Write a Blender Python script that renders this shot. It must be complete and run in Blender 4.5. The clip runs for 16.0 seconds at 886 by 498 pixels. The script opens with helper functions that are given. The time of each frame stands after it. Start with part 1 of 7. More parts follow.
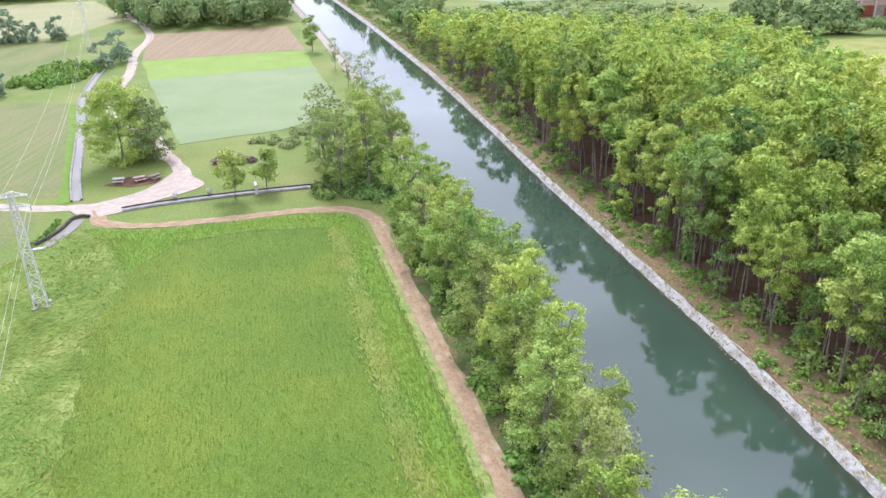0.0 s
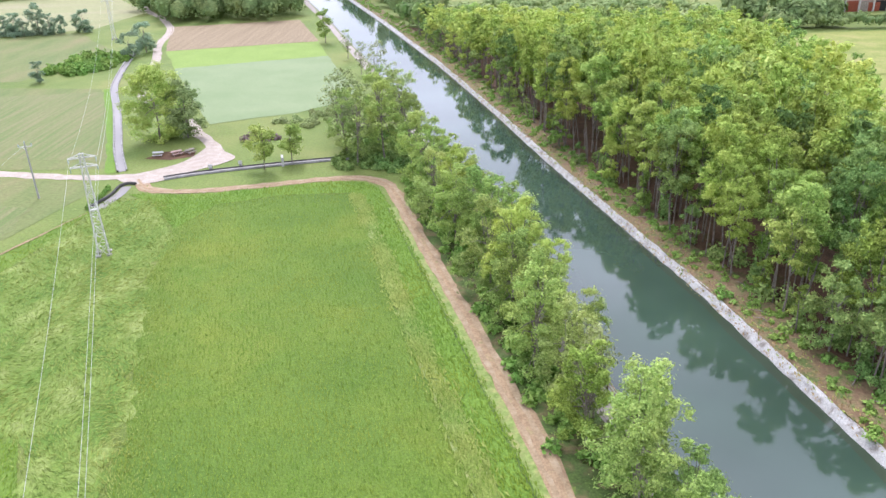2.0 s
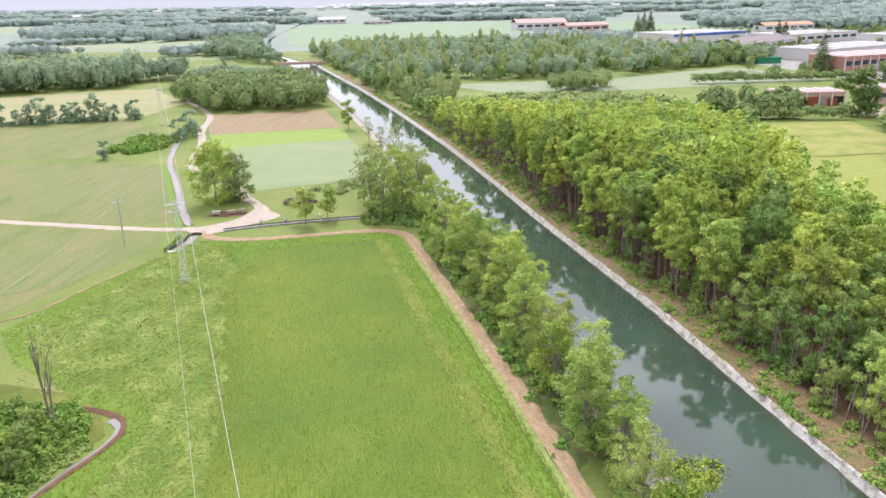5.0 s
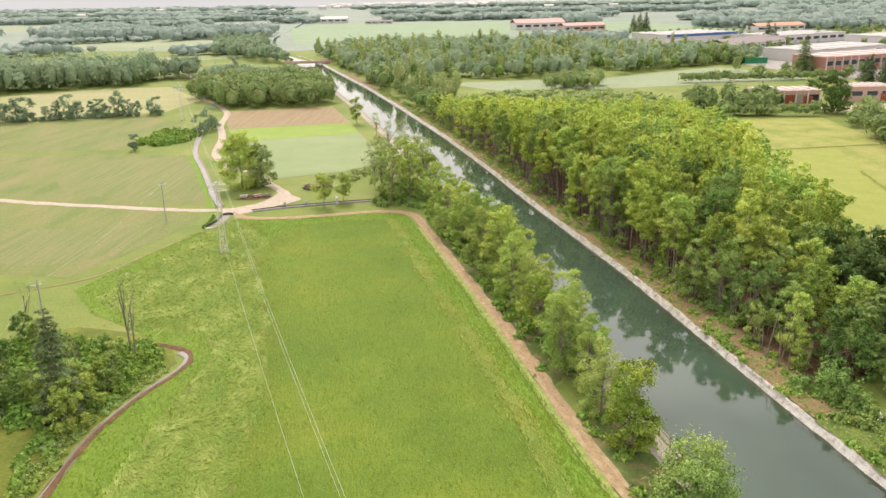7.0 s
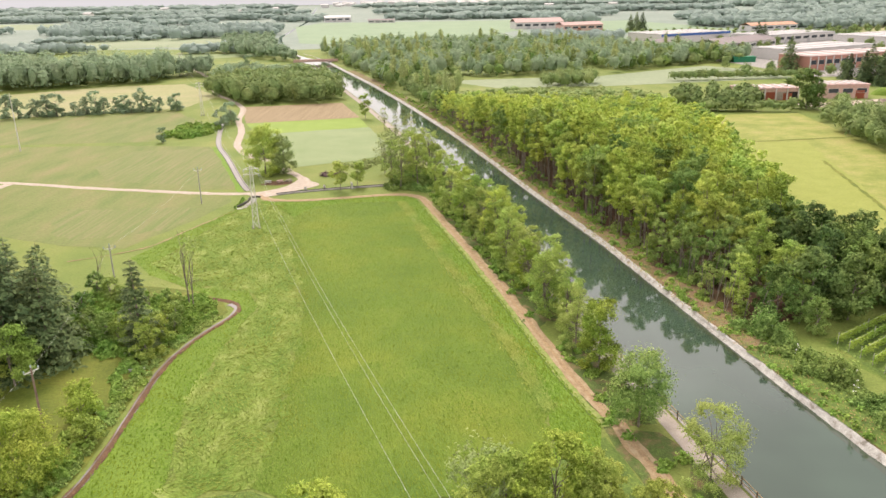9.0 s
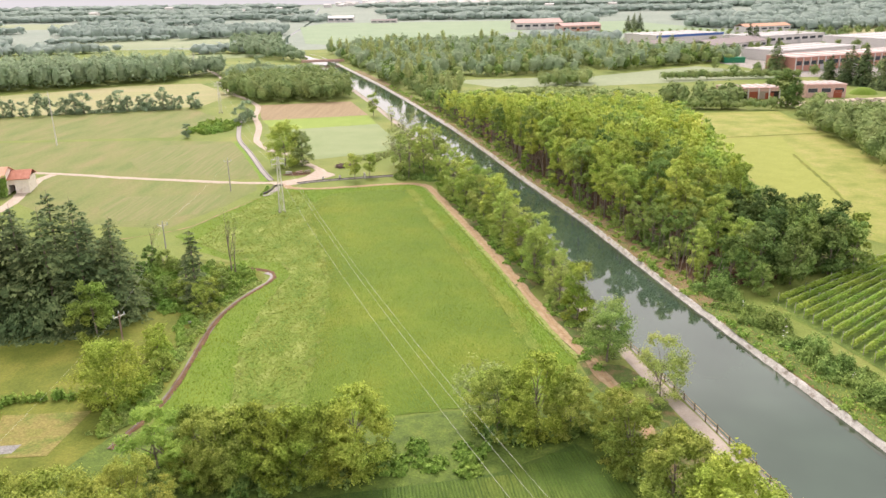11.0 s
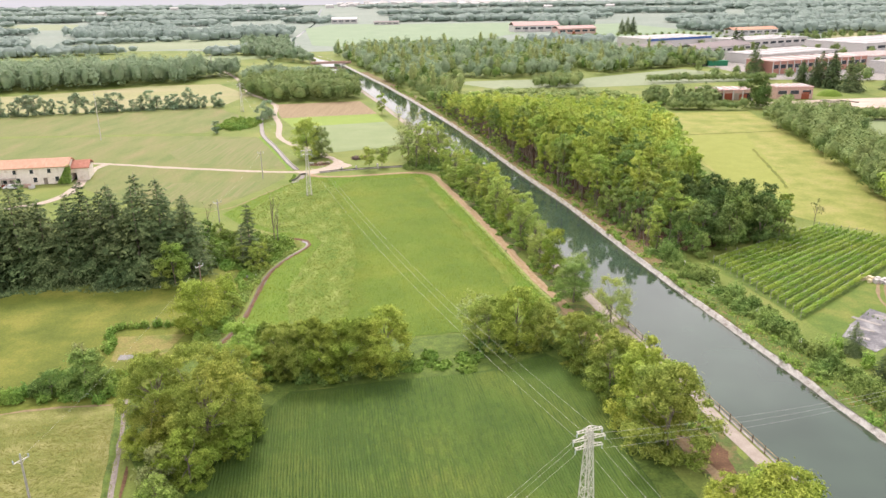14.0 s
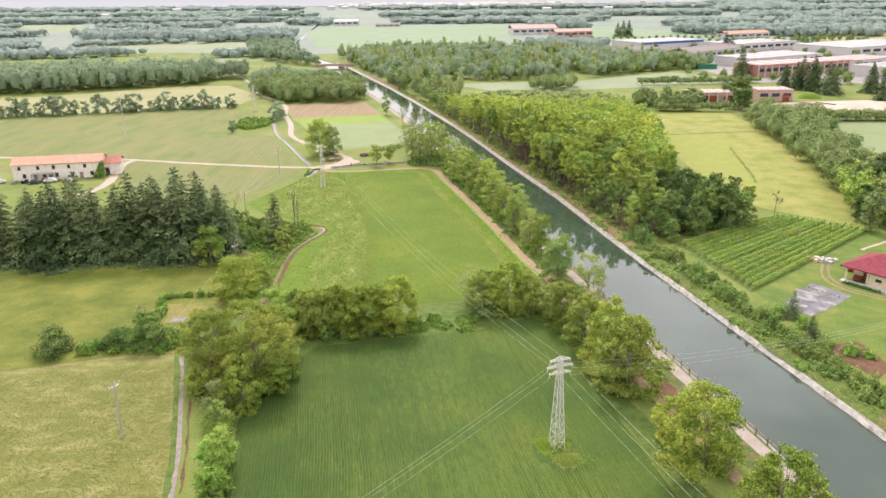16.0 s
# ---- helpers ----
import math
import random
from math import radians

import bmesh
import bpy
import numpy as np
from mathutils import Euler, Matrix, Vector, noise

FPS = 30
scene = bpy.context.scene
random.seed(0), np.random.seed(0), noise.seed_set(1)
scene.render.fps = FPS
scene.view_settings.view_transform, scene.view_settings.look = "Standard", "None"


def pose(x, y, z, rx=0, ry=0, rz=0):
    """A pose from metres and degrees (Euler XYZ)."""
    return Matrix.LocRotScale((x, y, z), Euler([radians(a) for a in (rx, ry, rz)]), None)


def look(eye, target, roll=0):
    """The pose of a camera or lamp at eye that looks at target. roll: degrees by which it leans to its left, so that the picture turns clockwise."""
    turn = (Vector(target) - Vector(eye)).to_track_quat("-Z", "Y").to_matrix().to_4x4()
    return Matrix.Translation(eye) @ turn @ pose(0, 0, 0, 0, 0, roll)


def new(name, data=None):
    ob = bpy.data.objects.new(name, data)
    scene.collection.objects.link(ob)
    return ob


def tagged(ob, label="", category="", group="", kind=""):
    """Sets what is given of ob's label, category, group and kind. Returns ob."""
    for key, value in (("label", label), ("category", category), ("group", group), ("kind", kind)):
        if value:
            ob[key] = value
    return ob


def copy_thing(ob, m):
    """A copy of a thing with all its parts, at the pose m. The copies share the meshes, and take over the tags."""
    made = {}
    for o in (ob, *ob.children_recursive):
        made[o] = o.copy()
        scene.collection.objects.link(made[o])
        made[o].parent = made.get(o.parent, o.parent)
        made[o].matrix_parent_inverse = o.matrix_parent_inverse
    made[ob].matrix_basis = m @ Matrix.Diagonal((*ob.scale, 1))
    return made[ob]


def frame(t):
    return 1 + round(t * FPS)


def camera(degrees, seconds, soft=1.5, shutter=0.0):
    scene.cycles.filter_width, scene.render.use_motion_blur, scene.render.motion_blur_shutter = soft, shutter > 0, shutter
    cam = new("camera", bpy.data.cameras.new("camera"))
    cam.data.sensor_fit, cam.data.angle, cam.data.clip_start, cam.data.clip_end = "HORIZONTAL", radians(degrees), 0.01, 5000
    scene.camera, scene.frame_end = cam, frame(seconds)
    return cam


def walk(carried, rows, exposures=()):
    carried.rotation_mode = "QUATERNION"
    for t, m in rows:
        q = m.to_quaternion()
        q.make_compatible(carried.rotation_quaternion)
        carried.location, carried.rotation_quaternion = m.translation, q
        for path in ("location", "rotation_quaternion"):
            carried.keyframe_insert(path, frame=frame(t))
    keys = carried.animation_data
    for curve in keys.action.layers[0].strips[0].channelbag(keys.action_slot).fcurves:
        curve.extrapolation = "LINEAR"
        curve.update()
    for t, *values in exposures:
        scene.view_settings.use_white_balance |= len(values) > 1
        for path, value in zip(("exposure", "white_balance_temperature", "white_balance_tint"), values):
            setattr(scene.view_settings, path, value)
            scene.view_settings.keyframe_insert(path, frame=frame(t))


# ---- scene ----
cam = camera(59.9, 16.0)
# seconds, eye x, y, z in metres, heading, pitch and roll in degrees
ROWS = [
    (0.0, 2.00, -3.81, 42.05, 1.568, -25.209, -1.679),
    (0.5, 1.85, -6.97, 42.23, 1.602, -25.226, -1.638),
    (1.0, 1.71, -10.72, 42.42, 1.681, -25.196, -1.632),
    (1.5, 1.62, -14.58, 42.65, 1.764, -25.267, -1.632),
    (2.0, 1.55, -18.42, 42.91, 1.815, -25.330, -1.602),
    (2.5, 1.50, -22.82, 43.19, 1.836, -25.354, -1.583),
    (3.0, 1.50, -27.29, 43.76, 1.934, -25.079, -1.611),
    (3.5, 1.46, -32.39, 44.31, 1.957, -20.576, -1.431),
    (4.0, 1.41, -37.03, 44.51, 1.978, -18.533, -1.313),
    (6.5, 1.33, -62.71, 47.01, 1.959, -18.620, -1.105),
    (7.0, 1.31, -68.14, 47.57, 1.966, -18.649, -1.097),
    (7.5, 1.27, -74.05, 48.18, 1.977, -18.688, -1.073),
    (8.0, 1.24, -79.21, 48.72, 2.009, -18.706, -1.081),
    (8.5, 1.20, -84.83, 49.32, 2.014, -18.763, -1.067),
    (9.0, 1.23, -90.42, 50.03, 2.020, -18.800, -1.057),
    (11.5, 1.07, -118.58, 53.81, 2.112, -18.881, -1.022),
    (12.0, 1.06, -124.35, 54.62, 2.121, -18.888, -1.027),
    (12.5, 1.10, -130.14, 55.43, 2.092, -18.893, -0.996),
    (13.0, 1.14, -135.89, 56.35, 2.080, -18.916, -0.941),
    (13.5, 1.17, -141.69, 57.27, 2.049, -18.906, -0.878),
    (14.0, 1.22, -147.48, 58.22, 2.050, -18.913, -0.849),
    (14.5, 1.26, -153.36, 59.18, 2.023, -18.897, -0.796),
    (15.0, 1.31, -159.23, 60.12, 2.008, -18.887, -0.748),
    (15.5, 1.33, -165.08, 61.01, 2.004, -18.874, -0.724),
    (16.0, 1.39, -171.00, 61.93, 2.002, -18.868, -0.699),
]
walk(cam, [(t, pose(x, y, z, 90 + pitch, 0, yaw) @ pose(0, 0, 0, 0, 0, roll)) for t, x, y, z, yaw, pitch, roll in ROWS],
     exposures=[(0.0, 0.79, 5540, 22.5), (4.2, 0.77, 5560, 23), (6.3, 0.62, 7000, 16), (9.0, 0.64, 6950, 19), (12.0, 0.7, 6820, 22), (16.0, 0.69, 6600, 20.8)])

# ---- sky, sun, exposure ----
SUN_EL, SUN_AZ = 50.0, -12.0          # degrees; azimuth from straight ahead towards the right
world = bpy.data.worlds.new("overcast_sky")
scene.world = world
world.use_nodes = True
wn, wl = world.node_tree.nodes, world.node_tree.links
wn.clear()
w_out = wn.new("ShaderNodeOutputWorld")
w_bg = wn.new("ShaderNodeBackground")
w_sky = wn.new("ShaderNodeTexSky")
w_sky.sky_type = "NISHITA"
w_sky.sun_disc = False
w_sky.sun_elevation = radians(SUN_EL)
w_sky.sun_rotation = radians(SUN_AZ)
w_sky.dust_density = 5.0
w_co = wn.new("ShaderNodeTexCoord")
w_map = wn.new("ShaderNodeMapping")
w_map.inputs["Scale"].default_value = (1.0, 1.0, 2.6)
w_noise = wn.new("ShaderNodeTexNoise")
w_noise.inputs["Scale"].default_value = 2.2
w_noise.inputs["Detail"].default_value = 6.0
w_ramp = wn.new("ShaderNodeValToRGB")
w_ramp.color_ramp.elements[0].position, w_ramp.color_ramp.elements[0].color = 0.36, (6.5, 6.6, 6.6, 1)
w_ramp.color_ramp.elements[1].position, w_ramp.color_ramp.elements[1].color = 0.66, (12.5, 12.6, 12.6, 1)
w_mix = wn.new("ShaderNodeMix")
w_mix.data_type = "RGBA"
w_mix.inputs[0].default_value = 0.74
wl.new(w_co.outputs["Generated"], w_map.inputs["Vector"])
wl.new(w_map.outputs["Vector"], w_noise.inputs["Vector"])
wl.new(w_noise.outputs["Fac"], w_ramp.inputs["Fac"])
wl.new(w_sky.outputs["Color"], w_mix.inputs[6])
wl.new(w_ramp.outputs["Color"], w_mix.inputs[7])
wl.new(w_mix.outputs[2], w_bg.inputs["Color"])
w_bg.inputs["Strength"].default_value = 0.115
wl.new(w_bg.outputs["Background"], w_out.inputs["Surface"])

sun = new("sun", bpy.data.lights.new("sun", "SUN"))
sun.data.energy, sun.data.angle, sun.data.color = 1.9, radians(16), (1.0, 0.95, 0.87)
_d = Vector((math.sin(radians(SUN_AZ)) * math.cos(radians(SUN_EL)), math.cos(radians(SUN_AZ)) * math.cos(radians(SUN_EL)), math.sin(radians(SUN_EL))))
sun.matrix_world = look(tuple(_d * 300), (0, 0, 0))

# ---- materials ----
def node_mat(name):
    m = bpy.data.materials.new(name)
    m.use_nodes = True
    n, l = m.node_tree.nodes, m.node_tree.links
    return m, n, l, n["Principled BSDF"]


def ramp_of(n, stops):
    r = n.new("ShaderNodeValToRGB")
    e = r.color_ramp.elements
    while len(e) < len(stops):
        e.new(0.5)
    for k, (p, c) in enumerate(stops):
        e[k].position, e[k].color = p, (*c, 1)
    return r


def surface(name, stops, scale=0.2, fine=4.0, fine_amount=0.35, rough=0.85, bump=0.3, bump_dist=0.05, stretch=None, angle=0.0, metal=0.0, detail=5.0):
    """A matt surface: patches in the colours of stops, a fine grain over them, and relief. stretch: squash of the patches along x, y, z after a turn of angle degrees."""
    m, n, l, b = node_mat(name)
    geo = n.new("ShaderNodeNewGeometry")
    vec = geo.outputs["Position"]
    if stretch:
        mp = n.new("ShaderNodeMapping")
        mp.inputs["Rotation"].default_value = (0, 0, radians(angle))
        mp.inputs["Scale"].default_value = stretch
        l.new(vec, mp.inputs["Vector"])
        vec2 = mp.outputs["Vector"]
    else:
        vec2 = vec
    a = n.new("ShaderNodeTexNoise")
    a.inputs["Scale"].default_value, a.inputs["Detail"].default_value, a.inputs["Roughness"].default_value = scale, detail, 0.62
    l.new(vec2, a.inputs["Vector"])
    r = ramp_of(n, stops)
    l.new(a.outputs["Fac"], r.inputs["Fac"])
    f = n.new("ShaderNodeTexNoise")
    f.inputs["Scale"].default_value, f.inputs["Detail"].default_value, f.inputs["Roughness"].default_value = fine, 4.0, 0.7
    l.new(vec, f.inputs["Vector"])
    mr = n.new("ShaderNodeMapRange")
    mr.inputs["From Min"].default_value, mr.inputs["From Max"].default_value = 0.3, 0.7
    mr.inputs["To Min"].default_value, mr.inputs["To Max"].default_value = 1 - fine_amount, 1 + fine_amount
    l.new(f.outputs["Fac"], mr.inputs["Value"])
    mx = n.new("ShaderNodeVectorMath")
    mx.operation = "SCALE"
    l.new(r.outputs["Color"], mx.inputs[0])
    l.new(mr.outputs["Result"], mx.inputs["Scale"])
    l.new(mx.outputs["Vector"], b.inputs["Base Color"])
    b.inputs["Roughness"].default_value, b.inputs["Metallic"].default_value = rough, metal
    b.inputs["Specular IOR Level"].default_value = 0.25
    if bump:
        bp = n.new("ShaderNodeBump")
        bp.inputs["Strength"].default_value, bp.inputs["Distance"].default_value = bump, bump_dist
        l.new(f.outputs["Fac"], bp.inputs["Height"])
        l.new(bp.outputs["Normal"], b.inputs["Normal"])
    return m


def leafy(name, dark, mid, light, trans=0.38, spread=0.35, island=0.5, grain=7.0, mottle=0.32, drift=0.022):
    """Foliage: each leaf spray its own shade, each plant its own tint, a little light passing through."""
    m, n, l, b = node_mat(name)
    geo = n.new("ShaderNodeNewGeometry")
    info = n.new("ShaderNodeObjectInfo")
    noi = n.new("ShaderNodeTexNoise")
    noi.inputs["Scale"].default_value, noi.inputs["Detail"].default_value = 0.22, 3.0
    l.new(geo.outputs["Position"], noi.inputs["Vector"])
    add = n.new("ShaderNodeMath")
    add.operation = "MULTIPLY_ADD"
    add.inputs[1].default_value = island
    l.new(geo.outputs["Random Per Island"], add.inputs[0])
    sub = n.new("ShaderNodeMath")
    sub.operation = "MULTIPLY_ADD"
    sub.inputs[1].default_value, sub.inputs[2].default_value = spread, 0.0
    l.new(info.outputs["Random"], sub.inputs[0])
    s2 = n.new("ShaderNodeMath")
    s2.operation = "MULTIPLY_ADD"
    s2.inputs[1].default_value = 0.5
    l.new(noi.outputs["Fac"], s2.inputs[0])
    l.new(sub.outputs[0], s2.inputs[2])
    l.new(s2.outputs[0], add.inputs[2])
    r = ramp_of(n, [(0.25, dark), (0.62, mid), (1.0, light)])
    l.new(add.outputs[0], r.inputs["Fac"])
    # twigs and single leaves inside each spray
    fine = n.new("ShaderNodeTexNoise")
    fine.inputs["Scale"].default_value, fine.inputs["Detail"].default_value, fine.inputs["Roughness"].default_value = grain, 3.0, 0.75
    l.new(geo.outputs["Position"], fine.inputs["Vector"])
    val = n.new("ShaderNodeMapRange")
    val.inputs["From Min"].default_value, val.inputs["From Max"].default_value = 0.34, 0.66
    val.inputs["To Min"].default_value, val.inputs["To Max"].default_value = 1 - mottle, 1 + mottle
    l.new(fine.outputs["Fac"], val.inputs["Value"])
    # slow drift of hue from plant to plant
    slow = n.new("ShaderNodeTexNoise")
    slow.inputs["Scale"].default_value, slow.inputs["Detail"].default_value = 0.13, 1.0
    l.new(geo.outputs["Position"], slow.inputs["Vector"])
    hue = n.new("ShaderNodeMapRange")
    hue.inputs["From Min"].default_value, hue.inputs["From Max"].default_value = 0.3, 0.7
    hue.inputs["To Min"].default_value, hue.inputs["To Max"].default_value = 0.5 - drift, 0.5 + drift * 0.5
    l.new(slow.outputs["Fac"], hue.inputs["Value"])
    tint = n.new("ShaderNodeHueSaturation")
    l.new(hue.outputs["Result"], tint.inputs["Hue"])
    l.new(val.outputs["Result"], tint.inputs["Value"])
    l.new(r.outputs["Color"], tint.inputs["Color"])
    l.new(tint.outputs["Color"], b.inputs["Base Color"])
    b.inputs["Roughness"].default_value = 0.7
    b.inputs["Specular IOR Level"].default_value = 0.08
    t = n.new("ShaderNodeBsdfTranslucent")
    l.new(tint.outputs["Color"], t.inputs["Color"])
    mix = n.new("ShaderNodeMixShader")
    mix.inputs[0].default_value = trans
    l.new(b.outputs["BSDF"], mix.inputs[1])
    l.new(t.outputs["BSDF"], mix.inputs[2])
    l.new(mix.outputs["Shader"], n["Material Output"].inputs["Surface"])
    return m


def plain(name, c, rough=0.6, metal=0.0, wear=0.15, scale=1.5):
    dark = tuple(v * (1 - wear * 1.6) for v in c)
    return surface(name, [(0.3, dark), (0.7, c)], scale=scale, fine=9, fine_amount=wear, rough=rough, bump=0.08, bump_dist=0.01, metal=metal)


def water_mat(name, body, rough=0.04, ripple=0.05, wave=1.6):
    m, n, l, b = node_mat(name)
    geo = n.new("ShaderNodeNewGeometry")
    a = n.new("ShaderNodeTexNoise")
    a.inputs["Scale"].default_value, a.inputs["Detail"].default_value = wave, 3.0
    l.new(geo.outputs["Position"], a.inputs["Vector"])
    c = n.new("ShaderNodeTexNoise")
    c.inputs["Scale"].default_value, c.inputs["Detail"].default_value = 0.06, 2.0
    l.new(geo.outputs["Position"], c.inputs["Vector"])
    r = ramp_of(n, [(0.3, tuple(v * 0.8 for v in body)), (0.7, tuple(v * 1.2 for v in body))])
    l.new(c.outputs["Fac"], r.inputs["Fac"])
    l.new(r.outputs["Color"], b.inputs["Base Color"])
    b.inputs["Roughness"].default_value, b.inputs["IOR"].default_value = rough, 1.42
    b.inputs["Specular IOR Level"].default_value = 1.0
    bp = n.new("ShaderNodeBump")
    bp.inputs["Strength"].default_value, bp.inputs["Distance"].default_value = ripple, 0.05
    l.new(a.outputs["Fac"], bp.inputs["Height"])
    l.new(bp.outputs["Normal"], b.inputs["Normal"])
    return m


M_MEADOW = surface("meadow", [(0.3, (0.109, 0.167, 0.0286)), (0.5, (0.161, 0.207, 0.0437)), (0.7, (0.218, 0.236, 0.063))], scale=0.05, fine=2.2, fine_amount=0.22, bump=0.6, bump_dist=0.12)
M_LUSH = surface("lush_grass", [(0.3, (0.109, 0.186, 0.0195)), (0.7, (0.16, 0.245, 0.0296))], scale=0.15, fine=3, fine_amount=0.25, bump=0.6, bump_dist=0.1)
M_WHEAT = surface("young_wheat", [(0.34, (0.0906, 0.163, 0.0183)), (0.5, (0.125, 0.197, 0.0218)), (0.66, (0.174, 0.223, 0.0246))], scale=0.05, fine=5.0, fine_amount=0.28, bump=0.7, bump_dist=0.15)
M_LODGED = surface("lodged_grass", [(0.4, (0.117, 0.2, 0.0252)), (0.51, (0.169, 0.247, 0.0397)), (0.64, (0.262, 0.32, 0.0828))], scale=0.24, fine=2.5, fine_amount=0.25, bump=0.8, bump_dist=0.2, stretch=(1.0, 0.6, 1), angle=25, detail=8)
M_LODGED2 = surface("tousled_grass", [(0.36, (0.14, 0.167, 0.035)), (0.5, (0.184, 0.198, 0.0515)), (0.66, (0.261, 0.257, 0.092))], scale=0.35, fine=3.0, fine_amount=0.25, bump=0.8, bump_dist=0.2, stretch=(0.6, 1.0, 1), angle=-10, detail=8)
M_OLIVE = surface("olive_grass", [(0.34, (0.088, 0.121, 0.0147)), (0.5, (0.13, 0.157, 0.0212)), (0.66, (0.194, 0.202, 0.035))], scale=0.14, fine=2.5, fine_amount=0.25, bump=0.6, bump_dist=0.12, detail=8)
M_HEDGE = surface("rank_grass", [(0.3, (0.06, 0.1, 0.0202)), (0.55, (0.11, 0.17, 0.0302)), (0.75, (0.16, 0.2, 0.042))], scale=0.5, fine=3, fine_amount=0.35, bump=0.8, bump_dist=0.15)
M_DITCHBED = surface("dry_ditch_bed", [(0.3, (0.2, 0.17, 0.145)), (0.7, (0.32, 0.285, 0.25))], scale=0.8, fine=4, fine_amount=0.25)
M_STRIP = surface("margin_grass", [(0.3, (0.12, 0.215, 0.0218)), (0.7, (0.165, 0.269, 0.0312))], scale=0.3, fine=3.5, fine_amount=0.3, bump=0.7, bump_dist=0.15)
M_PALE = surface("dry_grass", [(0.35, (0.16, 0.23, 0.045)), (0.5, (0.225, 0.285, 0.075)), (0.68, (0.31, 0.305, 0.105))], scale=0.8, fine=3, fine_amount=0.25, bump=0.6, bump_dist=0.15)
M_SOUTH = surface("dark_wheat", [(0.36, (0.043, 0.0874, 0.0167)), (0.5, (0.0671, 0.12, 0.0225)), (0.64, (0.0963, 0.138, 0.0265))], scale=0.03, fine=5, fine_amount=0.3, bump=0.6, bump_dist=0.12)
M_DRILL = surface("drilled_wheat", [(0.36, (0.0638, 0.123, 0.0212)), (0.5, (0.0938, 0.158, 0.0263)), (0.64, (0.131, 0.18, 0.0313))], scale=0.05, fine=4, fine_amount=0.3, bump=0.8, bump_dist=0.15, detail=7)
# same wheat, darkened: soft shade of the field's west part as colour
M_DRILL_SHADED = surface("shaded_drilled_wheat", [(0.36, (0.053, 0.106, 0.0196)), (0.5, (0.078, 0.135, 0.0242)), (0.64, (0.109, 0.155, 0.0289))], scale=0.05, fine=4, fine_amount=0.3, bump=0.8, bump_dist=0.15, detail=7)
M_BROWN = surface("tilled_soil", [(0.3, (0.22, 0.165, 0.09)), (0.7, (0.29, 0.22, 0.125))], scale=0.25, fine=1.5, fine_amount=0.25, stretch=(2.5, 0.15, 1), angle=-18)
M_LIME = surface("lime_grass", [(0.3, (0.185, 0.27, 0.0462)), (0.7, (0.225, 0.31, 0.063))], scale=0.1, fine=2, fine_amount=0.15)
M_BARLEY = surface("grey_green_barley", [(0.3, (0.185, 0.245, 0.105)), (0.7, (0.235, 0.285, 0.14))], scale=0.06, fine=3, fine_amount=0.12)
M_YELLOW = surface("yellow_meadow", [(0.36, (0.185, 0.223, 0.0426)), (0.5, (0.243, 0.265, 0.0617)), (0.64, (0.3, 0.285, 0.0902))], scale=0.12, fine=1.5, fine_amount=0.2, detail=8)
M_MOWN = surface("mown_hay", [(0.3, (0.224, 0.258, 0.0512)), (0.7, (0.262, 0.291, 0.067))], scale=0.2, fine=2, fine_amount=0.15)
M_STUBBLE = surface("stubble_field", [(0.3, (0.116, 0.164, 0.0399)), (0.5, (0.163, 0.188, 0.057)), (0.72, (0.216, 0.193, 0.0808))], scale=0.1, fine=1.5, fine_amount=0.2, stretch=(1.4, 0.35, 1), angle=-20)
M_DIRT = surface("sandy_track", [(0.3, (0.35, 0.285, 0.22)), (0.6, (0.44, 0.375, 0.305)), (0.75, (0.5, 0.44, 0.37))], scale=0.7, fine=5, fine_amount=0.18, bump=0.5)
M_REDSOIL = surface("reddish_dirt", [(0.3, (0.25, 0.165, 0.088)), (0.55, (0.345, 0.24, 0.135)), (0.72, (0.25, 0.215, 0.09))], scale=0.9, fine=5, fine_amount=0.25, bump=0.6)
M_TILLED = surface("tilled_rows", [(0.38, (0.13, 0.178, 0.047)), (0.5, (0.168, 0.188, 0.063)), (0.62, (0.205, 0.194, 0.083))], scale=0.6, fine=2, fine_amount=0.2, stretch=(2.2, 0.07, 1), angle=-24)
M_TRACK = surface("reddish_track", [(0.3, (0.264, 0.185, 0.102)), (0.55, (0.352, 0.26, 0.153)), (0.75, (0.414, 0.334, 0.217))], scale=0.7, fine=5, fine_amount=0.2, bump=0.5)
M_LAWN = surface("lawn_grass", [(0.36, (0.0851, 0.146, 0.0227)), (0.5, (0.118, 0.175, 0.0292)), (0.66, (0.178, 0.203, 0.0446))], scale=0.16, fine=3, fine_amount=0.28, detail=8)
M_SOIL = surface("bare_soil", [(0.3, (0.095, 0.05, 0.027)), (0.7, (0.175, 0.1, 0.053))], scale=0.6, fine=4, fine_amount=0.3, bump=0.7)
M_GRAVEL = surface("gravel_path", [(0.3, (0.294, 0.252, 0.208)), (0.7, (0.392, 0.345, 0.296))], scale=0.5, fine=8, fine_amount=0.18, bump=0.3)
M_LITTER = surface("leaf_litter", [(0.3, (0.075, 0.045, 0.026)), (0.55, (0.14, 0.08, 0.045)), (0.75, (0.09, 0.095, 0.03))], scale=0.4, fine=4, fine_amount=0.35, bump=0.8, bump_dist=0.1)
M_BANK = surface("bank_grass_and_soil", [(0.34, (0.19, 0.115, 0.065)), (0.5, (0.21, 0.155, 0.075)), (0.62, (0.11, 0.145, 0.038))], scale=0.6, fine=4, fine_amount=0.35, bump=0.8, bump_dist=0.12)
M_VERGE = surface("verge_grass_and_soil", [(0.3, (0.21, 0.145, 0.075)), (0.42, (0.16, 0.145, 0.055)), (0.52, (0.085, 0.125, 0.03)), (0.7, (0.11, 0.165, 0.034))], scale=0.5, fine=4, fine_amount=0.35, bump=0.8, bump_dist=0.15, detail=6)
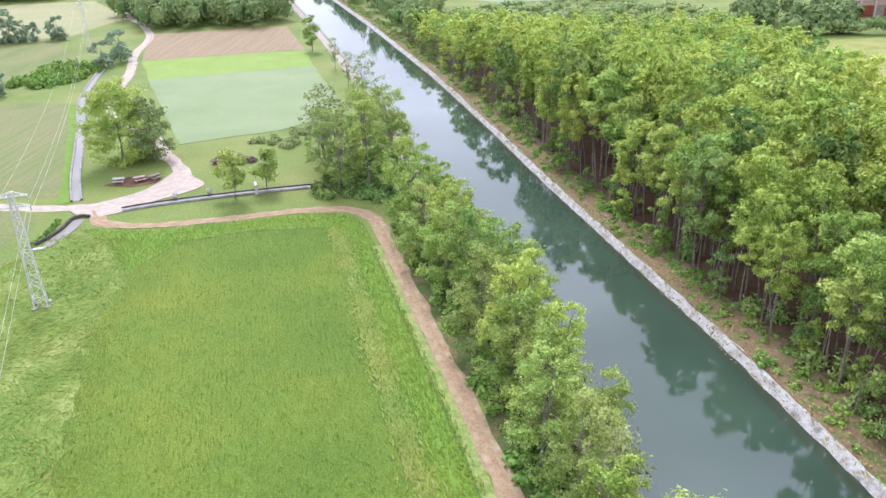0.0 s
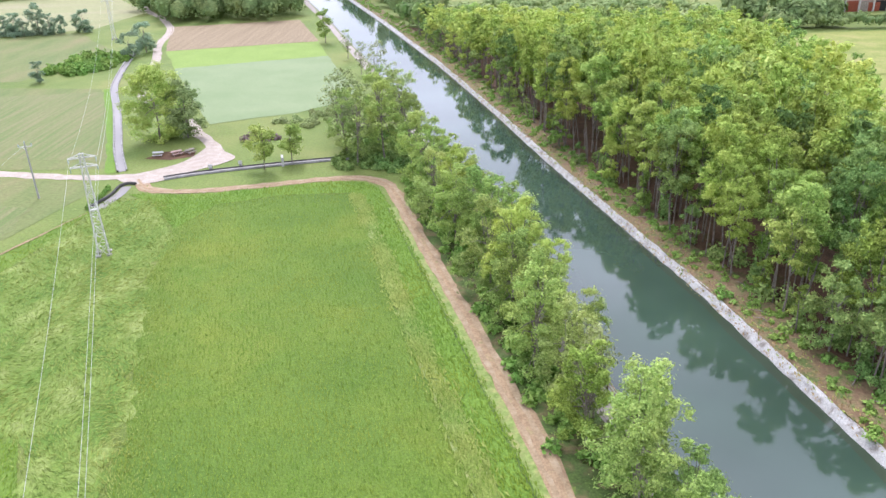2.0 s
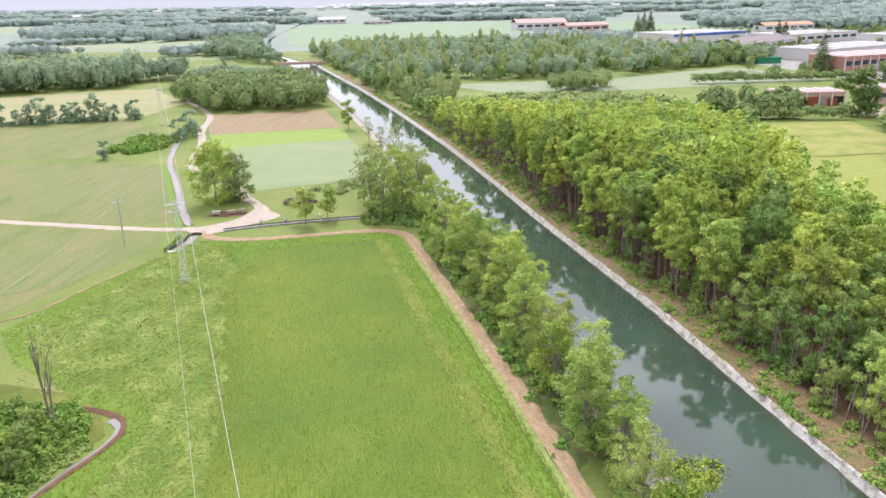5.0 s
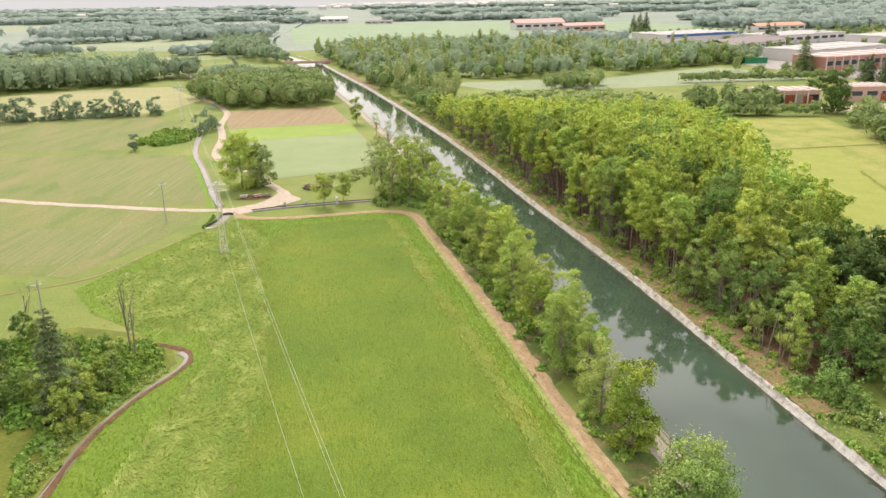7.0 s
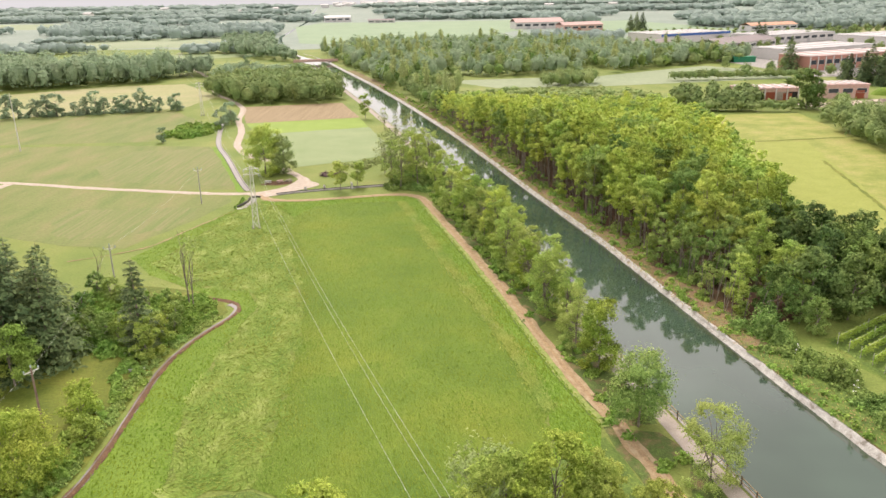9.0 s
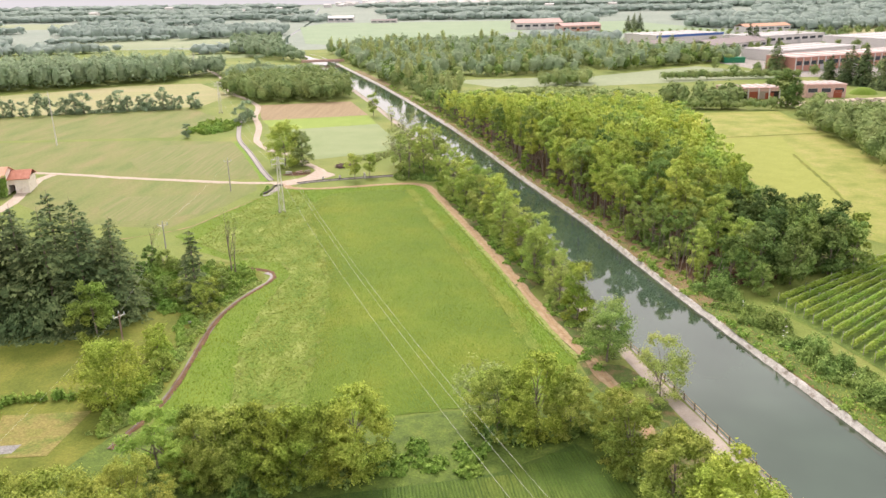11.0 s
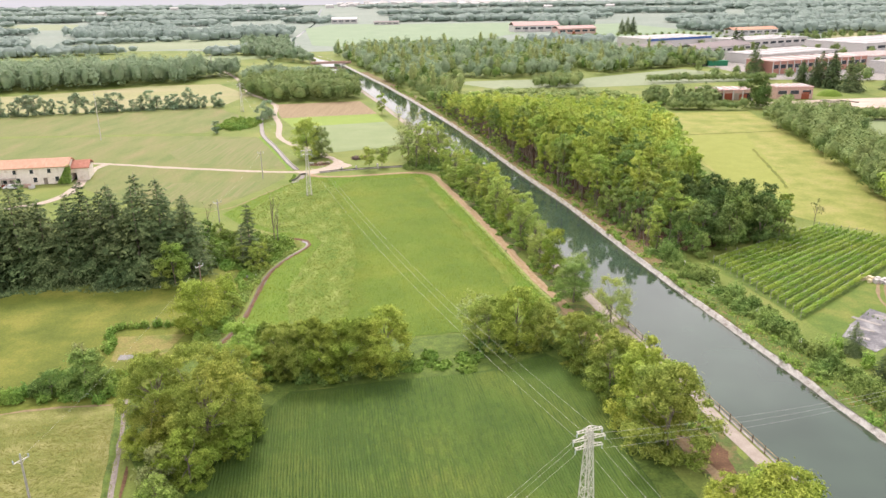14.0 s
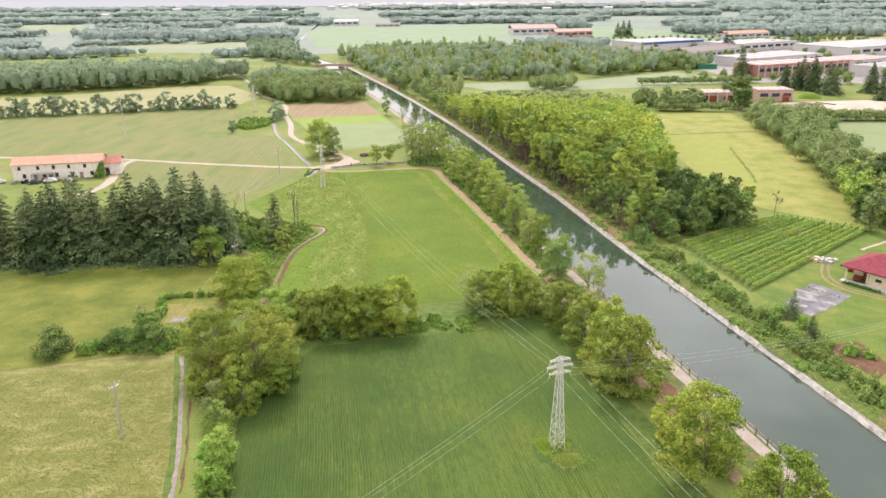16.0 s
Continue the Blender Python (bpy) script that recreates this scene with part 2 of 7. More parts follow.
# crop green with its blue raised to carry the distance haze
M_HAZED_GREEN = surface("haze_tinted_green_crop", [(0.3, (0.185, 0.265, 0.157)), (0.7, (0.225, 0.3, 0.184))], scale=0.03, fine=0.4, fine_amount=0.12)
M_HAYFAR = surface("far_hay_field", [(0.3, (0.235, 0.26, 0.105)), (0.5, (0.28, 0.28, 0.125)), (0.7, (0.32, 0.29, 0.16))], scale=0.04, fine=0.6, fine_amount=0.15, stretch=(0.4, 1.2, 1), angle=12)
# distance haze is mixed into the pale grey-green of these two
M_HAZED_CROP = surface("haze_paled_far_crop", [(0.3, (0.205, 0.255, 0.142)), (0.7, (0.26, 0.298, 0.183))], scale=0.02, fine=0.3, fine_amount=0.12)
M_HAZED_PLAIN = surface("haze_paled_plain_grass", [(0.3, (0.184, 0.235, 0.188)), (0.7, (0.24, 0.281, 0.232))], scale=0.006, fine=0.1, fine_amount=0.15)
M_CONCRETE = surface("pale_concrete", [(0.33, (0.254, 0.227, 0.186)), (0.44, (0.424, 0.402, 0.361)), (0.62, (0.559, 0.55, 0.502)), (0.8, (0.356, 0.323, 0.274))], scale=0.9, fine=6, fine_amount=0.25, bump=0.6, bump_dist=0.12)
M_GREYCON = surface("weathered_concrete", [(0.3, (0.2, 0.19, 0.17)), (0.7, (0.4, 0.38, 0.35))], scale=0.8, fine=6, fine_amount=0.2, bump=0.3)
M_DARKWALL = surface("mossy_wall", [(0.3, (0.05, 0.05, 0.045)), (0.7, (0.11, 0.1, 0.085))], scale=1.2, fine=6, fine_amount=0.25)
M_BARK = surface("bark", [(0.3, (0.14, 0.115, 0.09)), (0.7, (0.34, 0.29, 0.24))], scale=1.5, fine=12, fine_amount=0.35, bump=0.8)
M_GALV = plain("galvanised_steel", (0.7, 0.68, 0.62), rough=0.55, metal=0.05)
M_CONPOLE = plain("concrete_pole", (0.45, 0.43, 0.4), rough=0.8)
M_POLEWOOD = surface("reddish_pole_wood", [(0.3, (0.2, 0.13, 0.105)), (0.7, (0.31, 0.215, 0.18))], scale=1.5, fine=9, fine_amount=0.2)
M_WIRE = plain("aluminium_wire", (0.6, 0.61, 0.55), rough=0.5, metal=0.3)
M_INSUL = plain("glass_insulator", (0.5, 0.58, 0.56), rough=0.2)
M_POST = surface("weathered_post_wood", [(0.3, (0.1, 0.068, 0.04)), (0.7, (0.2, 0.14, 0.085))], scale=2, fine=10, fine_amount=0.25)
M_FENCE = surface("fence_wood", [(0.3, (0.3, 0.215, 0.11)), (0.7, (0.5, 0.38, 0.21))], scale=2, fine=10, fine_amount=0.25)
M_WATER = water_mat("canal_water", (0.041, 0.069, 0.047))
M_SHALLOW = water_mat("shallow_silty_water", (0.046, 0.062, 0.04), rough=0.05)
M_DITCH = water_mat("ditch_water", (0.18, 0.16, 0.14), rough=0.2)
M_STREAM = water_mat("channel_water", (0.17, 0.15, 0.13), rough=0.4)
L_WOOD = leafy("woodland_leaves", (0.0878, 0.143, 0.0296), (0.292, 0.426, 0.086), (0.501, 0.628, 0.155), trans=0.2, drift=0.025, mottle=0.25)
L_WOOD_Y = leafy("yellowish_woodland_leaves", (0.117, 0.171, 0.0281), (0.352, 0.468, 0.0817), (0.567, 0.661, 0.151), trans=0.2, drift=0.02, mottle=0.25)
L_WOOD_D = leafy("deep_woodland_leaves", (0.0569, 0.102, 0.0282), (0.19, 0.311, 0.0779), (0.381, 0.51, 0.148), trans=0.2, drift=0.025, mottle=0.25)
L_BANK = leafy("bank_tree_leaves", (0.131, 0.201, 0.0492), (0.31, 0.44, 0.105), (0.5, 0.62, 0.17), trans=0.3, drift=0.025)
L_AIRY = leafy("pale_spring_leaves", (0.2, 0.275, 0.075), (0.37, 0.475, 0.135), (0.54, 0.63, 0.21), trans=0.38, drift=0.02)
L_BRIGHT = leafy("bright_leaves", (0.123, 0.237, 0.0427), (0.228, 0.399, 0.0712), (0.38, 0.541, 0.123), trans=0.22)
L_OLIVE = leafy("olive_leaves", (0.082, 0.126, 0.0208), (0.247, 0.348, 0.0523), (0.442, 0.546, 0.105), trans=0.2, drift=0.025)
L_HEDGE = leafy("hedgerow_leaves", (0.082, 0.123, 0.0248), (0.25, 0.335, 0.063), (0.44, 0.514, 0.126), trans=0.2, drift=0.025)
L_LIGHT = leafy("light_green_leaves", (0.112, 0.155, 0.0304), (0.276, 0.352, 0.0684), (0.466, 0.536, 0.118), trans=0.22, drift=0.025)
L_DARK = leafy("dark_leaves", (0.036, 0.07, 0.024), (0.092, 0.158, 0.044), (0.21, 0.31, 0.09), trans=0.16)
L_CONIFER = leafy("conifer_needles", (0.0297, 0.0539, 0.0219), (0.0782, 0.125, 0.0489), (0.197, 0.26, 0.104), trans=0.12, grain=8.0, mottle=0.45)
L_VINE = leafy("vine_leaves", (0.184, 0.314, 0.0495), (0.31, 0.473, 0.0825), (0.448, 0.604, 0.132), trans=0.2, island=0.3)
# far and horizon leaves: distance haze is put into these pale, low-contrast colours
L_HAZED_FAR = leafy("haze_paled_far_leaves", (0.22, 0.3, 0.184), (0.3, 0.4, 0.243), (0.39, 0.49, 0.302), trans=0.35, island=0.2, grain=1.5, mottle=0.22)
L_HAZED_HORIZON = leafy("haze_paled_distant_leaves", (0.36, 0.445, 0.389), (0.39, 0.475, 0.416), (0.43, 0.51, 0.443), trans=0.4, island=0.06, grain=0.5, mottle=0.05, spread=0.3, drift=0.01)
L_BELT = leafy("tree_belt_leaves", (0.135, 0.205, 0.0725), (0.253, 0.34, 0.119), (0.416, 0.497, 0.192), trans=0.15, island=0.35, grain=2.5)
L_BLOSSOM = leafy("white_blossom", (0.6, 0.6, 0.52), (0.72, 0.72, 0.66), (0.8, 0.8, 0.76), trans=0.1, drift=0.0)
L_TWIG = leafy("spring_twigs", (0.15, 0.165, 0.075), (0.27, 0.325, 0.125), (0.42, 0.5, 0.2), trans=0.25)
L_BRAMBLE = leafy("bramble_leaves", (0.09, 0.185, 0.035), (0.19, 0.34, 0.062), (0.33, 0.48, 0.11), trans=0.2)
L_PURPLE = leafy("purple_scrub", (0.11, 0.075, 0.08), (0.2, 0.135, 0.14), (0.3, 0.21, 0.2), trans=0.1)
L_WHEAT = leafy("wheat_blades", (0.0928, 0.166, 0.0189), (0.147, 0.23, 0.0253), (0.213, 0.289, 0.0379), trans=0.06, island=0.45, mottle=0.2)
L_MEADOWGRASS = leafy("meadow_grass_blades", (0.149, 0.171, 0.0368), (0.194, 0.211, 0.0552), (0.261, 0.261, 0.092), trans=0.06, island=0.3)
L_SOUTH = leafy("dark_wheat_blades", (0.0585, 0.116, 0.0196), (0.0963, 0.164, 0.0294), (0.142, 0.208, 0.0441), trans=0.05, island=0.22, mottle=0.2)
L_PALEGRASS = leafy("pale_grass_blades", (0.132, 0.21, 0.0303), (0.22, 0.286, 0.0562), (0.366, 0.419, 0.123), trans=0.06, island=0.35, mottle=0.25)
L_LUSHGRASS = leafy("lush_grass_blades", (0.105, 0.19, 0.0164), (0.145, 0.239, 0.0226), (0.194, 0.288, 0.0335), trans=0.06, island=0.35, mottle=0.25)
L_DRYTUFT = leafy("rusty_grass_tufts", (0.22, 0.16, 0.06), (0.34, 0.25, 0.1), (0.44, 0.35, 0.16), trans=0.06)

# ---- mesh helpers ----
rng = np.random.default_rng(7)


def mesh_of(name, V, F, material=None, smooth=False):
    me = bpy.data.meshes.new(name)
    V = np.asarray(V, dtype=np.float32)
    if isinstance(F, np.ndarray):
        nf, k = F.shape
        me.vertices.add(len(V))
        me.vertices.foreach_set("co", V.ravel())
        me.loops.add(nf * k)
        me.loops.foreach_set("vertex_index", F.astype(np.int32).ravel())
        me.polygons.add(nf)
        me.polygons.foreach_set("loop_start", np.arange(0, nf * k, k, dtype=np.int32))
        me.polygons.foreach_set("loop_total", np.full(nf, k, dtype=np.int32))
        me.update(calc_edges=True)
    else:
        me.from_pydata([tuple(map(float, v)) for v in V], [], [tuple(int(i) for i in f) for f in F])
        me.update()
    if smooth:
        me.polygons.foreach_set("use_smooth", [True] * len(me.polygons))
    if material:
        me.materials.append(material)
    return me


def part(name, vf, material, parent=None, label="", smooth=False):
    ob = new(name, mesh_of(name, vf[0], vf[1], material, smooth))
    if parent:
        ob.parent = parent
    if label:
        ob["label"] = label
    return ob


def share(name, me, m, parent=None):
    ob = new(name, me)
    if parent:
        ob.parent = parent
    ob.matrix_basis = m
    return ob


def thing(name, label, category, group="", at=(0, 0, 0), turn=0.0):
    ob = new(name)
    ob.matrix_basis = pose(*at, 0, 0, turn)
    ob.empty_display_size = 0.5
    return tagged(ob, label, category, group)


def structure(ob, label, category):
    return tagged(ob, label, category, kind="structure")


def join(*parts):
    V, F, o = [], [], 0
    for v, f in parts:
        v = np.asarray(v, float)
        V.append(v)
        F += [[int(i) + o for i in q] for q in f]
        o += len(v)
    return np.concatenate(V), F


BOXF = [(0, 3, 2, 1), (4, 5, 6, 7), (0, 1, 5, 4), (1, 2, 6, 5), (2, 3, 7, 6), (3, 0, 4, 7)]


def box(x0, y0, z0, x1, y1, z1):
    return np.array([(x0, y0, z0), (x1, y0, z0), (x1, y1, z0), (x0, y1, z0), (x0, y0, z1), (x1, y0, z1), (x1, y1, z1), (x0, y1, z1)], float), list(BOXF)


def bar(a, b, w, h=None):
    """A square bar from a to b."""
    h = h or w
    a, b = np.array(a, float), np.array(b, float)
    d = (b - a) / np.linalg.norm(b - a)
    s = np.cross(d, (0, 0, 1) if abs(d[2]) < 0.95 else (1, 0, 0))
    s /= np.linalg.norm(s)
    u = np.cross(s, d)
    c = [(-1, -1), (1, -1), (1, 1), (-1, 1)]
    V = [p + s * i * w / 2 + u * j * h / 2 for p in (a, b) for i, j in c]
    return np.array(V), list(BOXF)


def tube(points, radii, n=6):
    P = np.array(points, float)
    V, F = [], []
    for i, p in enumerate(P):
        d = P[min(i + 1, len(P) - 1)] - P[max(i - 1, 0)]
        d = d / (np.linalg.norm(d) + 1e-9)
        s = np.cross(d, (0.31, 0.95, 0.05) if abs(d[1]) < 0.9 else (1, 0, 0))
        s /= np.linalg.norm(s)
        u = np.cross(d, s)
        for k in range(n):
            a = 2 * math.pi * k / n
            V.append(p + (s * math.cos(a) + u * math.sin(a)) * radii[i])
    for i in range(len(P) - 1):
        for k in range(n):
            F.append((i * n + k, i * n + (k + 1) % n, (i + 1) * n + (k + 1) % n, (i + 1) * n + k))
    F.append(tuple(range((len(P) - 1) * n, len(P) * n)))
    F.append(tuple(reversed(range(n))))
    return np.array(V), F


def unit(a):
    return a / (np.linalg.norm(a, axis=-1, keepdims=True) + 1e-9)


def sprays(C, N, size, r, aspect=1.7, fold=0.25):
    """One small folded leaf spray (two triangles) at each centre C, facing N."""
    k = len(C)
    t = unit(np.cross(N, r.normal(size=(k, 3))))
    b = np.cross(N, t)
    s = (size * r.uniform(0.6, 1.35, k))[:, None] if np.isscalar(size) else (size * r.uniform(0.7, 1.3, k))[:, None]
    V = np.stack([C - t * s * aspect / 2, C + b * s / 2 - N * s * fold * 0.5, C + t * s * aspect / 2, C - b * s / 2 - N * s * fold * 0.5], 1).reshape(-1, 3)
    F = np.arange(4 * k).reshape(k, 4)
    return V, F


def leaves_of(C, N, size, r, aspect=1.5):
    """One three-cornered leaf spray at each centre C, facing N."""
    k = len(C)
    t = unit(np.cross(N, r.normal(size=(k, 3))))
    b = np.cross(N, t)
    s = (size * r.uniform(0.6, 1.4, k))[:, None]
    V = np.stack([C - t * s * aspect * 0.5 - b * s * 0.35, C - t * s * aspect * 0.3 + b * s * 0.5, C + t * s * aspect * 0.65], 1).reshape(-1, 3)
    return V, np.arange(3 * k).reshape(k, 3)


def crown(r, H, R, base, blobs, leaves, leaf, wide=0.5, blob_r=(0.3, 0.48)):
    """Leaves (twice the number given, in three-cornered sprays) on the shells of many lumps inside the crown's outline, broadest at the share `wide` of its height, with gaps and stray sprays."""
    leaves, leaf = leaves * 2, leaf * 0.88
    zf = r.uniform(0.06, 0.95, blobs)
    prof_ = np.where(zf > wide, 1 - 0.8 * ((zf - wide) / (1 - wide)) ** 2, 1 - 0.55 * ((wide - zf) / wide) ** 2)
    a = r.uniform(0, 2 * math.pi, blobs)
    q = np.sqrt(r.uniform(0.12, 1.0, blobs)) * 0.82 * R * prof_ * (1 + 0.18 * np.sin(a * 2 + r.uniform(0, 6)))
    B = np.column_stack([np.cos(a) * q, np.sin(a) * q, base + (H - base) * zf])
    br = R * r.uniform(*blob_r, blobs) * (0.7 + 0.45 * prof_)
    w = br ** 2 / (br ** 2).sum()
    i = r.choice(blobs, int(leaves * 1.7), p=w)
    lobes = unit(r.normal(size=(blobs, 7, 3)) + (0, 0, 0.35))
    j = r.integers(0, 7, len(i))
    u = unit(lobes[i, j] + r.normal(size=(len(i), 3)) * 0.36 + (0, 0, 0.12))
    lobe_reach = r.uniform(0.72, 1.28, (blobs, 7))[i, j]
    reach = np.where(r.uniform(size=len(i)) < 0.1, r.uniform(1.05, 1.4, len(i)), r.uniform(0.5, 1.05, len(i))) * lobe_reach
    C = B[i] + u * (br[i] * reach)[:, None] * (1, 1, 0.7)
    keep = np.ones(len(C), bool)
    for b in range(blobs):
        dist = np.linalg.norm((C - B[b]) / (1, 1, 0.7), axis=1)
        keep &= ~((dist < br[b] * 0.5) & (i != b))
    C, u = C[keep][:leaves], u[keep][:leaves]
    C[:, 2] = np.where(C[:, 2] < 0.15, r.uniform(0.1, 0.9, len(C)), C[:, 2])
    N = unit(u + r.normal(size=u.shape) * 0.5 + (0, 0, 0.45))
    V, F = leaves_of(C, N, leaf, r)
    return V, F, B, br


def trunk(r, H, base, B, rad, limbs=6, lean=0.04, sides=6):
    """A tapered, slightly crooked trunk with limbs that run out to the lumps of the crown."""
    zs = np.linspace(-0.2, max(base + (H - base) * 0.6, 1.0), 6)
    wob = np.cumsum(r.normal(size=(6, 2)) * lean * H / 6, axis=0)
    wob -= wob[0]
    P = np.column_stack([wob, zs])
    parts = [tube(P, np.linspace(rad, rad * 0.3, 6), sides)]
    order = r.permutation(len(B))[:limbs]
    for k in order:
        s = P[2 + int(r.integers(0, 3))]
        e = B[k]
        m = (s + e) / 2 + r.normal(size=3) * 0.25 + (0, 0, 0.3)
        parts.append(tube([s, m, e], [rad * 0.45, rad * 0.28, rad * 0.08], 5))
    return join(*parts)


def tree(name, seed, H, R, base, leaves, leaf, mat_leaf, label, category="tree", group="", blobs=16, rad=0.16, limbs=7, wide=0.5, blob_r=(0.3, 0.48)):
    r = np.random.default_rng(seed)
    V, F, B, br = crown(r, H, R, base, blobs, leaves, leaf, wide, blob_r)
    ob = thing(name, label, category, group)
    part("trunk", trunk(r, H, base, B, rad, limbs), M_BARK, ob)
    part("crown", (V, F), mat_leaf, ob)
    return ob


def put(ob, x, y, turn=0.0, s=1.0, sz=None):
    """Moves a finished thing to its place."""
    ob.matrix_basis = Matrix.LocRotScale((x, y, 0), Euler((0, 0, radians(turn))), (s, s, sz or s))
    return ob


def again(ob, x, y, turn=0.0, s=1.0, sz=None, label=""):
    c = copy_thing(ob, pose(0, 0, 0))
    put(c, x, y, turn, s, sz)
    if label:
        c["label"] = label
    return c


def inside(P, poly):
    x, y = P[:, 0], P[:, 1]
    res = np.zeros(len(P), bool)
    n = len(poly)
    for i in range(n):
        (x0, y0), (x1, y1) = poly[i], poly[(i + 1) % n]
        c = (y0 > y) != (y1 > y)
        res ^= c & (x < (x1 - x0) * (y - y0) / (y1 - y0 + 1e-12) + x0)
    return res


def scatter(poly, per_m2, r):
    p = np.array(poly, float)
    lo, hi = p.min(0), p.max(0)
    n = int(per_m2 * np.prod(hi - lo))
    P = r.uniform(lo, hi, (n, 2))
    return P[inside(P, poly)]


def spaced(poly, d, r):
    """Points about d apart inside a polygon, on a shaken grid."""
    p = np.array(poly, float)
    lo, hi = p.min(0), p.max(0)
    gx, gy = np.meshgrid(np.arange(lo[0], hi[0], d), np.arange(lo[1], hi[1], d))
    P = np.column_stack([gx.ravel(), gy.ravel()])
    P[:, 0] += (np.round((P[:, 1] - lo[1]) / d) % 2) * d / 2
    P += r.uniform(-0.38, 0.38, P.shape) * d
    return P[inside(P, poly)]


def patch(name, poly, z, material, label, category="field", shake=0.35, step=4.0):
    """A thin sheet of ground cover with a slightly ragged edge."""
    pts = []
    for i, (x0, y0) in enumerate(poly):
        x1, y1 = poly[(i + 1) % len(poly)]
        n = max(1, int(math.hypot(x1 - x0, y1 - y0) / step))
        for k in range(n):
            j = rng.uniform(-shake, shake, 2) if k else (0, 0)
            pts.append((x0 + (x1 - x0) * k / n + j[0], y0 + (y1 - y0) * k / n + j[1]))
    bm = bmesh.new()
    f = bm.faces.new([bm.verts.new((x, y, z)) for x, y in pts])
    if f.normal.z < 0 or f.calc_area() and sum((a[0] * b[1] - b[0] * a[1]) for a, b in zip(pts, pts[1:] + pts[:1])) < 0:
        bmesh.ops.reverse_faces(bm, faces=[f])
    bmesh.ops.triangulate(bm, faces=[f])
    me = bpy.data.meshes.new(name)
    bm.to_mesh(me)
    bm.free()
    me.materials.append(material)
    return structure(new(name, me), label, category)


def smooth_line(pts, step=2.0):
    P = np.array(pts, float)
    out = []
    for i in range(len(P) - 1):
        a, b, c, d = P[max(i - 1, 0)], P[i], P[i + 1], P[min(i + 2, len(P) - 1)]
        n = max(2, int(np.linalg.norm(c - b) / step))
        for k in range(n):
            t = k / n
            out.append(0.5 * (2 * b + (c - a) * t + (2 * a - 5 * b + 4 * c - d) * t * t + (3 * b - a - 3 * c + d) * t ** 3))
    out.append(P[-1])
    return np.array(out)


def ribbon(name, pts, profile, material, label, category="road", step=2.0, shake=0.12, kind="structure"):
    """A strip along pts; profile: pairs of offset to the right and height."""
    P = smooth_line(pts, step)
    D = unit(np.gradient(P, axis=0))
    Nn = np.column_stack([D[:, 1], -D[:, 0]])
    k = len(profile)
    V = []
    for p, n in zip(P, Nn):
        for j, (o, z) in enumerate(profile):
            q = p + n * (o + (rng.uniform(-shake, shake) if j in (0, k - 1) else 0))
            V.append((q[0], q[1], z))
    F = [(i * k + j, i * k + j + 1, (i + 1) * k + j + 1, (i + 1) * k + j) for i in range(len(P) - 1) for j in range(k - 1)]
    F = np.array(F)[:, ::-1]
    ob = part(name, (np.array(V), F), material)
    return tagged(ob, label, category, kind=kind)


def track_profile(w, z=0.06):
    h = w / 2
    return [(-h, z - 0.03), (-h * 0.75, z), (-h * 0.5, z - 0.03), (-h * 0.2, z + 0.03), (h * 0.2, z + 0.03), (h * 0.5, z - 0.03), (h * 0.75, z), (h, z - 0.03)]


def blades(name, P, height, width, material, label, r, lean=0.35, z=0.0, aspect=3.0, heading=0.0, swirl=0.35, eddy=0.0):
    """Leaning tufts of long leaves, one folded blade each, combed along heading (degrees from ahead, to the left)."""
    n = len(P)
    C = np.column_stack([P, z + height * r.uniform(0.35, 1.1, n)])
    N = unit(r.normal(size=(n, 3)) * lean + (0, -0.3, 1.0))
    a = np.radians(heading) + r.normal(size=n) * swirl
    a += eddy * (np.sin(P[:, 0] * 0.33 + 1.4 * np.sin(P[:, 1] * 0.19)) + 0.8 * np.sin(P[:, 1] * 0.41 + P[:, 0] * 0.17 + 1))
    t = unit(np.column_stack([-np.sin(a), np.cos(a), np.zeros(n)]))
    b = unit(np.cross(N, t))
    t = np.cross(b, N)
    w = (width * r.uniform(0.7, 1.3, n))[:, None]
    V = np.stack([C - t * w * aspect / 2, C + b * w / 2, C + t * w * aspect / 2, C - b * w / 2], 1).reshape(-1, 3)
    ob = part(name, (V, np.arange(4 * n).reshape(n, 4)), material)
    return tagged(ob, label, "crop", kind="stuff")


def bush_mass(name, spots, material, label, r, leaf=0.3, per=260, category="shrubs"):
    """Low scrub: lumps of leaves on the ground, in one mesh."""
    Vs, Fs, o = [], [], 0
    for x, y, R, h in spots:
        n = int(per * R * R ** 0.5)
        u = unit(r.normal(size=(n, 3)) * (1, 1, 1))
        u[:, 2] = np.abs(u[:, 2])
        lump = 0.75 + 0.35 * np.sin(u[:, 0] * 5 + x) * np.cos(u[:, 1] * 6 + y)
        C = np.array([x, y, 0.1]) + u * np.array([R, R, h]) * (lump * r.uniform(0.65, 1.08, n))[:, None]
        N = unit(u + r.normal(size=u.shape) * 0.6 + (0, 0, 0.4))
        V, F = sprays(C, N, leaf, r)
        Vs.append(V)
        Fs.append(F + o)
        o += len(V)
    ob = part(name, (np.concatenate(Vs), np.concatenate(Fs)), material)
    return tagged(ob, label, category, kind="stuff")


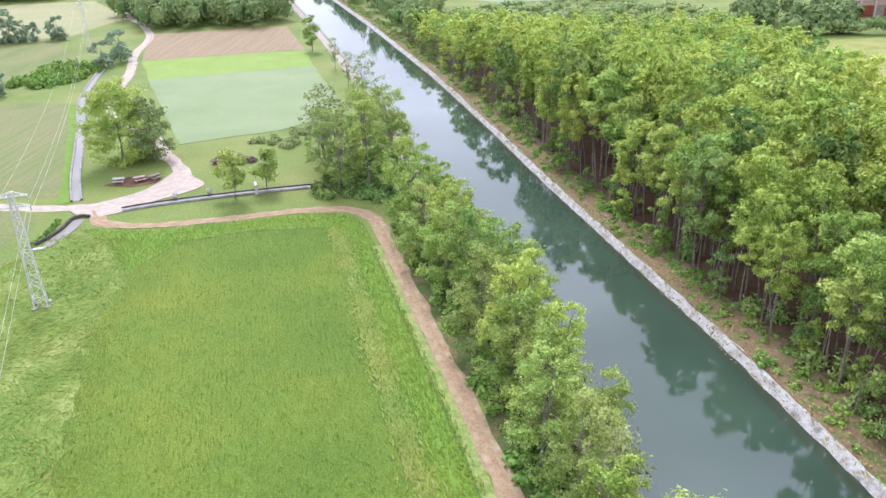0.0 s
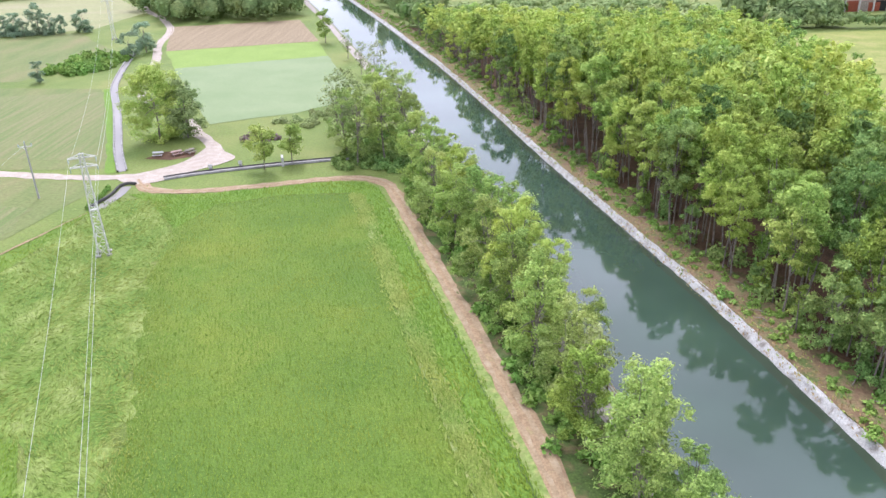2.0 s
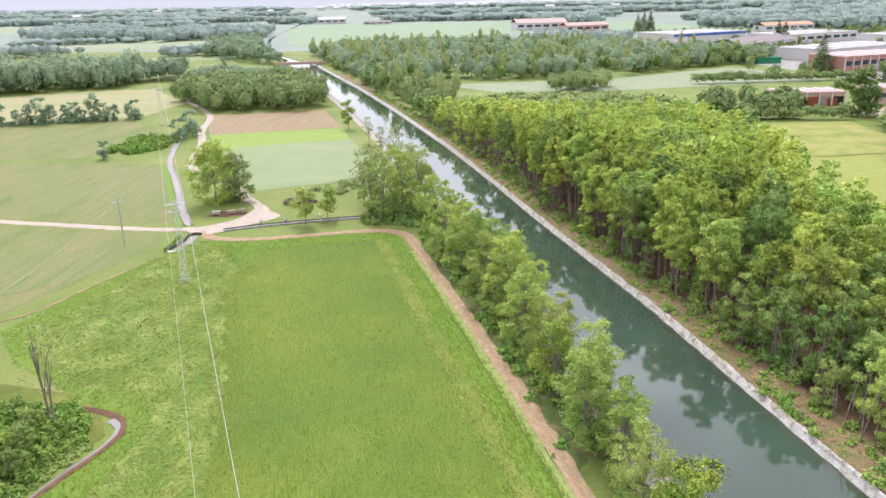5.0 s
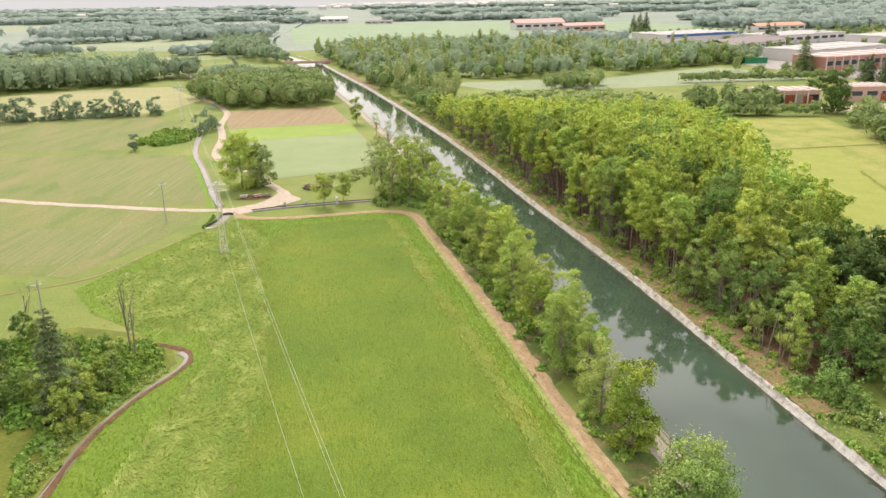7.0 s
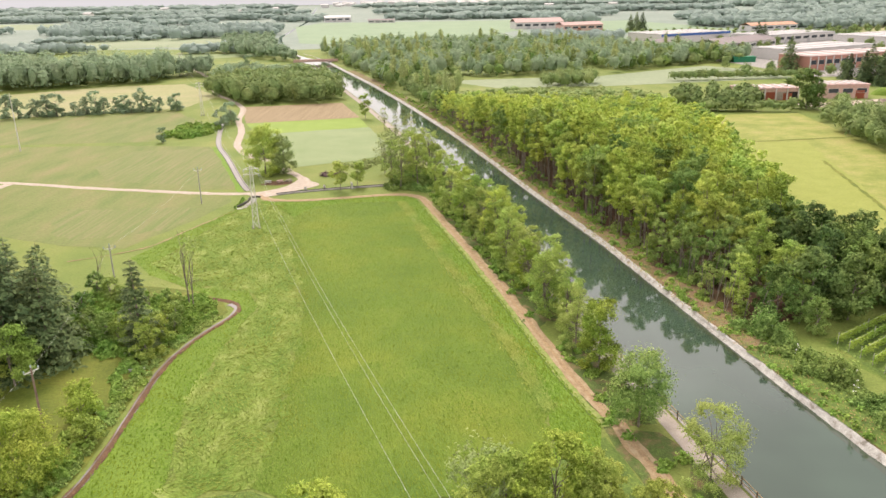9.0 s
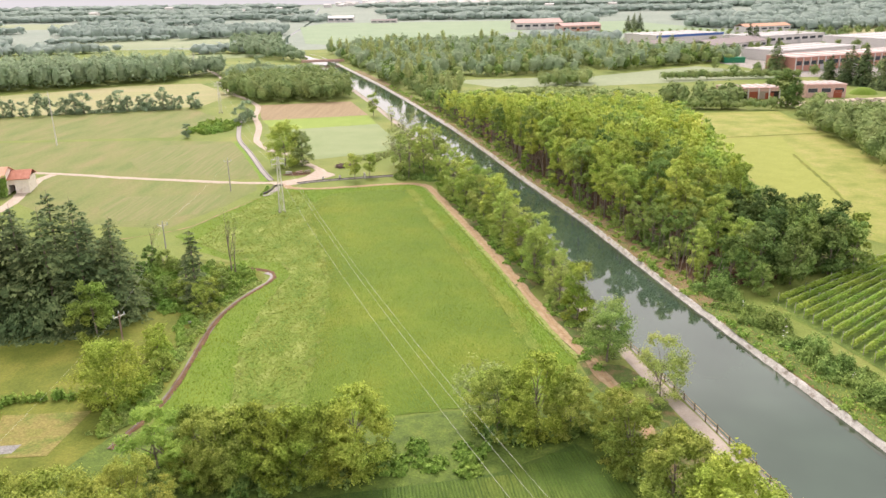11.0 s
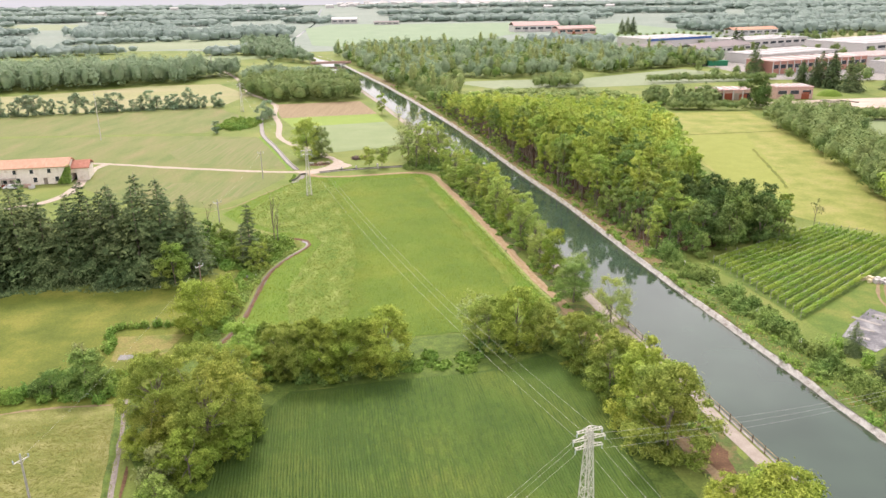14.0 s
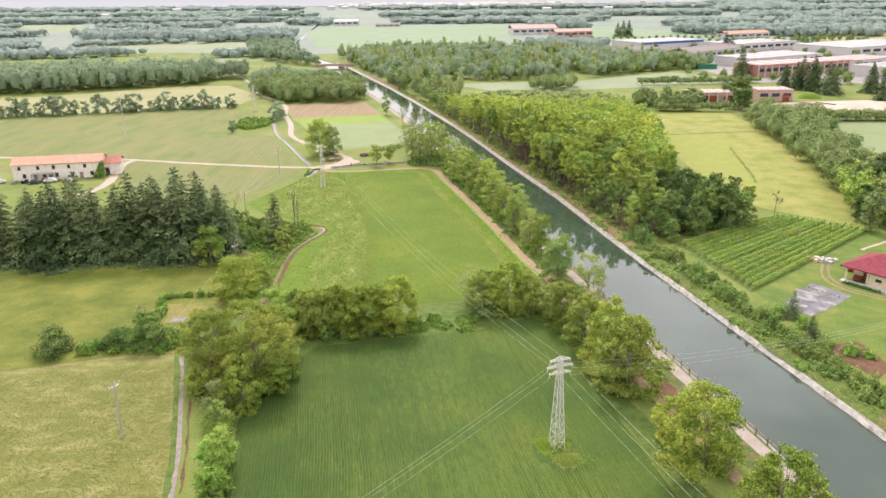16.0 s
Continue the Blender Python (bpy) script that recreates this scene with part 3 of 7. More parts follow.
def far_wood(name, P, H, R, n, leaf, material, label, r, low=0.1, rough=0.16, inner=0.74, up=0.35):
    """A distant stand of trees in one mesh: each crown a lumpy heap of sprays."""
    k = len(P)
    hh = H * r.uniform(0.72, 1.15, k)
    rr = R * r.uniform(0.8, 1.25, k)
    u = unit(r.normal(size=(k, n, 3)) + (0, 0, 0.55))
    ph = r.uniform(0, 6.28, (k, 3, 1))
    wob = 0.82 + 0.2 * np.sin(u[..., 0] * 5 + ph[:, 0]) * np.cos(u[..., 1] * 5 + ph[:, 1]) + 0.12 * np.sin(u[..., 2] * 7 + ph[:, 2])
    sc = np.stack([rr, rr, hh * (1 - low) / 2], 1)[:, None, :]
    ctr = np.column_stack([P, hh * (1 + low) / 2])[:, None, :]
    C = (ctr + u * sc * (wob * r.uniform(0.88, 1.08, (k, n)))[..., None]).reshape(-1, 3)
    N = unit(u.reshape(-1, 3) + r.normal(size=(k * n, 3)) * rough + (0, 0, up))
    V, F = sprays(C, N, leaf, r, aspect=1.3)
    # the leafy mass inside each crown
    el, az = np.meshgrid(np.radians((-50, 5, 45, 82)), np.arange(7) * math.pi / 3.5, indexing="ij")
    q = np.stack([np.cos(el) * np.cos(az), np.cos(el) * np.sin(az), np.sin(el)], -1).reshape(1, 28, 3)
    w2 = 0.82 + 0.2 * np.sin(q[..., 0] * 5 + ph[:, 0]) * np.cos(q[..., 1] * 5 + ph[:, 1]) + 0.12 * np.sin(q[..., 2] * 7 + ph[:, 2])
    core = (ctr + q * sc * (w2 * inner)[..., None]).reshape(-1, 3)
    quad = np.array([(i * 7 + j, i * 7 + (j + 1) % 7, i * 7 + 7 + (j + 1) % 7, i * 7 + 7 + j) for i in range(3) for j in range(7)])
    CF = (quad[None] + (np.arange(k) * 28)[:, None, None]).reshape(-1, 4) + len(V)
    ob = part(name, (np.concatenate([V, core]), np.concatenate([F, CF])), material)
    ob.data.polygons.foreach_set("use_smooth", np.arange(len(F) + len(CF)) >= len(F))
    return tagged(ob, label, "woodland", kind="stuff")

# ---- the lie of the land ----
# right-hand waterline of the canal: y, x
CANAL_Y = [-700, -300, -71, 0, 25, 60, 110, 144, 190, 262, 336, 394, 430, 480, 530, 581, 783, 1200, 2200]
CANAL_X = [222.7, 118.7, 59.5, 41.4, 35.5, 27.6, 14.2, 5.8, -6.5, -28.0, -51.5, -71.5, -84, -101, -122, -147, -198, -250, -420]


def canal(y):
    return np.interp(y, CANAL_Y, CANAL_X)


W = 16.2   # breadth of the water
ys = np.concatenate([[-700, -450], np.arange(-300, 500, 10.0), np.arange(500, 1200, 60.0), [1400, 1800, 2500, 3500, 4900]])
prof = [(-W - 60, 0), (-W - 20, 0), (-W - 8, 0), (-W - 0.9, 0), (-W - 0.55, -0.2), (-W - 0.5, -3.2), (-W * 0.5, -3.6), (-2.5, -3.0), (0.5, -1.6), (2.3, -0.15), (2.8, 0.0), (8, 0.0), (30, 0), (90, 0)]
cols = len(prof) + 4
V = []
for y in ys:
    cx = float(canal(y)) if y < 2200 else -420.0
    V += [(-4900, y, 0), (-900, y, 0)] + [(cx + u, y, z if y < 530 else 0.0) for u, z in prof] + [(900, y, 0), (4900, y, 0)]
F = np.array([(i * cols + j, i * cols + j + 1, (i + 1) * cols + j + 1, (i + 1) * cols + j) for i in range(len(ys) - 1) for j in range(cols - 1)])
ground = part("ground", (V, F), M_MEADOW)
structure(ground, "flat green and yellowish meadow ground of the plain", "ground")


def canal_strip(name, u_z, material, label, category, y0=-300, y1=560, step=5.0, shake=0.0):
    yy = np.arange(y0, y1, step)
    k = len(u_z)
    VV = [(float(canal(y)) + u + (rng.uniform(-shake, shake) if shake else 0), y, z + (rng.uniform(-shake, shake) * 0.15 if shake else 0)) for y in yy for u, z in u_z]
    FF = np.array([(i * k + j, i * k + j + 1, (i + 1) * k + j + 1, (i + 1) * k + j) for i in range(len(yy) - 1) for j in range(k - 1)])
    return structure(part(name, (VV, FF), material), label, category)


yy = np.concatenate([np.arange(-700, 560, 20.0), np.arange(560, 2200, 60.0)])
VV = [(float(canal(y)) + (u if y < 520 else -W / 2 + (u + W / 2) * 0.2), y, -0.74 if y < 520 else 0.04) for y in yy for u in (-W - 0.52, -W / 2, 1.3)]
FF = np.array([(i * 3 + j, i * 3 + j + 1, (i + 1) * 3 + j + 1, (i + 1) * 3 + j) for i in range(len(yy) - 1) for j in range(2)])
structure(part("water", (VV, FF), M_WATER), "calm dark teal canal water mirroring sky and trees", "canal water")
RS = np.random.default_rng(8)
sy = np.arange(-200, 300, 6.0)
structure(part("shallow_water", ([(float(canal(y)) + u, y, -0.732) for y in sy for u in (0.3 - float(RS.uniform(0, 0.5)), 1.26)], np.array([(2 * i, 2 * i + 1, 2 * i + 3, 2 * i + 2) for i in range(len(sy) - 1)])), M_SHALLOW), "brownish shallow water along the concrete lining", "canal water")

canal_strip("canal_lining", [(0.85, -1.3), (1.18, -0.72), (1.42, -0.48), (1.62, -0.2), (1.78, -0.02), (1.96, 0.08)], M_CONCRETE, "whitish concrete lining along the wooded canal bank", "canal bank", shake=0.12, step=1.3)
canal_strip("canal_wall", [(-W - 0.95, 0.03), (-W - 0.45, 0.05), (-W - 0.42, -1.6)], M_GREYCON, "low grey concrete edge beside the towpath", "canal bank", step=5.0, shake=0.03)
canal_strip("bank", [(1.95, 0.04), (3.2, 0.14), (5.0, 0.12), (7.5, 0.06)], M_BANK, "bank of bare brown soil and tufted grass", "canal bank", y0=-200, y1=420, shake=0.25)
canal_strip("towpath", [(-W - 3.5, 0.04), (-W - 2.4, 0.08), (-W - 1.3, 0.06)], M_GRAVEL, "pale pinkish gravel towpath beside the canal", "path", y0=-200, y1=420, shake=0.12)
canal_strip("bank_verge", [(-W - 11.0, 0.02), (-W - 7.0, 0.03), (-W - 3.4, 0.03)], M_VERGE, "rough grassy verge with bare soil under the bank trees", "verge", y0=-130, y1=100, shake=0.5)

canal_strip("bank_turf", [(1.9, 0.1), (3.2, 0.19), (6.0, 0.17), (10.5, 0.1)], M_HEDGE, "grassy green turf on the garden bank of the canal", "canal bank", y0=-200, y1=14, shake=0.35)

# ---- fields ----
TRACK = [(-52.5, 100.8), (-49.5, 96.6), (-45, 94.9), (-40.7, 94.8), (-28.8, 97.4), (-19, 99.8), (-14, 99.4), (-10.4, 96), (-7.6, 87), (-3.9, 74.0), (3.0, 49.8), (9.0, 27), (14.6, 4.5), (18.9, -9.5), (21.5, -20), (24.0, -33), (29, -55), (37, -85)]
CROP = [(-39.5, 80), (-36, 89), (-27, 92.5), (-16, 93.0), (-13.3, 87.5), (-10, 74.3), (-6.3, 59.8), (-2, 45), (3.6, 25), (8.2, 8), (11.0, -4), (10.5, -17), (2, -23), (-14, -26), (-22, -22), (-23.5, 5), (-25.6, 24), (-31, 43), (-37.8, 66)]
LODGED = [(-53, 92), (-44.5, 90.5), (-39.5, 80), (-37.8, 66), (-31, 43), (-25.6, 24), (-23.5, 5), (-22, -22), (-31, -24), (-35, -5), (-35.5, 12), (-34, 27), (-37.5, 34), (-47, 36), (-60, 48)]
LUSH_SW = [(-63, 62), (-56.5, 82), (-53, 92), (-60, 48), (-47, 36), (-37.5, 34), (-34, 27), (-35.5, 12), (-35, -5), (-31, -24), (-40, -29), (-40.8, -14), (-41.5, 6), (-40.3, 15), (-37, 23), (-37.3, 27.8), (-45, 33), (-58, 42), (-66, 52)]
patch("lush_verge", LUSH_SW, 0.03, M_LUSH, "bright green grass headland between ditch and field", "field")
patch("crop_field", CROP, 0.05, M_WHEAT, "even green field of young wheat", "field", shake=0.9, step=2.0)
patch("lodged_meadow", LODGED, 0.06, M_LODGED, "pale green uncut grass flattened in swirls", "field", shake=1.3, step=1.6)
MARGIN = [(-36, 89), (-39.5, 80), (-46, 89.5), (-51.5, 94.0), (-45, 93.4), (-40.5, 93.3), (-28.8, 95.8), (-19, 98.2), (-14.5, 97.6), (-11.9, 95), (-9.2, 86.5), (-5.4, 73.2), (1.5, 49), (7.5, 26.3), (13.0, 3.8), (17.0, -9.5), (16, -15), (10.5, -17), (11.0, -4), (8.2, 8), (3.6, 25), (-2, 45), (-6.3, 59.8), (-10, 74.3), (-13.3, 87.5), (-16, 93.0), (-27, 92.5)]
patch("field_margin", MARGIN, 0.07, M_STRIP, "bright green strip of younger crop beside the track", "field")
DRY = smooth_line([(-15, 91.5), (-13.2, 86), (-10, 74.3), (-6.3, 59.8), (-2, 45), (3.6, 25), (8.2, 8), (11, -6)], 0.05)
ribbon("dry_margin", [tuple(q) for q in DRY[::160]], [(-0.75, 0.085), (0, 0.095), (0.75, 0.085)], M_PALE, "pale dry strip between wheat and field margin", "field edge", shake=0.45, step=1.2)
SOUTH = [(-26, -44.5), (-8, -40.5), (3.6, -37.7), (13.8, -31.5), (17.5, -36), (20.0, -46), (22.4, -62), (25.5, -75), (28.4, -90), (33, -112), (40, -140), (-16, -140), (-27.5, -100), (-30.2, -88.6), (-33.5, -70), (-31, -58)]
patch("south_field", SOUTH, 0.05, M_SOUTH, "dark green wheat field with fine drill rows", "field")
WEST = [(-200, 105), (-131, 110), (-126.8, 114.6), (-104.7, 108.3), (-79.7, 103), (-60, 99.6), (-58, 94), (-62, 78), (-70, 58), (-84, 60), (-104, 68), (-122, 84)]
patch("west_field", WEST, 0.03, M_STUBBLE, "light green field with faint brown planting rows", "field")
NORTHWEST = [(-60.5, 106.5), (-70.5, 131), (-78, 149), (-86.5, 166), (-120, 170), (-180, 168), (-260, 160), (-260, 128), (-183, 123.5), (-127, 118.5), (-104, 112.5), (-80, 107)]
patch("northwest_field", NORTHWEST, 0.03, M_STUBBLE, "patchy pale green and tan grass field", "field")
patch("tilled_strip", [(-84.5, 163), (-78.5, 149), (-71.5, 133), (-62, 110.5), (-78, 112.5), (-100, 117), (-112, 135), (-110, 160)], 0.05, M_TILLED, "light brown tilled strip with planting rows", "field")
patch("planted_strip", [(-98, 89), (-64, 88.5), (-62.5, 80), (-66, 70), (-84, 63), (-94, 75)], 0.05, M_TILLED, "grass field with faint planting rows", "field", shake=1.5, step=3.0)
patch("brown_field", [(-101, 258), (-57, 268), (-43, 224), (-87, 213)], 0.05, M_BROWN, "tilled reddish brown field with fine rows", "field")
patch("lime_field", [(-87, 213), (-43, 224), (-36.5, 201), (-76, 188)], 0.05, M_LIME, "band of bright lime green grass", "field")
patch("barley_field", [(-76, 188), (-36.5, 201), (-23.5, 160), (-24.5, 150), (-33, 141), (-50, 133), (-62, 158)], 0.06, M_BARLEY, "pale grey-green field of ripening barley", "field")
patch("yellow_field", [(94.5, 218), (133, 222), (131, 165), (127, 114), (113, 40), (104, 30), (88.5, 44), (80, 60), (80, 110), (84, 160), (86, 216)], 0.04, M_YELLOW, "yellowish hay meadow beside the wood", "field")
patch("mown_strip", [(86, 162), (80, 90), (84, 64), (91, 62), (97, 80), (103, 110), (112, 163)], 0.08, M_MOWN, "lighter mown strip in the hay meadow", "field")
ribbon("field_divide", [(86, 162), (108, 166), (133, 170.5)], [(-0.7, 0.09), (0.7, 0.09)], M_OLIVE, "dark grass line across the hay meadow", "field edge", shake=0.3)
ribbon("field_divide", [(105, 134), (101, 108), (97, 84), (95, 76)], [(-0.45, 0.1), (0.45, 0.1)], M_OLIVE, "dark grass line along the mown strip", "field edge", shake=0.3)
patch("far_pale_field", [(-12, 350), (28, 357), (76, 362), (92, 374), (152, 413), (176, 378), (180, 340), (132, 330), (76, 317), (16, 315)], 0.04, M_HAZED_CROP, "pale green far field behind the wood", "field")
patch("far_east_field", [(150, 195), (250, 195), (300, 120), (250, 60), (160, 90)], 0.04, M_BARLEY, "pale green field behind the tree belt", "field")
patch("field_behind", [(-300, 292), (-258, 304), (-231, 322), (-202, 345), (-160, 352), (-124, 296), (-128, 258), (-160, 245), (-240, 224), (-320, 212)], 0.04, M_HAYFAR, "straw-tinted far hay field", "field")
patch("long_field", [(-130, 250), (-160, 239), (-240, 218), (-320, 206), (-300, 165), (-180, 172), (-112, 176), (-104, 215)], 0.04, M_STUBBLE, "long dull green far grass field", "field")
patch("big_far_field", [(-164, 688), (-242, 1036), (-226, 1160), (68, 1147), (156, 1039), (60, 850), (15, 751), (-40, 640), (-104, 640)], 0.09, M_HAZED_GREEN, "large bright green far field", "field")
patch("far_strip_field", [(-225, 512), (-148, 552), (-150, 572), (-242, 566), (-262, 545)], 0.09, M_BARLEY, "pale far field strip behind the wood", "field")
patch("far_clearing", [(-448, 796), (-230, 824), (-200, 700), (-175, 640), (-262, 645), (-290, 662), (-369, 632), (-445, 690)], 0.09, M_HAZED_CROP, "pale field in a far woodland clearing", "field")
patch("far_cream_field", [(-930, 1340), (-711, 1294), (-612, 1089), (-780, 1080)], 0.09, M_HAZED_CROP, "cream-coloured far field", "field")
patch("far_dim_field", [(-1300, 1620), (-760, 1545), (-520, 1580), (-700, 1960), (-1300, 2000)], 0.09, M_HAZED_CROP, "dim pale far field", "field")
patch("far_plain", [(-2600, 640), (-300, 640), (-170, 600), (130, 640), (420, 600), (2600, 560), (2600, 2600), (-2600, 2600)], 0.02, M_HAZED_PLAIN, "green plain stretching to the horizon, paled by haze in its colour", "ground", step=60, shake=8)
patch("far_right_field", [(120, 760), (300, 790), (280, 900), (230, 1080), (170, 1060), (110, 900)], 0.09, M_HAZED_GREEN, "green far field beside the sheds", "field")
patch("far_right_hay", [(393, 584), (375, 700), (522, 1013), (900, 960), (900, 560)], 0.09, M_HAYFAR, "yellowish far hay field", "field")
patch("lawn", [(52, 14), (106, 25), (112, 8), (112, -60), (78, -66), (66, -38), (62, -18)], 0.03, M_LAWN, "green garden lawn beside the vineyard", "lawn")
patch("wood_floor", [(float(canal(y)) + 5.2, y) for y in (18, 60, 110, 144, 190, 245)] + [(66, 240), (80, 220), (77, 160), (70, 110), (64, 72), (62, 42), (60, 24)], 0.06, M_LITTER, "brown leaf litter under the wood", "woodland floor")
patch("pink_heath", [(63.5, -44), (72, -42), (73, -52), (69, -56)], 0.07, M_SOIL, "bare reddish soil patch at the garden edge", "soil")

patch("bare_patch", [(31, -57.5), (33.6, -56.6), (35, -60), (34.6, -64.5), (32.6, -66.5), (31.4, -62)], 0.07, M_SOIL, "bare reddish soil below the trees by the towpath", "soil", shake=0.4, step=1.0)
patch("olive_meadow", [(-150, -2), (-107, -8), (-90, -4), (-60, 1), (-53, -6), (-46, -12), (-44.5, -34), (-51, -48.2), (-61.7, -49.6), (-79, -55), (-160, -72)], 0.03, M_OLIVE, "yellowish olive hay meadow below the conifers", "field")
patch("tousled_meadow", [(-160, -73), (-79, -55.8), (-61.7, -50.2), (-50, -49), (-44, -66), (-37, -90), (-28, -125), (-170, -140)], 0.03, M_LODGED2, "tousled light green and straw-coloured meadow", "field")
patch("hedge_verge", [(-44, -30), (-36, -27), (-22, -22.5), (-14, -26.5), (2, -23.5), (10.5, -17.5), (17, -12), (22, -30), (26, -60), (34, -95), (30, -95), (26, -76), (22.5, -62), (20, -46), (17.5, -36), (13.8, -31.5), (3.6, -37.7), (-8, -40.5), (-26, -44.5), (-31, -58), (-38, -70), (-46, -58), (-50, -46)], 0.04, M_HEDGE, "dark rank grass and earth along the hedgerow", "verge")
patch("ditch_bank", [(-46, 34), (-40.5, 29), (-38.4, 25), (-41.4, 15), (-43, 6), (-42.6, -4), (-42, -14), (-42.2, -26), (-52, -10), (-60, 2), (-68, 16), (-68, 32), (-58, 37)], 0.045, M_OLIVE, "rank green grass between ditch and conifers", "verge")
ribbon("headland_path", [(-50.5, -47), (-48.3, -53), (-44.5, -64), (-42, -71.5), (-39.5, -79), (-37.4, -87), (-35, -97)], [(-0.36, 0.07), (0, 0.05), (0.36, 0.07)], M_DITCHBED, "grey-brown dry path along the meadow edge", "path", shake=0.05)
# dark strip of rank grass; its colour stands for the shadowed ditch edge
ribbon("path_shade_verge", [(-51.3, -47), (-49.1, -53), (-45.3, -64), (-42.8, -71.5), (-40.3, -79), (-38.2, -87), (-35.8, -97)], [(-0.5, 0.06), (0, 0.25), (0.4, 0.06)], M_HEDGE, "rank grass beside the path, ditch-edge shadow in its dark colour", "verge", shake=0.15)
for kx, ky, kr, km, kl in ((13.2, -76.5, 2.6, M_LUSH, "bright green uncut grass round the pylon"), (15.2, -80.2, 2.2, M_PALE, "patch of yellowed wheat beside the pylon")):
    patch("pylon_grass", [(kx + kr * math.cos(a) * (1 + 0.15 * math.sin(3 * a)), ky + kr * math.sin(a)) for a in np.arange(0, 6.28, 0.6)], 0.09 if km == M_LUSH else 0.1, km, kl, "grass", shake=0.2, step=1.0)
ribbon("red_path", [(-43, -64), (-40.5, -72), (-38.2, -80), (-36, -88)], [(-0.16, 0.08), (0.16, 0.08)], M_SOIL, "strip of bare reddish soil below the big tree", "soil", shake=0.2)

# ---- tracks ----
ribbon("field_track", TRACK, track_profile(2.1), M_REDSOIL, "dry reddish dirt farm track with wheel ruts", "track", shake=0.35)
for off in (-0.56, 0.56):
    TP = smooth_line(TRACK, 3.0)
    TD = unit(np.gradient(TP, axis=0))
    ribbon("wheel_rut", TP + np.column_stack([TD[:, 1], -TD[:, 0]]) * off, [(-0.28, 0.085), (0, 0.075), (0.28, 0.085)], M_TRACK, "pale worn wheel rut in the dirt track", "track", step=3.0, shake=0.16)
ribbon("track_verge", [tuple(q) for q in TRACK[8:14]], [(1.0, 0.085), (1.5, 0.1), (2.05, 0.085)], M_PALE, "thin yellowish grass between track and crop", "verge", shake=0.14)
ribbon("crop_furrow", [tuple(q) for q in TRACK[8:14]], [(2.08, 0.09), (2.2, 0.08), (2.34, 0.09)], M_HEDGE, "dark furrow at the edge of the margin crop", "field edge", shake=0.05)
ribbon("west_track", [(-260, 131), (-182.7, 122), (-150, 119.5), (-126.8, 116.3), (-104.7, 110.4), (-79.7, 105.2), (-66, 102.6), (-54, 102.4), (-46.8, 107.0), (-42.5, 111.5), (-45, 118.5), (-51, 127.5), (-58, 140), (-67, 148), (-77, 166), (-84, 196), (-93, 224), (-99, 252), (-112, 280), (-129, 309), (-158, 385), (-190, 450)], track_profile(2.5, 0.07), M_DIRT, "pale sandy farm road across the fields", "track", shake=0.25)
patch("junction", [tuple(q) for q in smooth_line([(-57, 101.8), (-53, 98.6), (-48.5, 99.6), (-44.2, 104.6), (-40.6, 108), (-39.0, 111.2), (-41.2, 114.2), (-45.6, 117.6), (-46.6, 113.6), (-48.2, 108.6), (-52.5, 104.4), (-57, 101.8)], 1.0)[:-1]], 0.085, M_DIRT, "dusty pale junction of farm tracks", "track")
ribbon("farm_drive", [(-127, 116), (-128, 108), (-125, 95), (-121, 80), (-122, 66), (-130, 58)], track_profile(3.2), M_DIRT, "pale sandy drive to the farmhouse", "track", shake=0.25)
ribbon("soil_path", [(-110, -60), (-79, -55.4), (-70.5, -52.8), (-61.7, -49.9), (-51, -48.6)], [(-0.28, 0.05), (0, 0.03), (0.28, 0.05)], M_BROWN, "narrow line of bare soil across the meadow", "track", shake=0.15)

# ---- ditches ----
ribbon("ditch", [(-47, 31), (-40, 29.2), (-37.6, 26.8), (-37.7, 23.0), (-40.6, 15), (-42.2, 6), (-41.9, -4), (-41.2, -14), (-41.3, -23), (-43.5, -33)], [(-0.9, 0.08), (-0.55, 0.28), (-0.15, 0.06), (0.1, 0.05)], M_SOIL, "bare brown soil bank of a field ditch", "ditch", shake=0.18)
ribbon("ditch_water", [(-39.2, 28.2), (-37.4, 26.6), (-37.4, 23.0), (-40.2, 15), (-41.8, 6), (-41.4, -4), (-40.7, -14), (-40.8, -23), (-43, -33)], [(-0.4, 0.07), (0.5, 0.07)], M_DITCH, "shallow grey water in the field ditch", "ditch", shake=0.1)
ribbon("ditch_west", [(-53.8, 88), (-56.5, 82), (-61, 70), (-66, 58), (-78, 50)], [(-0.16, 0.08), (0, 0.05), (0.16, 0.08)], M_REDSOIL, "narrow brown ditch along the headland", "ditch", shake=0.15)
CHANNEL = [(-56.8, 104.9), (-62, 116), (-68.2, 131), (-75.1, 147.4), (-83.5, 166.5), (-89.5, 186), (-97, 215)]
ribbon("channel_water", CHANNEL, [(-0.62, 0.06), (0.62, 0.06)], M_STREAM, "grey water in a straight farm channel", "channel", shake=0.02)
for off, lab in ((-0.72, "weathered concrete side wall of the farm channel"), (0.72, "weathered concrete side wall of the farm channel")):
    ribbon("channel_wall", CHANNEL, [(off - 0.14, 0.02), (off - 0.14, 0.32), (off + 0.14, 0.32), (off + 0.14, 0.02)], M_GREYCON, lab, "channel wall", shake=0.0)
ribbon("channel_verge", CHANNEL[:5], [(-2.6, 0.04), (-0.9, 0.07)], M_STRIP, "strip of rough grass beside the channel", "verge", shake=0.3)
FLUME = [(-48.2, 100.9), (-44, 102.9), (-37.2, 105.2), (-28.7, 107.6), (-20.0, 109.6), (-12, 111)]
ribbon("flume_water", FLUME, [(-0.5, 0.12), (0.6, 0.12)], M_STREAM, "shallow grey water in a concrete flume", "channel", shake=0.0)
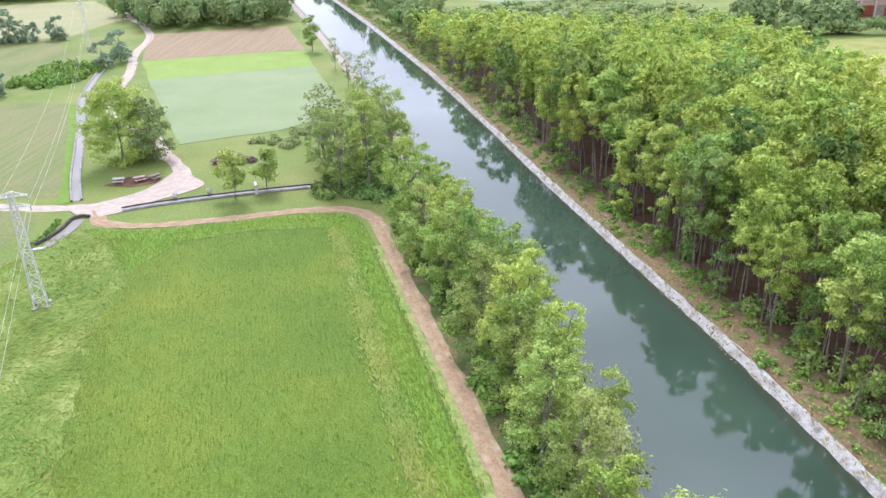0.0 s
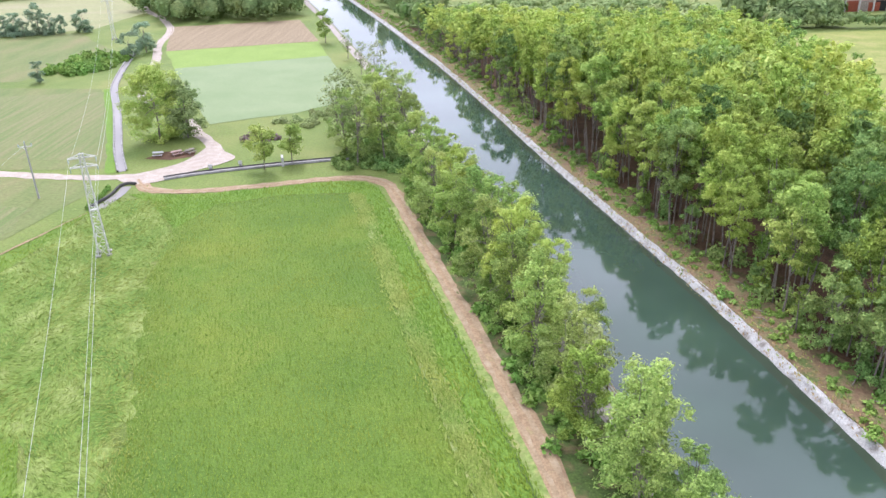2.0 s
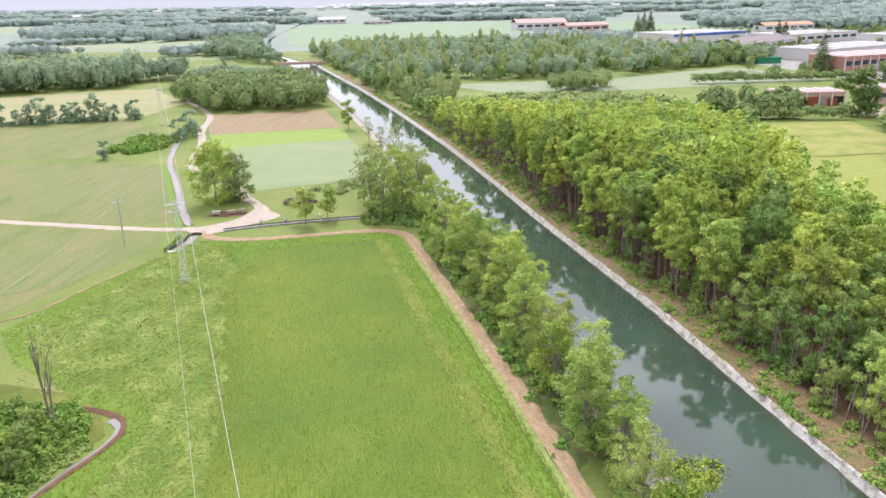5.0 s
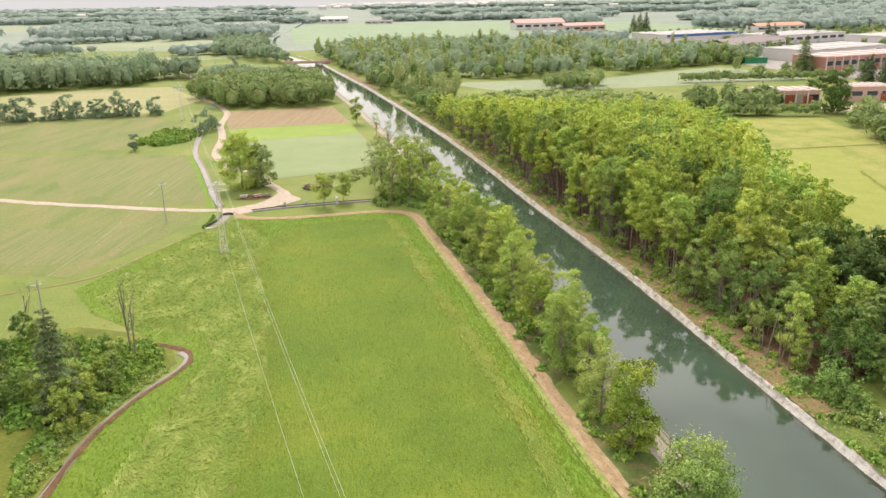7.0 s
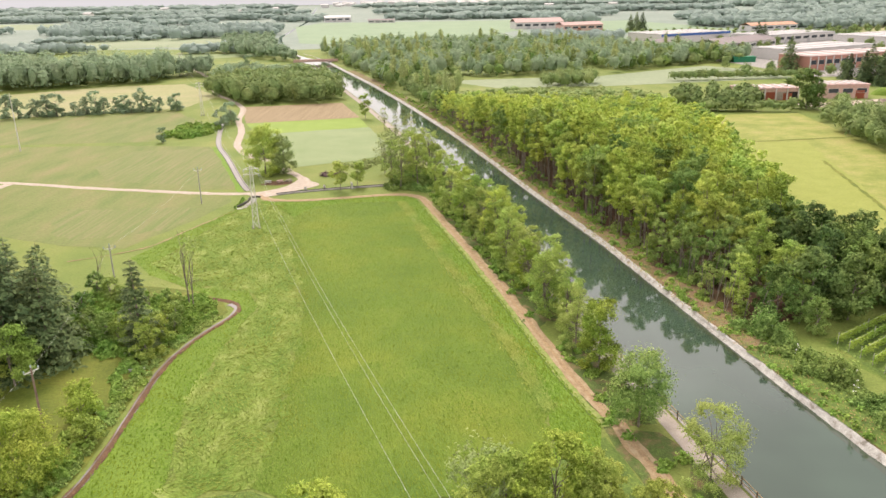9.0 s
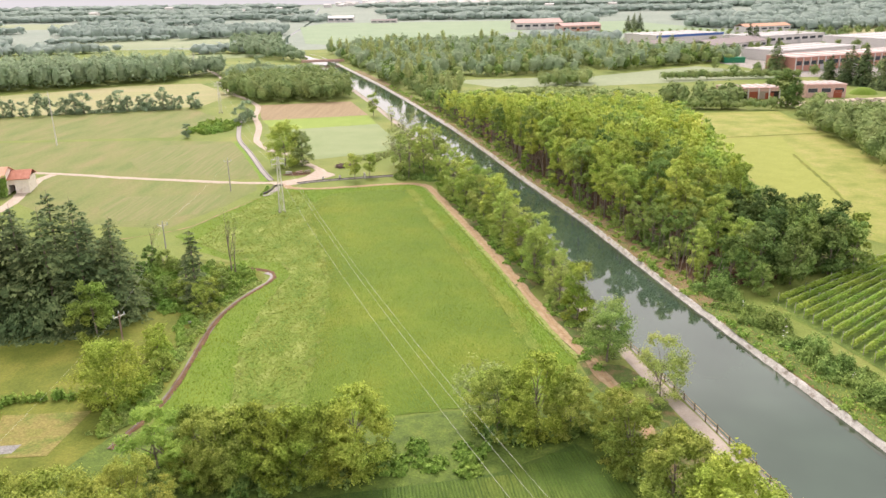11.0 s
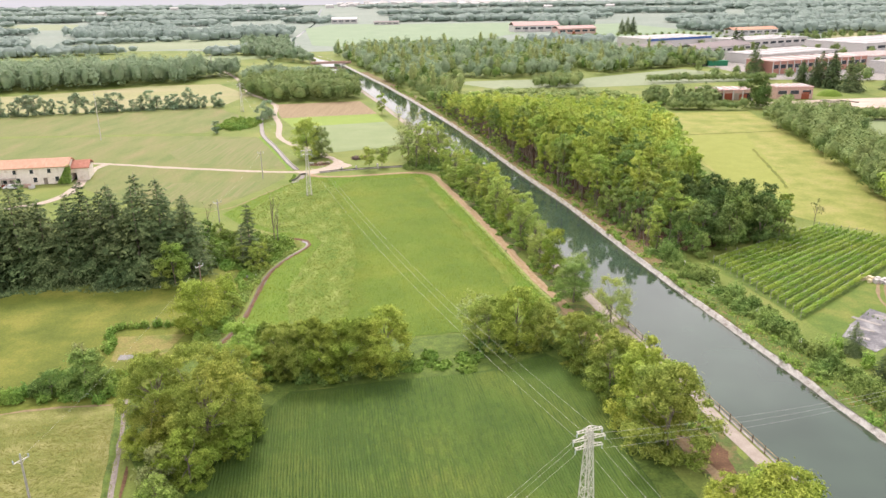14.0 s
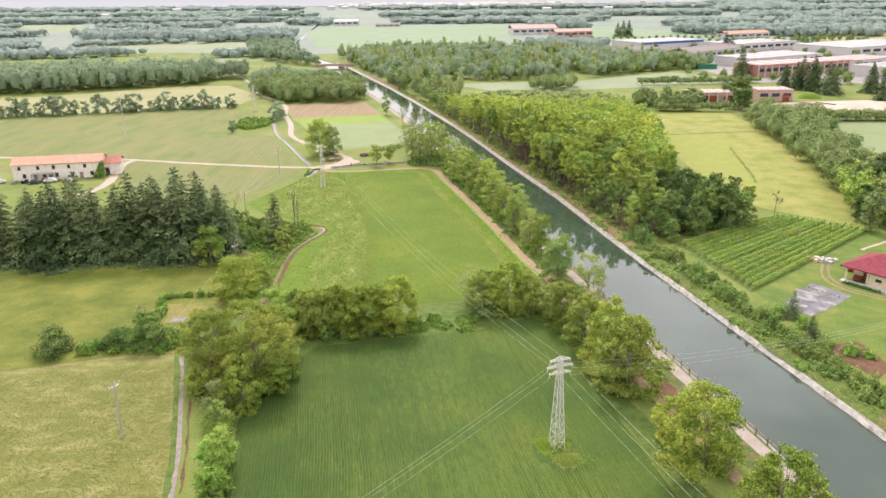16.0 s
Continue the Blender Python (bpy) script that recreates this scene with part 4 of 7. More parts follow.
ribbon("flume_wall", FLUME, [(-0.75, 0.02), (-0.75, 0.28), (-0.6, 0.28), (-0.6, 0.02)], M_DARKWALL, "dark mossy concrete wall of the flume", "channel wall", shake=0.0)
ribbon("flume_wall", FLUME, [(0.6, 0.02), (0.6, 0.32), (0.85, 0.32), (0.85, 0.02)], M_GREYCON, "pale concrete wall of the flume", "channel wall", shake=0.0)
ribbon("culvert_channel", [(-53.0, 97.4), (-52.8, 94.5), (-53.1, 91.5), (-53.6, 88.2)], [(-0.75, 0.08), (0.75, 0.08)], M_STREAM, "grey water below the culvert mouth", "channel", shake=0.05)
ribbon("culvert_wall", [(-51.8, 98.2), (-53.2, 98.6), (-54.2, 97.2), (-54.0, 94.5), (-54.3, 91.5), (-55.2, 88.4)], [(-0.15, 0.02), (-0.15, 0.45), (0.1, 0.45), (0.1, 0.02)], M_DARKWALL, "dark curved culvert wall", "channel wall", shake=0.0)
bush_mass("culvert_weeds", [(-55.3 + float(rng.uniform(-0.8, 0.3)), 88 + 10 * q, 0.5, 0.5) for q in np.linspace(0, 0.9, 10)], L_BRAMBLE, "green weeds along the culvert wall", np.random.default_rng(77), leaf=0.22)

# ---- trees of the wood ----
WOODLABEL = "slender woodland tree with bare trunk and full green crown"
near_templates = [tree("tree", 110 + k, 12.8 + 0.8 * (k % 3), 2.95 + 0.35 * (k % 2), (4.6, 3.6, 4.6, 2.2, 4.0)[k], 4700, 0.2, (L_WOOD, L_WOOD_Y, L_WOOD_Y, L_WOOD, L_WOOD_D, L_WOOD_Y)[k], WOODLABEL, group="trees of the canal wood", blobs=44, rad=0.12, limbs=8, blob_r=(0.15, 0.27)) for k in range(5)]
wood_templates = [tree("tree", 100 + k, 12.8 + 0.8 * (k % 3), 3.05 + 0.35 * (k % 2), 3.1, 1500, 0.34, (L_WOOD, L_WOOD_Y, L_WOOD_Y, L_WOOD, L_WOOD_D, L_WOOD_Y)[k], WOODLABEL, group="trees of the canal wood", blobs=28, rad=0.12, limbs=6, blob_r=(0.18, 0.32)) for k in range(6)]
EDGE = [(float(canal(y)) + 5.9, y) for y in (44, 60, 110, 144, 190, 238)]
WOOD = EDGE + [(68, 240), (83, 222), (80, 160), (73, 110), (66, 72), (64, 54), (60, 46)]
P = spaced(WOOD, 4.7, np.random.default_rng(3))


def stand_height(x, y):
    """How tall the wood stands at a place: highest in its middle, low towards its far end and the hay meadow."""
    return float(np.interp(y, (40, 70, 115, 150, 200, 236), (1.1, 1.16, 1.3, 1.15, 0.85, 0.62)) * np.interp(x - canal(y), (0, 28, 44), (1.0, 1.0, 0.82)))


score = (P[:, 0] - canal(P[:, 1])) + 0.28 * P[:, 1]
order = np.argsort(score)
r = np.random.default_rng(5)
for i, k in enumerate(order[:130]):
    x, y = P[k]
    s = float(r.uniform(0.76, 1.16))
    h = s * stand_height(x, y)
    s *= stand_height(x, y) ** 0.4
    if i < 48:
        t, first = near_templates[i % 5], i < 5
    else:
        t, first = wood_templates[i % 6], i < 54
    put(t, x, y, float(r.uniform(0, 360)), s, h) if first else again(t, x, y, float(r.uniform(0, 360)), s, h)
far_cr = [crown(np.random.default_rng(300 + k), 12.9 + 0.6 * (k % 3), 3.1, 4.5, 26, 430, 0.48, 0.5, (0.19, 0.33)) for k in range(6)]
Vs, Fs, o, to = [], [], 0, 0
trunk_v, trunk_f = tube([(0, 0, 0), (0.1, 0, 4), (0, 0.1, 8)], [0.14, 0.11, 0.06], 5)
tv, tf, kinds = [], [], []
for k in order[130:]:
    c = far_cr[int(r.integers(6))]
    a, s = r.uniform(0, 6.28), r.uniform(0.74, 1.16)
    hs = stand_height(*P[k])
    kinds += [int(r.choice(3, p=(0.42, 0.44, 0.14)))] * len(c[1])
    m = np.array([(math.cos(a), -math.sin(a), 0), (math.sin(a), math.cos(a), 0), (0, 0, 1)]) * s * np.array([[hs ** 0.4], [hs ** 0.4], [hs]])
    Vs.append(c[0] @ m.T + (*P[k], 0))
    Fs.append(c[1] + o)
    o += len(c[0])
    tv.append(trunk_v * s * (1, 1, hs) + (*P[k], 0))
    tf += [[i + to for i in f] for f in trunk_f]
    to += len(trunk_v)
wood = tagged(part("woodland", (np.concatenate(Vs), np.concatenate(Fs)), L_WOOD), "dense canopy of the green canal wood", "woodland", kind="stuff")
for m in (L_WOOD_Y, L_WOOD_D):
    wood.data.materials.append(m)
wood.data.polygons.foreach_set("material_index", np.array(kinds, dtype=np.int32))
# thin stems that crowd the edge of the wood
for y in np.arange(20, 235, 0.9):
    x = float(canal(y)) + r.uniform(5.8, 11)
    h = r.uniform(4, 7.5)
    dx, dy = r.normal(size=2) * 0.5
    v, f = tube([(x, y, 0), (x + dx * 0.4, y + dy * 0.3, h * 0.5), (x + dx, y + dy, h)], [0.09, 0.07, 0.04], 4)
    tv.append(v)
    tf += [[i + to for i in q] for q in f]
    to += len(v)
tagged(part("woodland_trunks", (np.concatenate(tv), tf), M_BARK), "slender trunks inside the canal wood", "tree trunks", kind="stuff")

edge_templates = [tree("tree", 155 + k, 6.2, 1.9, 0.2, 1500, 0.2, (L_WOOD, L_WOOD_Y, L_WOOD_D)[k], "small leafy tree at the edge of the canal wood", group="small trees at the wood's edge", blobs=20, rad=0.08, wide=0.36, blob_r=(0.18, 0.3)) for k in range(3)]
for i, y in enumerate(np.arange(50, 232, 11)):
    y = float(y + r.uniform(-2.5, 2.5))
    x, s = float(canal(y)) + float(r.uniform(5.2, 7.6)), float(r.uniform(0.6, 1.25))
    put(edge_templates[i], x, y, 40 * i, s) if i < 3 else again(edge_templates[i % 3], x, y, 71 * i, s)

# darker, broader trees at the near end of the wood
dark_templates = [tree("tree", 140 + k, 11.5, 4.4, 0.2, 1900, 0.4, (L_DARK, L_DARK, L_WOOD_D)[k], "dark green broad tree at the end of the wood", group="dark trees at the end of the wood", blobs=26, rad=0.18, wide=0.35, blob_r=(0.22, 0.36)) for k in range(3)]
spots = [(55, 23), (60, 21), (64, 27), (69, 26), (73, 33), (56, 33), (64, 36), (70, 39), (53, 16), (58, 41), (59, 28), (65, 32), (70, 34), (63, 43), (49, 21), (66, 46), (57.5, 47), (74, 27), (67, 40), (71, 46)]
for i, (x, y) in enumerate(spots):
    s = float(r.uniform(0.72, 1.02)) * (0.6 if (x, y) == (53, 16) else 1.08)
    put(dark_templates[i], x, y, 40 * i, s) if i < 3 else again(dark_templates[i % 3], x, y, 53 * i, s)
end_templates = [tree("tree", 145 + k, 11.0, 3.3, 0.1, 3600, 0.22, (L_WOOD, L_WOOD_D, L_WOOD_D)[k], "green tree leafy to the ground at the end of the wood", group="leafy trees at the end of the wood", blobs=40, rad=0.13, wide=0.34, blob_r=(0.16, 0.28)) for k in range(3)]
for i, (x, y, s) in enumerate([(45, 27, 0.85), (42, 44, 1.05), (43, 36, 0.95), (50, 33, 1.1), (47, 39, 1.1), (45.5, 31, 0.85), (52, 40, 1.15), (48, 24, 0.8), (39.5, 41, 0.9), (53, 28, 1.0), (37.5, 47, 0.95), (54, 46, 1.2), (48.5, 45, 1.15), (52, 19.5, 0.6), (41, 31, 0.55), (44, 22.5, 0.5), (61, 47, 1.15)]):
    put(end_templates[i], x, y, 40 * i, s) if i < 3 else again(end_templates[i % 3], x, y, 71 * i, s)
put(tree("tree", 150, 10.5, 2.9, 0.2, 2600, 0.28, L_WOOD, "slim upright green tree beside the hay meadow", blobs=26, wide=0.3, blob_r=(0.18, 0.3)), 77.5, 33)
put(tree("tree", 151, 8.5, 2.0, 2.5, 90, 0.3, L_TWIG, "nearly bare young tree in the hay meadow", blobs=10, limbs=9, rad=0.1), 86, 36)

# ---- trees between track and canal ----
BANKLABEL = "leafy green tree on the verge between track and canal"
bank_templates = [tree("tree", 200 + k, 12.0, 3.9, 0.2, 5400, 0.185, (L_BANK, L_BANK, L_AIRY, L_WOOD_Y, L_BANK)[k], BANKLABEL, group="trees along the towpath", blobs=56, rad=0.15, limbs=20, wide=0.34, blob_r=(0.14, 0.27)) for k in range(5)]
bank_spots = [(-4.8, 93, 1.12), (-3.0, 88, 1.02), (-2.4, 82, 0.9), (0.6, 79, 1.0), (0.2, 74, 0.92), (3.4, 70, 1.05), (5.2, 66, 1.05), (4.4, 61, 0.98), (7.4, 57.5, 1.08), (6.4, 53, 0.95), (9.1, 48.5, 0.95), (8.2, 44, 1.0), (11.0, 40, 0.85), (11.5, 33.5, 0.85), (14.2, 27.5, 1.05), (13.4, 22.5, 0.9), (16.2, 18, 0.85), (16.6, 11.5, 0.82), (-1.0, 91, 0.85), (1.6, 84.5, 0.85), (4.2, 76, 0.8), (7.6, 70.5, 0.85), (8.6, 63.5, 0.9), (10.6, 53.5, 0.85), (13.2, 46, 0.7), (15.6, 31.5, 0.72), (17.2, 23, 0.7)]
for i, (x, y, s) in enumerate(bank_spots):
    put(bank_templates[i], x, y, 70 * i, s) if i < 5 else again(bank_templates[i % 5], x, y, 67 * i, s)
put(tree("tree", 220, 8.8, 2.8, 1.0, 420, 0.28, L_TWIG, "half-bare twiggy tree by the towpath", blobs=14, limbs=12, rad=0.14), 12.6, 36.8)
put(tree("tree", 221, 11.4, 3.8, -0.2, 6000, 0.2, L_OLIVE, "olive green ivy-clad tree by the towpath", blobs=22, wide=0.5, blob_r=(0.24, 0.38)), 18.8, 4.6)
put(tree("tree", 222, 10.4, 3.9, -0.3, 7500, 0.19, L_WOOD_D, "round dark green drooping tree beside the towpath", blobs=22, wide=0.55), 21.3, -9.8)
put(tree("tree", 223, 9.8, 4.2, -0.2, 4200, 0.17, L_AIRY, "airy pale green twiggy tree leaning over the towpath fence", blobs=34, limbs=16, rad=0.12, wide=0.45, blob_r=(0.2, 0.32)), 26.4, -21.0)
corner = [tree("tree", 230 + k, 14.6, 3.7, 1.4, 2600, 0.22, (L_AIRY, L_BANK, L_AIRY)[k], "tall green tree at the bend of the track", group="trees at the track bend", blobs=34, rad=0.18, limbs=14, wide=0.38, blob_r=(0.16, 0.3)) for k in range(3)]
for i, (x, y, s) in enumerate([(-16.5, 106, 0.95), (-12, 108, 1.05), (-9, 113, 1.1), (-19, 111, 0.85), (-14, 116, 1.0), (-10, 121, 0.95), (-15, 126, 0.9), (-7.0, 103.5, 0.9)]):
    put(corner[i], x, y, 50 * i, s) if i < 3 else again(corner[i % 3], x, y, 61 * i, s)
twig = tree("tree", 240, 10.5, 2.8, 2.0, 420, 0.28, L_TWIG, "sparse half-bare tree on the canal verge", group="sparse verge trees", blobs=14, limbs=13, rad=0.12)
for i, (x, y, s) in enumerate([(-18.5, 160, 1.1), (-20, 118, 1.35), (-17, 113, 1.3), (-22.5, 124, 1.15), (-14, 146, 0.9), (-24, 176, 0.8), (-12, 132, 0.9), (-30, 196, 0.8)]):
    put(twig, x, y, 20, s) if i == 0 else again(twig, x, y, 90 * i, s)
put(tree("tree", 241, 11, 2.6, 1.0, 900, 0.38, L_BANK, "green tree at the corner of the tilled field", blobs=16, wide=0.5), -40.5, 222)
sap = tree("tree", 242, 5.6, 1.7, 0.9, 800, 0.26, L_BANK, "small green tree beside the concrete flume", group="small trees by the flume", blobs=12, rad=0.08)
put(sap, -32.3, 104.8, 0, 1.5)
again(sap, -28.2, 108.4, 90, 1.3)
put(tree("tree", 243, 14.6, 6.6, -1.5, 11000, 0.26, L_WOOD, "big dense rounded green tree by the track junction", blobs=80, rad=0.24, wide=0.45, blob_r=(0.18, 0.28)), -56.6, 123)
put(tree("tree", 244, 12.5, 4.8, -0.5, 4200, 0.3, L_BELT, "green tree beside the big tree at the junction", blobs=24, wide=0.4, blob_r=(0.22, 0.34)), -51.5, 124)

# ---- hedgerow trees near the south field ----
hedge = [tree("tree", 260 + k, 10.4, 5.2, -0.5, 10500, 0.2, (L_OLIVE, L_HEDGE, L_OLIVE, L_HEDGE)[k], "broad green hedgerow tree in full leaf", group="hedgerow trees", blobs=64, rad=0.14, limbs=12, wide=0.34, blob_r=(0.13, 0.24)) for k in range(4)]
for i, (x, y, s, kind) in enumerate([(-19.5, -39.8, 0.98, 0), (-31.5, -35.5, 0.72, 1), (-12.2, -36.8, 1.04, 2), (26.8, -60.5, 1.32, 3), (-25.8, -39.5, 0.92, 1), (9.2, -29.0, 1.06, 2), (4.6, -29.5, 0.9, 1), (13.6, -28.5, 0.82, 1), (19.2, -37, 0.92, 3), (22.2, -44.5, 1.0, 1), (25.2, -52, 1.2, 0), (18.5, -30.5, 0.7, 3), (32.6, -82.5, 1.3, 2), (30.5, -75, 0.72, 0), (37.5, -95, 1.15, 2), (36, -108, 1.0, 1), (-22.8, -39.6, 0.95, 2), (-15.6, -38.2, 0.94, 0), (-28.6, -38.5, 0.86, 1)]):
    put(hedge[kind], x, y, 30 * i, s) if i < 4 else again(hedge[kind], x, y, 77 * i, s)
fresh = tree("tree", 285, 8.6, 4.2, -0.6, 7000, 0.2, L_BRIGHT, "fresh green hedgerow tree beside the ditch end", group="fresh green hedge trees", blobs=44, limbs=10, wide=0.36, blob_r=(0.15, 0.26))
put(fresh, -35.6, -36.8)
again(fresh, -31.0, -40.2, 100, 0.72)
put(tree("tree", 264, 8.6, 3.6, 1.0, 700, 0.28, L_TWIG, "pale half-bare tree in the hedgerow", blobs=18, limbs=12), 2.4, -26.5)
big = tree("tree", 265, 15.2, 8.0, -0.5, 23000, 0.19, L_LIGHT, "large spreading light green tree beside the field corner", blobs=110, rad=0.2, limbs=26, wide=0.4, blob_r=(0.1, 0.19))
put(big, -33.5, -60.0)
again(big, -41.5, -56.5, 130, 0.84, label="broad green tree behind the field corner")
again(big, -33.0, -49.5, 210, 0.66, label="green tree between the field corner and the hedge")
put(tree("tree", 276, 5.2, 2.8, -0.3, 1300, 0.24, L_TWIG, "brownish twiggy bush below the big tree", blobs=22, limbs=10, wide=0.4), -37.2, -67.5)
put(tree("tree", 278, 8.0, 3.8, -1.2, 4200, 0.2, L_OLIVE, "light green tree below the big tree", blobs=36, limbs=10, wide=0.4, blob_r=(0.15, 0.26)), -33.5, -67.5)
put(tree("shrub", 279, 4.2, 2.6, -0.3, 1500, 0.24, L_BANK, "leafy green bush below the big tree", "shrub", blobs=20, wide=0.4), -35.5, -72.5)
foot = tree("shrub", 284, 5.0, 3.2, -0.4, 2200, 0.24, L_OLIVE, "green bush filling the foot of the big tree", "shrub", group="bushes round the big tree", blobs=26, wide=0.4, blob_r=(0.18, 0.3))
for i, (x, y, s) in enumerate([(-30.5, -61.5, 1.0), (-34.5, -63.8, 0.9), (-29.5, -56.5, 0.9), (-38.5, -62.5, 0.9), (-42.5, -61, 0.8), (-35.2, -65.6, 0.85), (-33.2, -66, 0.7)]):
    put(foot, x, y, 0, s) if i == 0 else again(foot, x, y, 67 * i, s)
put(tree("shrub", 266, 6.0, 2.9, 0.0, 2400, 0.3, L_BRIGHT, "bright green leafy shrub at the field edge", "shrub", blobs=18, wide=0.4), -32.8, -82.0)
put(tree("shrub", 267, 5.0, 2.6, 0.0, 1900, 0.3, L_BRIGHT, "bright green low shrub at the field edge", "shrub", blobs=16, wide=0.4), -31.4, -89.5)
put(tree("tree", 268, 9.6, 4.7, -0.8, 9000, 0.2, L_OLIVE, "rounded olive yellow tree beside the ditch", blobs=64, rad=0.14, wide=0.45, blob_r=(0.2, 0.32)), -47.2, -22)
thicket = tree("shrub", 269, 6.4, 5.0, -0.5, 5200, 0.25, L_WOOD_D, "dense green shrub thicket on the meadow boundary", "shrub", group="boundary thicket", blobs=30, wide=0.3, blob_r=(0.18, 0.3))
put(thicket, -57.8, -43.8)
again(thicket, -62.5, -45.5, 90, 0.6)
put(tree("tree", 277, 9.5, 1.4, 3.0, 80, 0.25, L_TWIG, "bare sapling rising out of the thicket", blobs=9, limbs=9, rad=0.09), -58.5, -42.5)
put(tree("shrub", 270, 4.2, 4.0, -0.4, 2600, 0.24, L_DARK, "round dark olive bush in the meadow", "shrub", blobs=20, wide=0.35), -73.3, -47.5)
ivy = tree("tree", 271, 6.4, 2.5, -0.3, 2600, 0.22, L_WOOD, "leafy green ivy-clad tree beside the ditch", group="ivy-clad trees", blobs=34, wide=0.35, blob_r=(0.18, 0.3))
put(ivy, -45.4, 8.6, 0, 1.0)
again(ivy, -48.8, 11.5, 120, 0.85)
again(ivy, -44.6, 13.2, 200, 0.8)
again(ivy, -51.5, 13.5, 300, 0.7)
again(ivy, -46.4, 19.5, 40, 0.72)
put(tree("tree", 272, 9.4, 4.3, -0.3, 5200, 0.24, L_WOOD, "bushy green tree below the conifers", blobs=26, wide=0.35, blob_r=(0.2, 0.32)), -59.8, -0.2)
put(tree("tree", 275, 5.4, 2.4, 0.0, 2200, 0.2, L_OLIVE, "young olive green tree beside the ditch", blobs=24, wide=0.4), -46.8, -8.2)
put(tree("shrub", 283, 3.8, 1.9, -0.2, 1300, 0.2, L_WOOD, "leafy green bush beside the ditch", "shrub", blobs=16, wide=0.4), -44.0, -13.2)
bare = tree("tree", 273, 11, 2.9, 2.2, 70, 0.2, L_TWIG, "leaning dead tree with bare twigs by the ditch", group="dead trees by the ditch", blobs=8, limbs=6, rad=0.13)
put(bare, -45.6, 27.4, 0, 1.3)
again(bare, -44.6, 26.4, 150, 1.0)
again(bare, -64.3, 35.2, 60, 0.8)
again(bare, -49.5, 21, 240, 0.6)
scrub_tree = tree("shrub", 281, 5.2, 3.0, -0.3, 1500, 0.27, L_WOOD_D, "tangled green shrub in the scrub beside the ditch", "shrub", group="ditch shrubs", blobs=22, wide=0.38, blob_r=(0.18, 0.32))
for i, (x, y, sc) in enumerate([(-52, 22, 0.8), (-57, 28, 0.6), (-47.5, 26, 0.55), (-62, 24, 0.8), (-46, 22.5, 0.6), (-54, 15, 0.85), (-58, 18, 0.75), (-64, 33, 0.8), (-49, 17, 0.9), (-44.5, 17.5, 0.6), (-60, 30, 0.85), (-54, 26, 0.7), (-66, 22, 0.9), (-50, 29, 0.5)]):
    put(scrub_tree, x, y, 0, sc) if i == 0 else again(scrub_tree, x, y, 55 * i, sc)

# ---- conifers ----
def conifer(name, seed, H, R, n, label, group, taper=0.8, leaf=0.4):
    """A straight trunk with tiers of drooping boughs of uneven length."""
    r2 = np.random.default_rng(seed)
    ob = thing(name, label, "conifer", group)
    part("trunk", tube([(0, 0, -0.2), (0.05, 0, H * 0.5), (0, 0, H)], [0.26, 0.16, 0.02], 6), M_BARK, ob)
    Cs, Ns = [], []
    z = 0.3
    while z < H * 0.99:
        reach = R * (1 - z / H) ** taper + 0.12
        m = max(5, int(4 + reach * 1.9))
        for a in np.arange(m) * 2 * math.pi / m + r2.uniform(0, 6) + r2.normal(size=m) * 0.15:
            L = reach * r2.uniform(0.5, 1.25)
            k = max(4, int(L * n))
            q = np.sqrt(r2.uniform(0.02, 1, k))
            d = q * L
            side = r2.normal(size=k) * (0.16 + 0.13 * d)
            droop = 0.14 * d - 0.07 * d ** 2 - 0.25 * np.abs(side) + r2.normal(size=k) * 0.07
            Cs.append(np.column_stack([np.cos(a) * d - np.sin(a) * side, np.sin(a) * d + np.cos(a) * side, z + r2.uniform(-0.2, 0.2) + droop]))
            tilt = 0.25 + 0.12 * d
            Ns.append(np.column_stack([np.cos(a) * tilt + r2.normal(size=k) * 0.25, np.sin(a) * tilt + r2.normal(size=k) * 0.25, np.ones(k)]))
        z += 0.75 + 0.75 * (1 - z / H)
    C = np.concatenate(Cs)
    C[:, 2] = np.maximum(C[:, 2], 0.1)
    part("crown", sprays(C, unit(np.concatenate(Ns)), leaf, r2, aspect=2.4), L_CONIFER, ob)
    return ob


con = [conifer("conifer", 400 + k, 15.5 + 1.3 * k, 6.8, 9, "tall dark green conifer in a dense row", "conifer row by the farm", leaf=0.3) for k in range(3)]
spots = [(-104, 1, 1.0), (-98, -1, 1.05), (-93, 2, 1.1), (-88, 3, 1.1), (-83, 3, 0.95), (-78, 4, 0.9), (-73, 4, 1.2), (-68.5, 4, 1.16), (-64, 6, 1.14), (-59.5, 8.5, 1.0), (-101, 8, 1.05), (-95, 9, 1.1), (-86, 10, 1.05), (-79, 11, 1.0), (-71, 12, 1.12), (-66, 13, 1.05), (-110, 2, 1.0), (-115, 4, 1.05), (-108, 10, 1.0), (-62, 14, 0.9)]
spots += [(-120, 1, 1.0), (-125, 5, 1.1), (-131, 2, 1.0), (-75.5, 8, 1.05), (-90.5, 6, 1.0), (-98.5, 5, 1.0), (-81, 7, 1.1), (-105, 5.5, 0.95), (-136, 4, 1.0), (-141, 3, 1.05), (-146, 6, 1.0), (-138, 9, 1.0), (-128, 9, 0.95), (-120, 8, 1.0), (-152, 4, 1.0)]
for i, (x, y, s) in enumerate(spots):
    put(con[i], x, y, 40 * i, s * 1.06) if i < 3 else again(con[i % 3], x, y, 47 * i, s * 1.06)

put(conifer("conifer", 271, 14.6, 2.9, 22, "narrow ivy-grown conifer spire beside the ditch", "", taper=0.55, leaf=0.24), -46.7, 10.4)
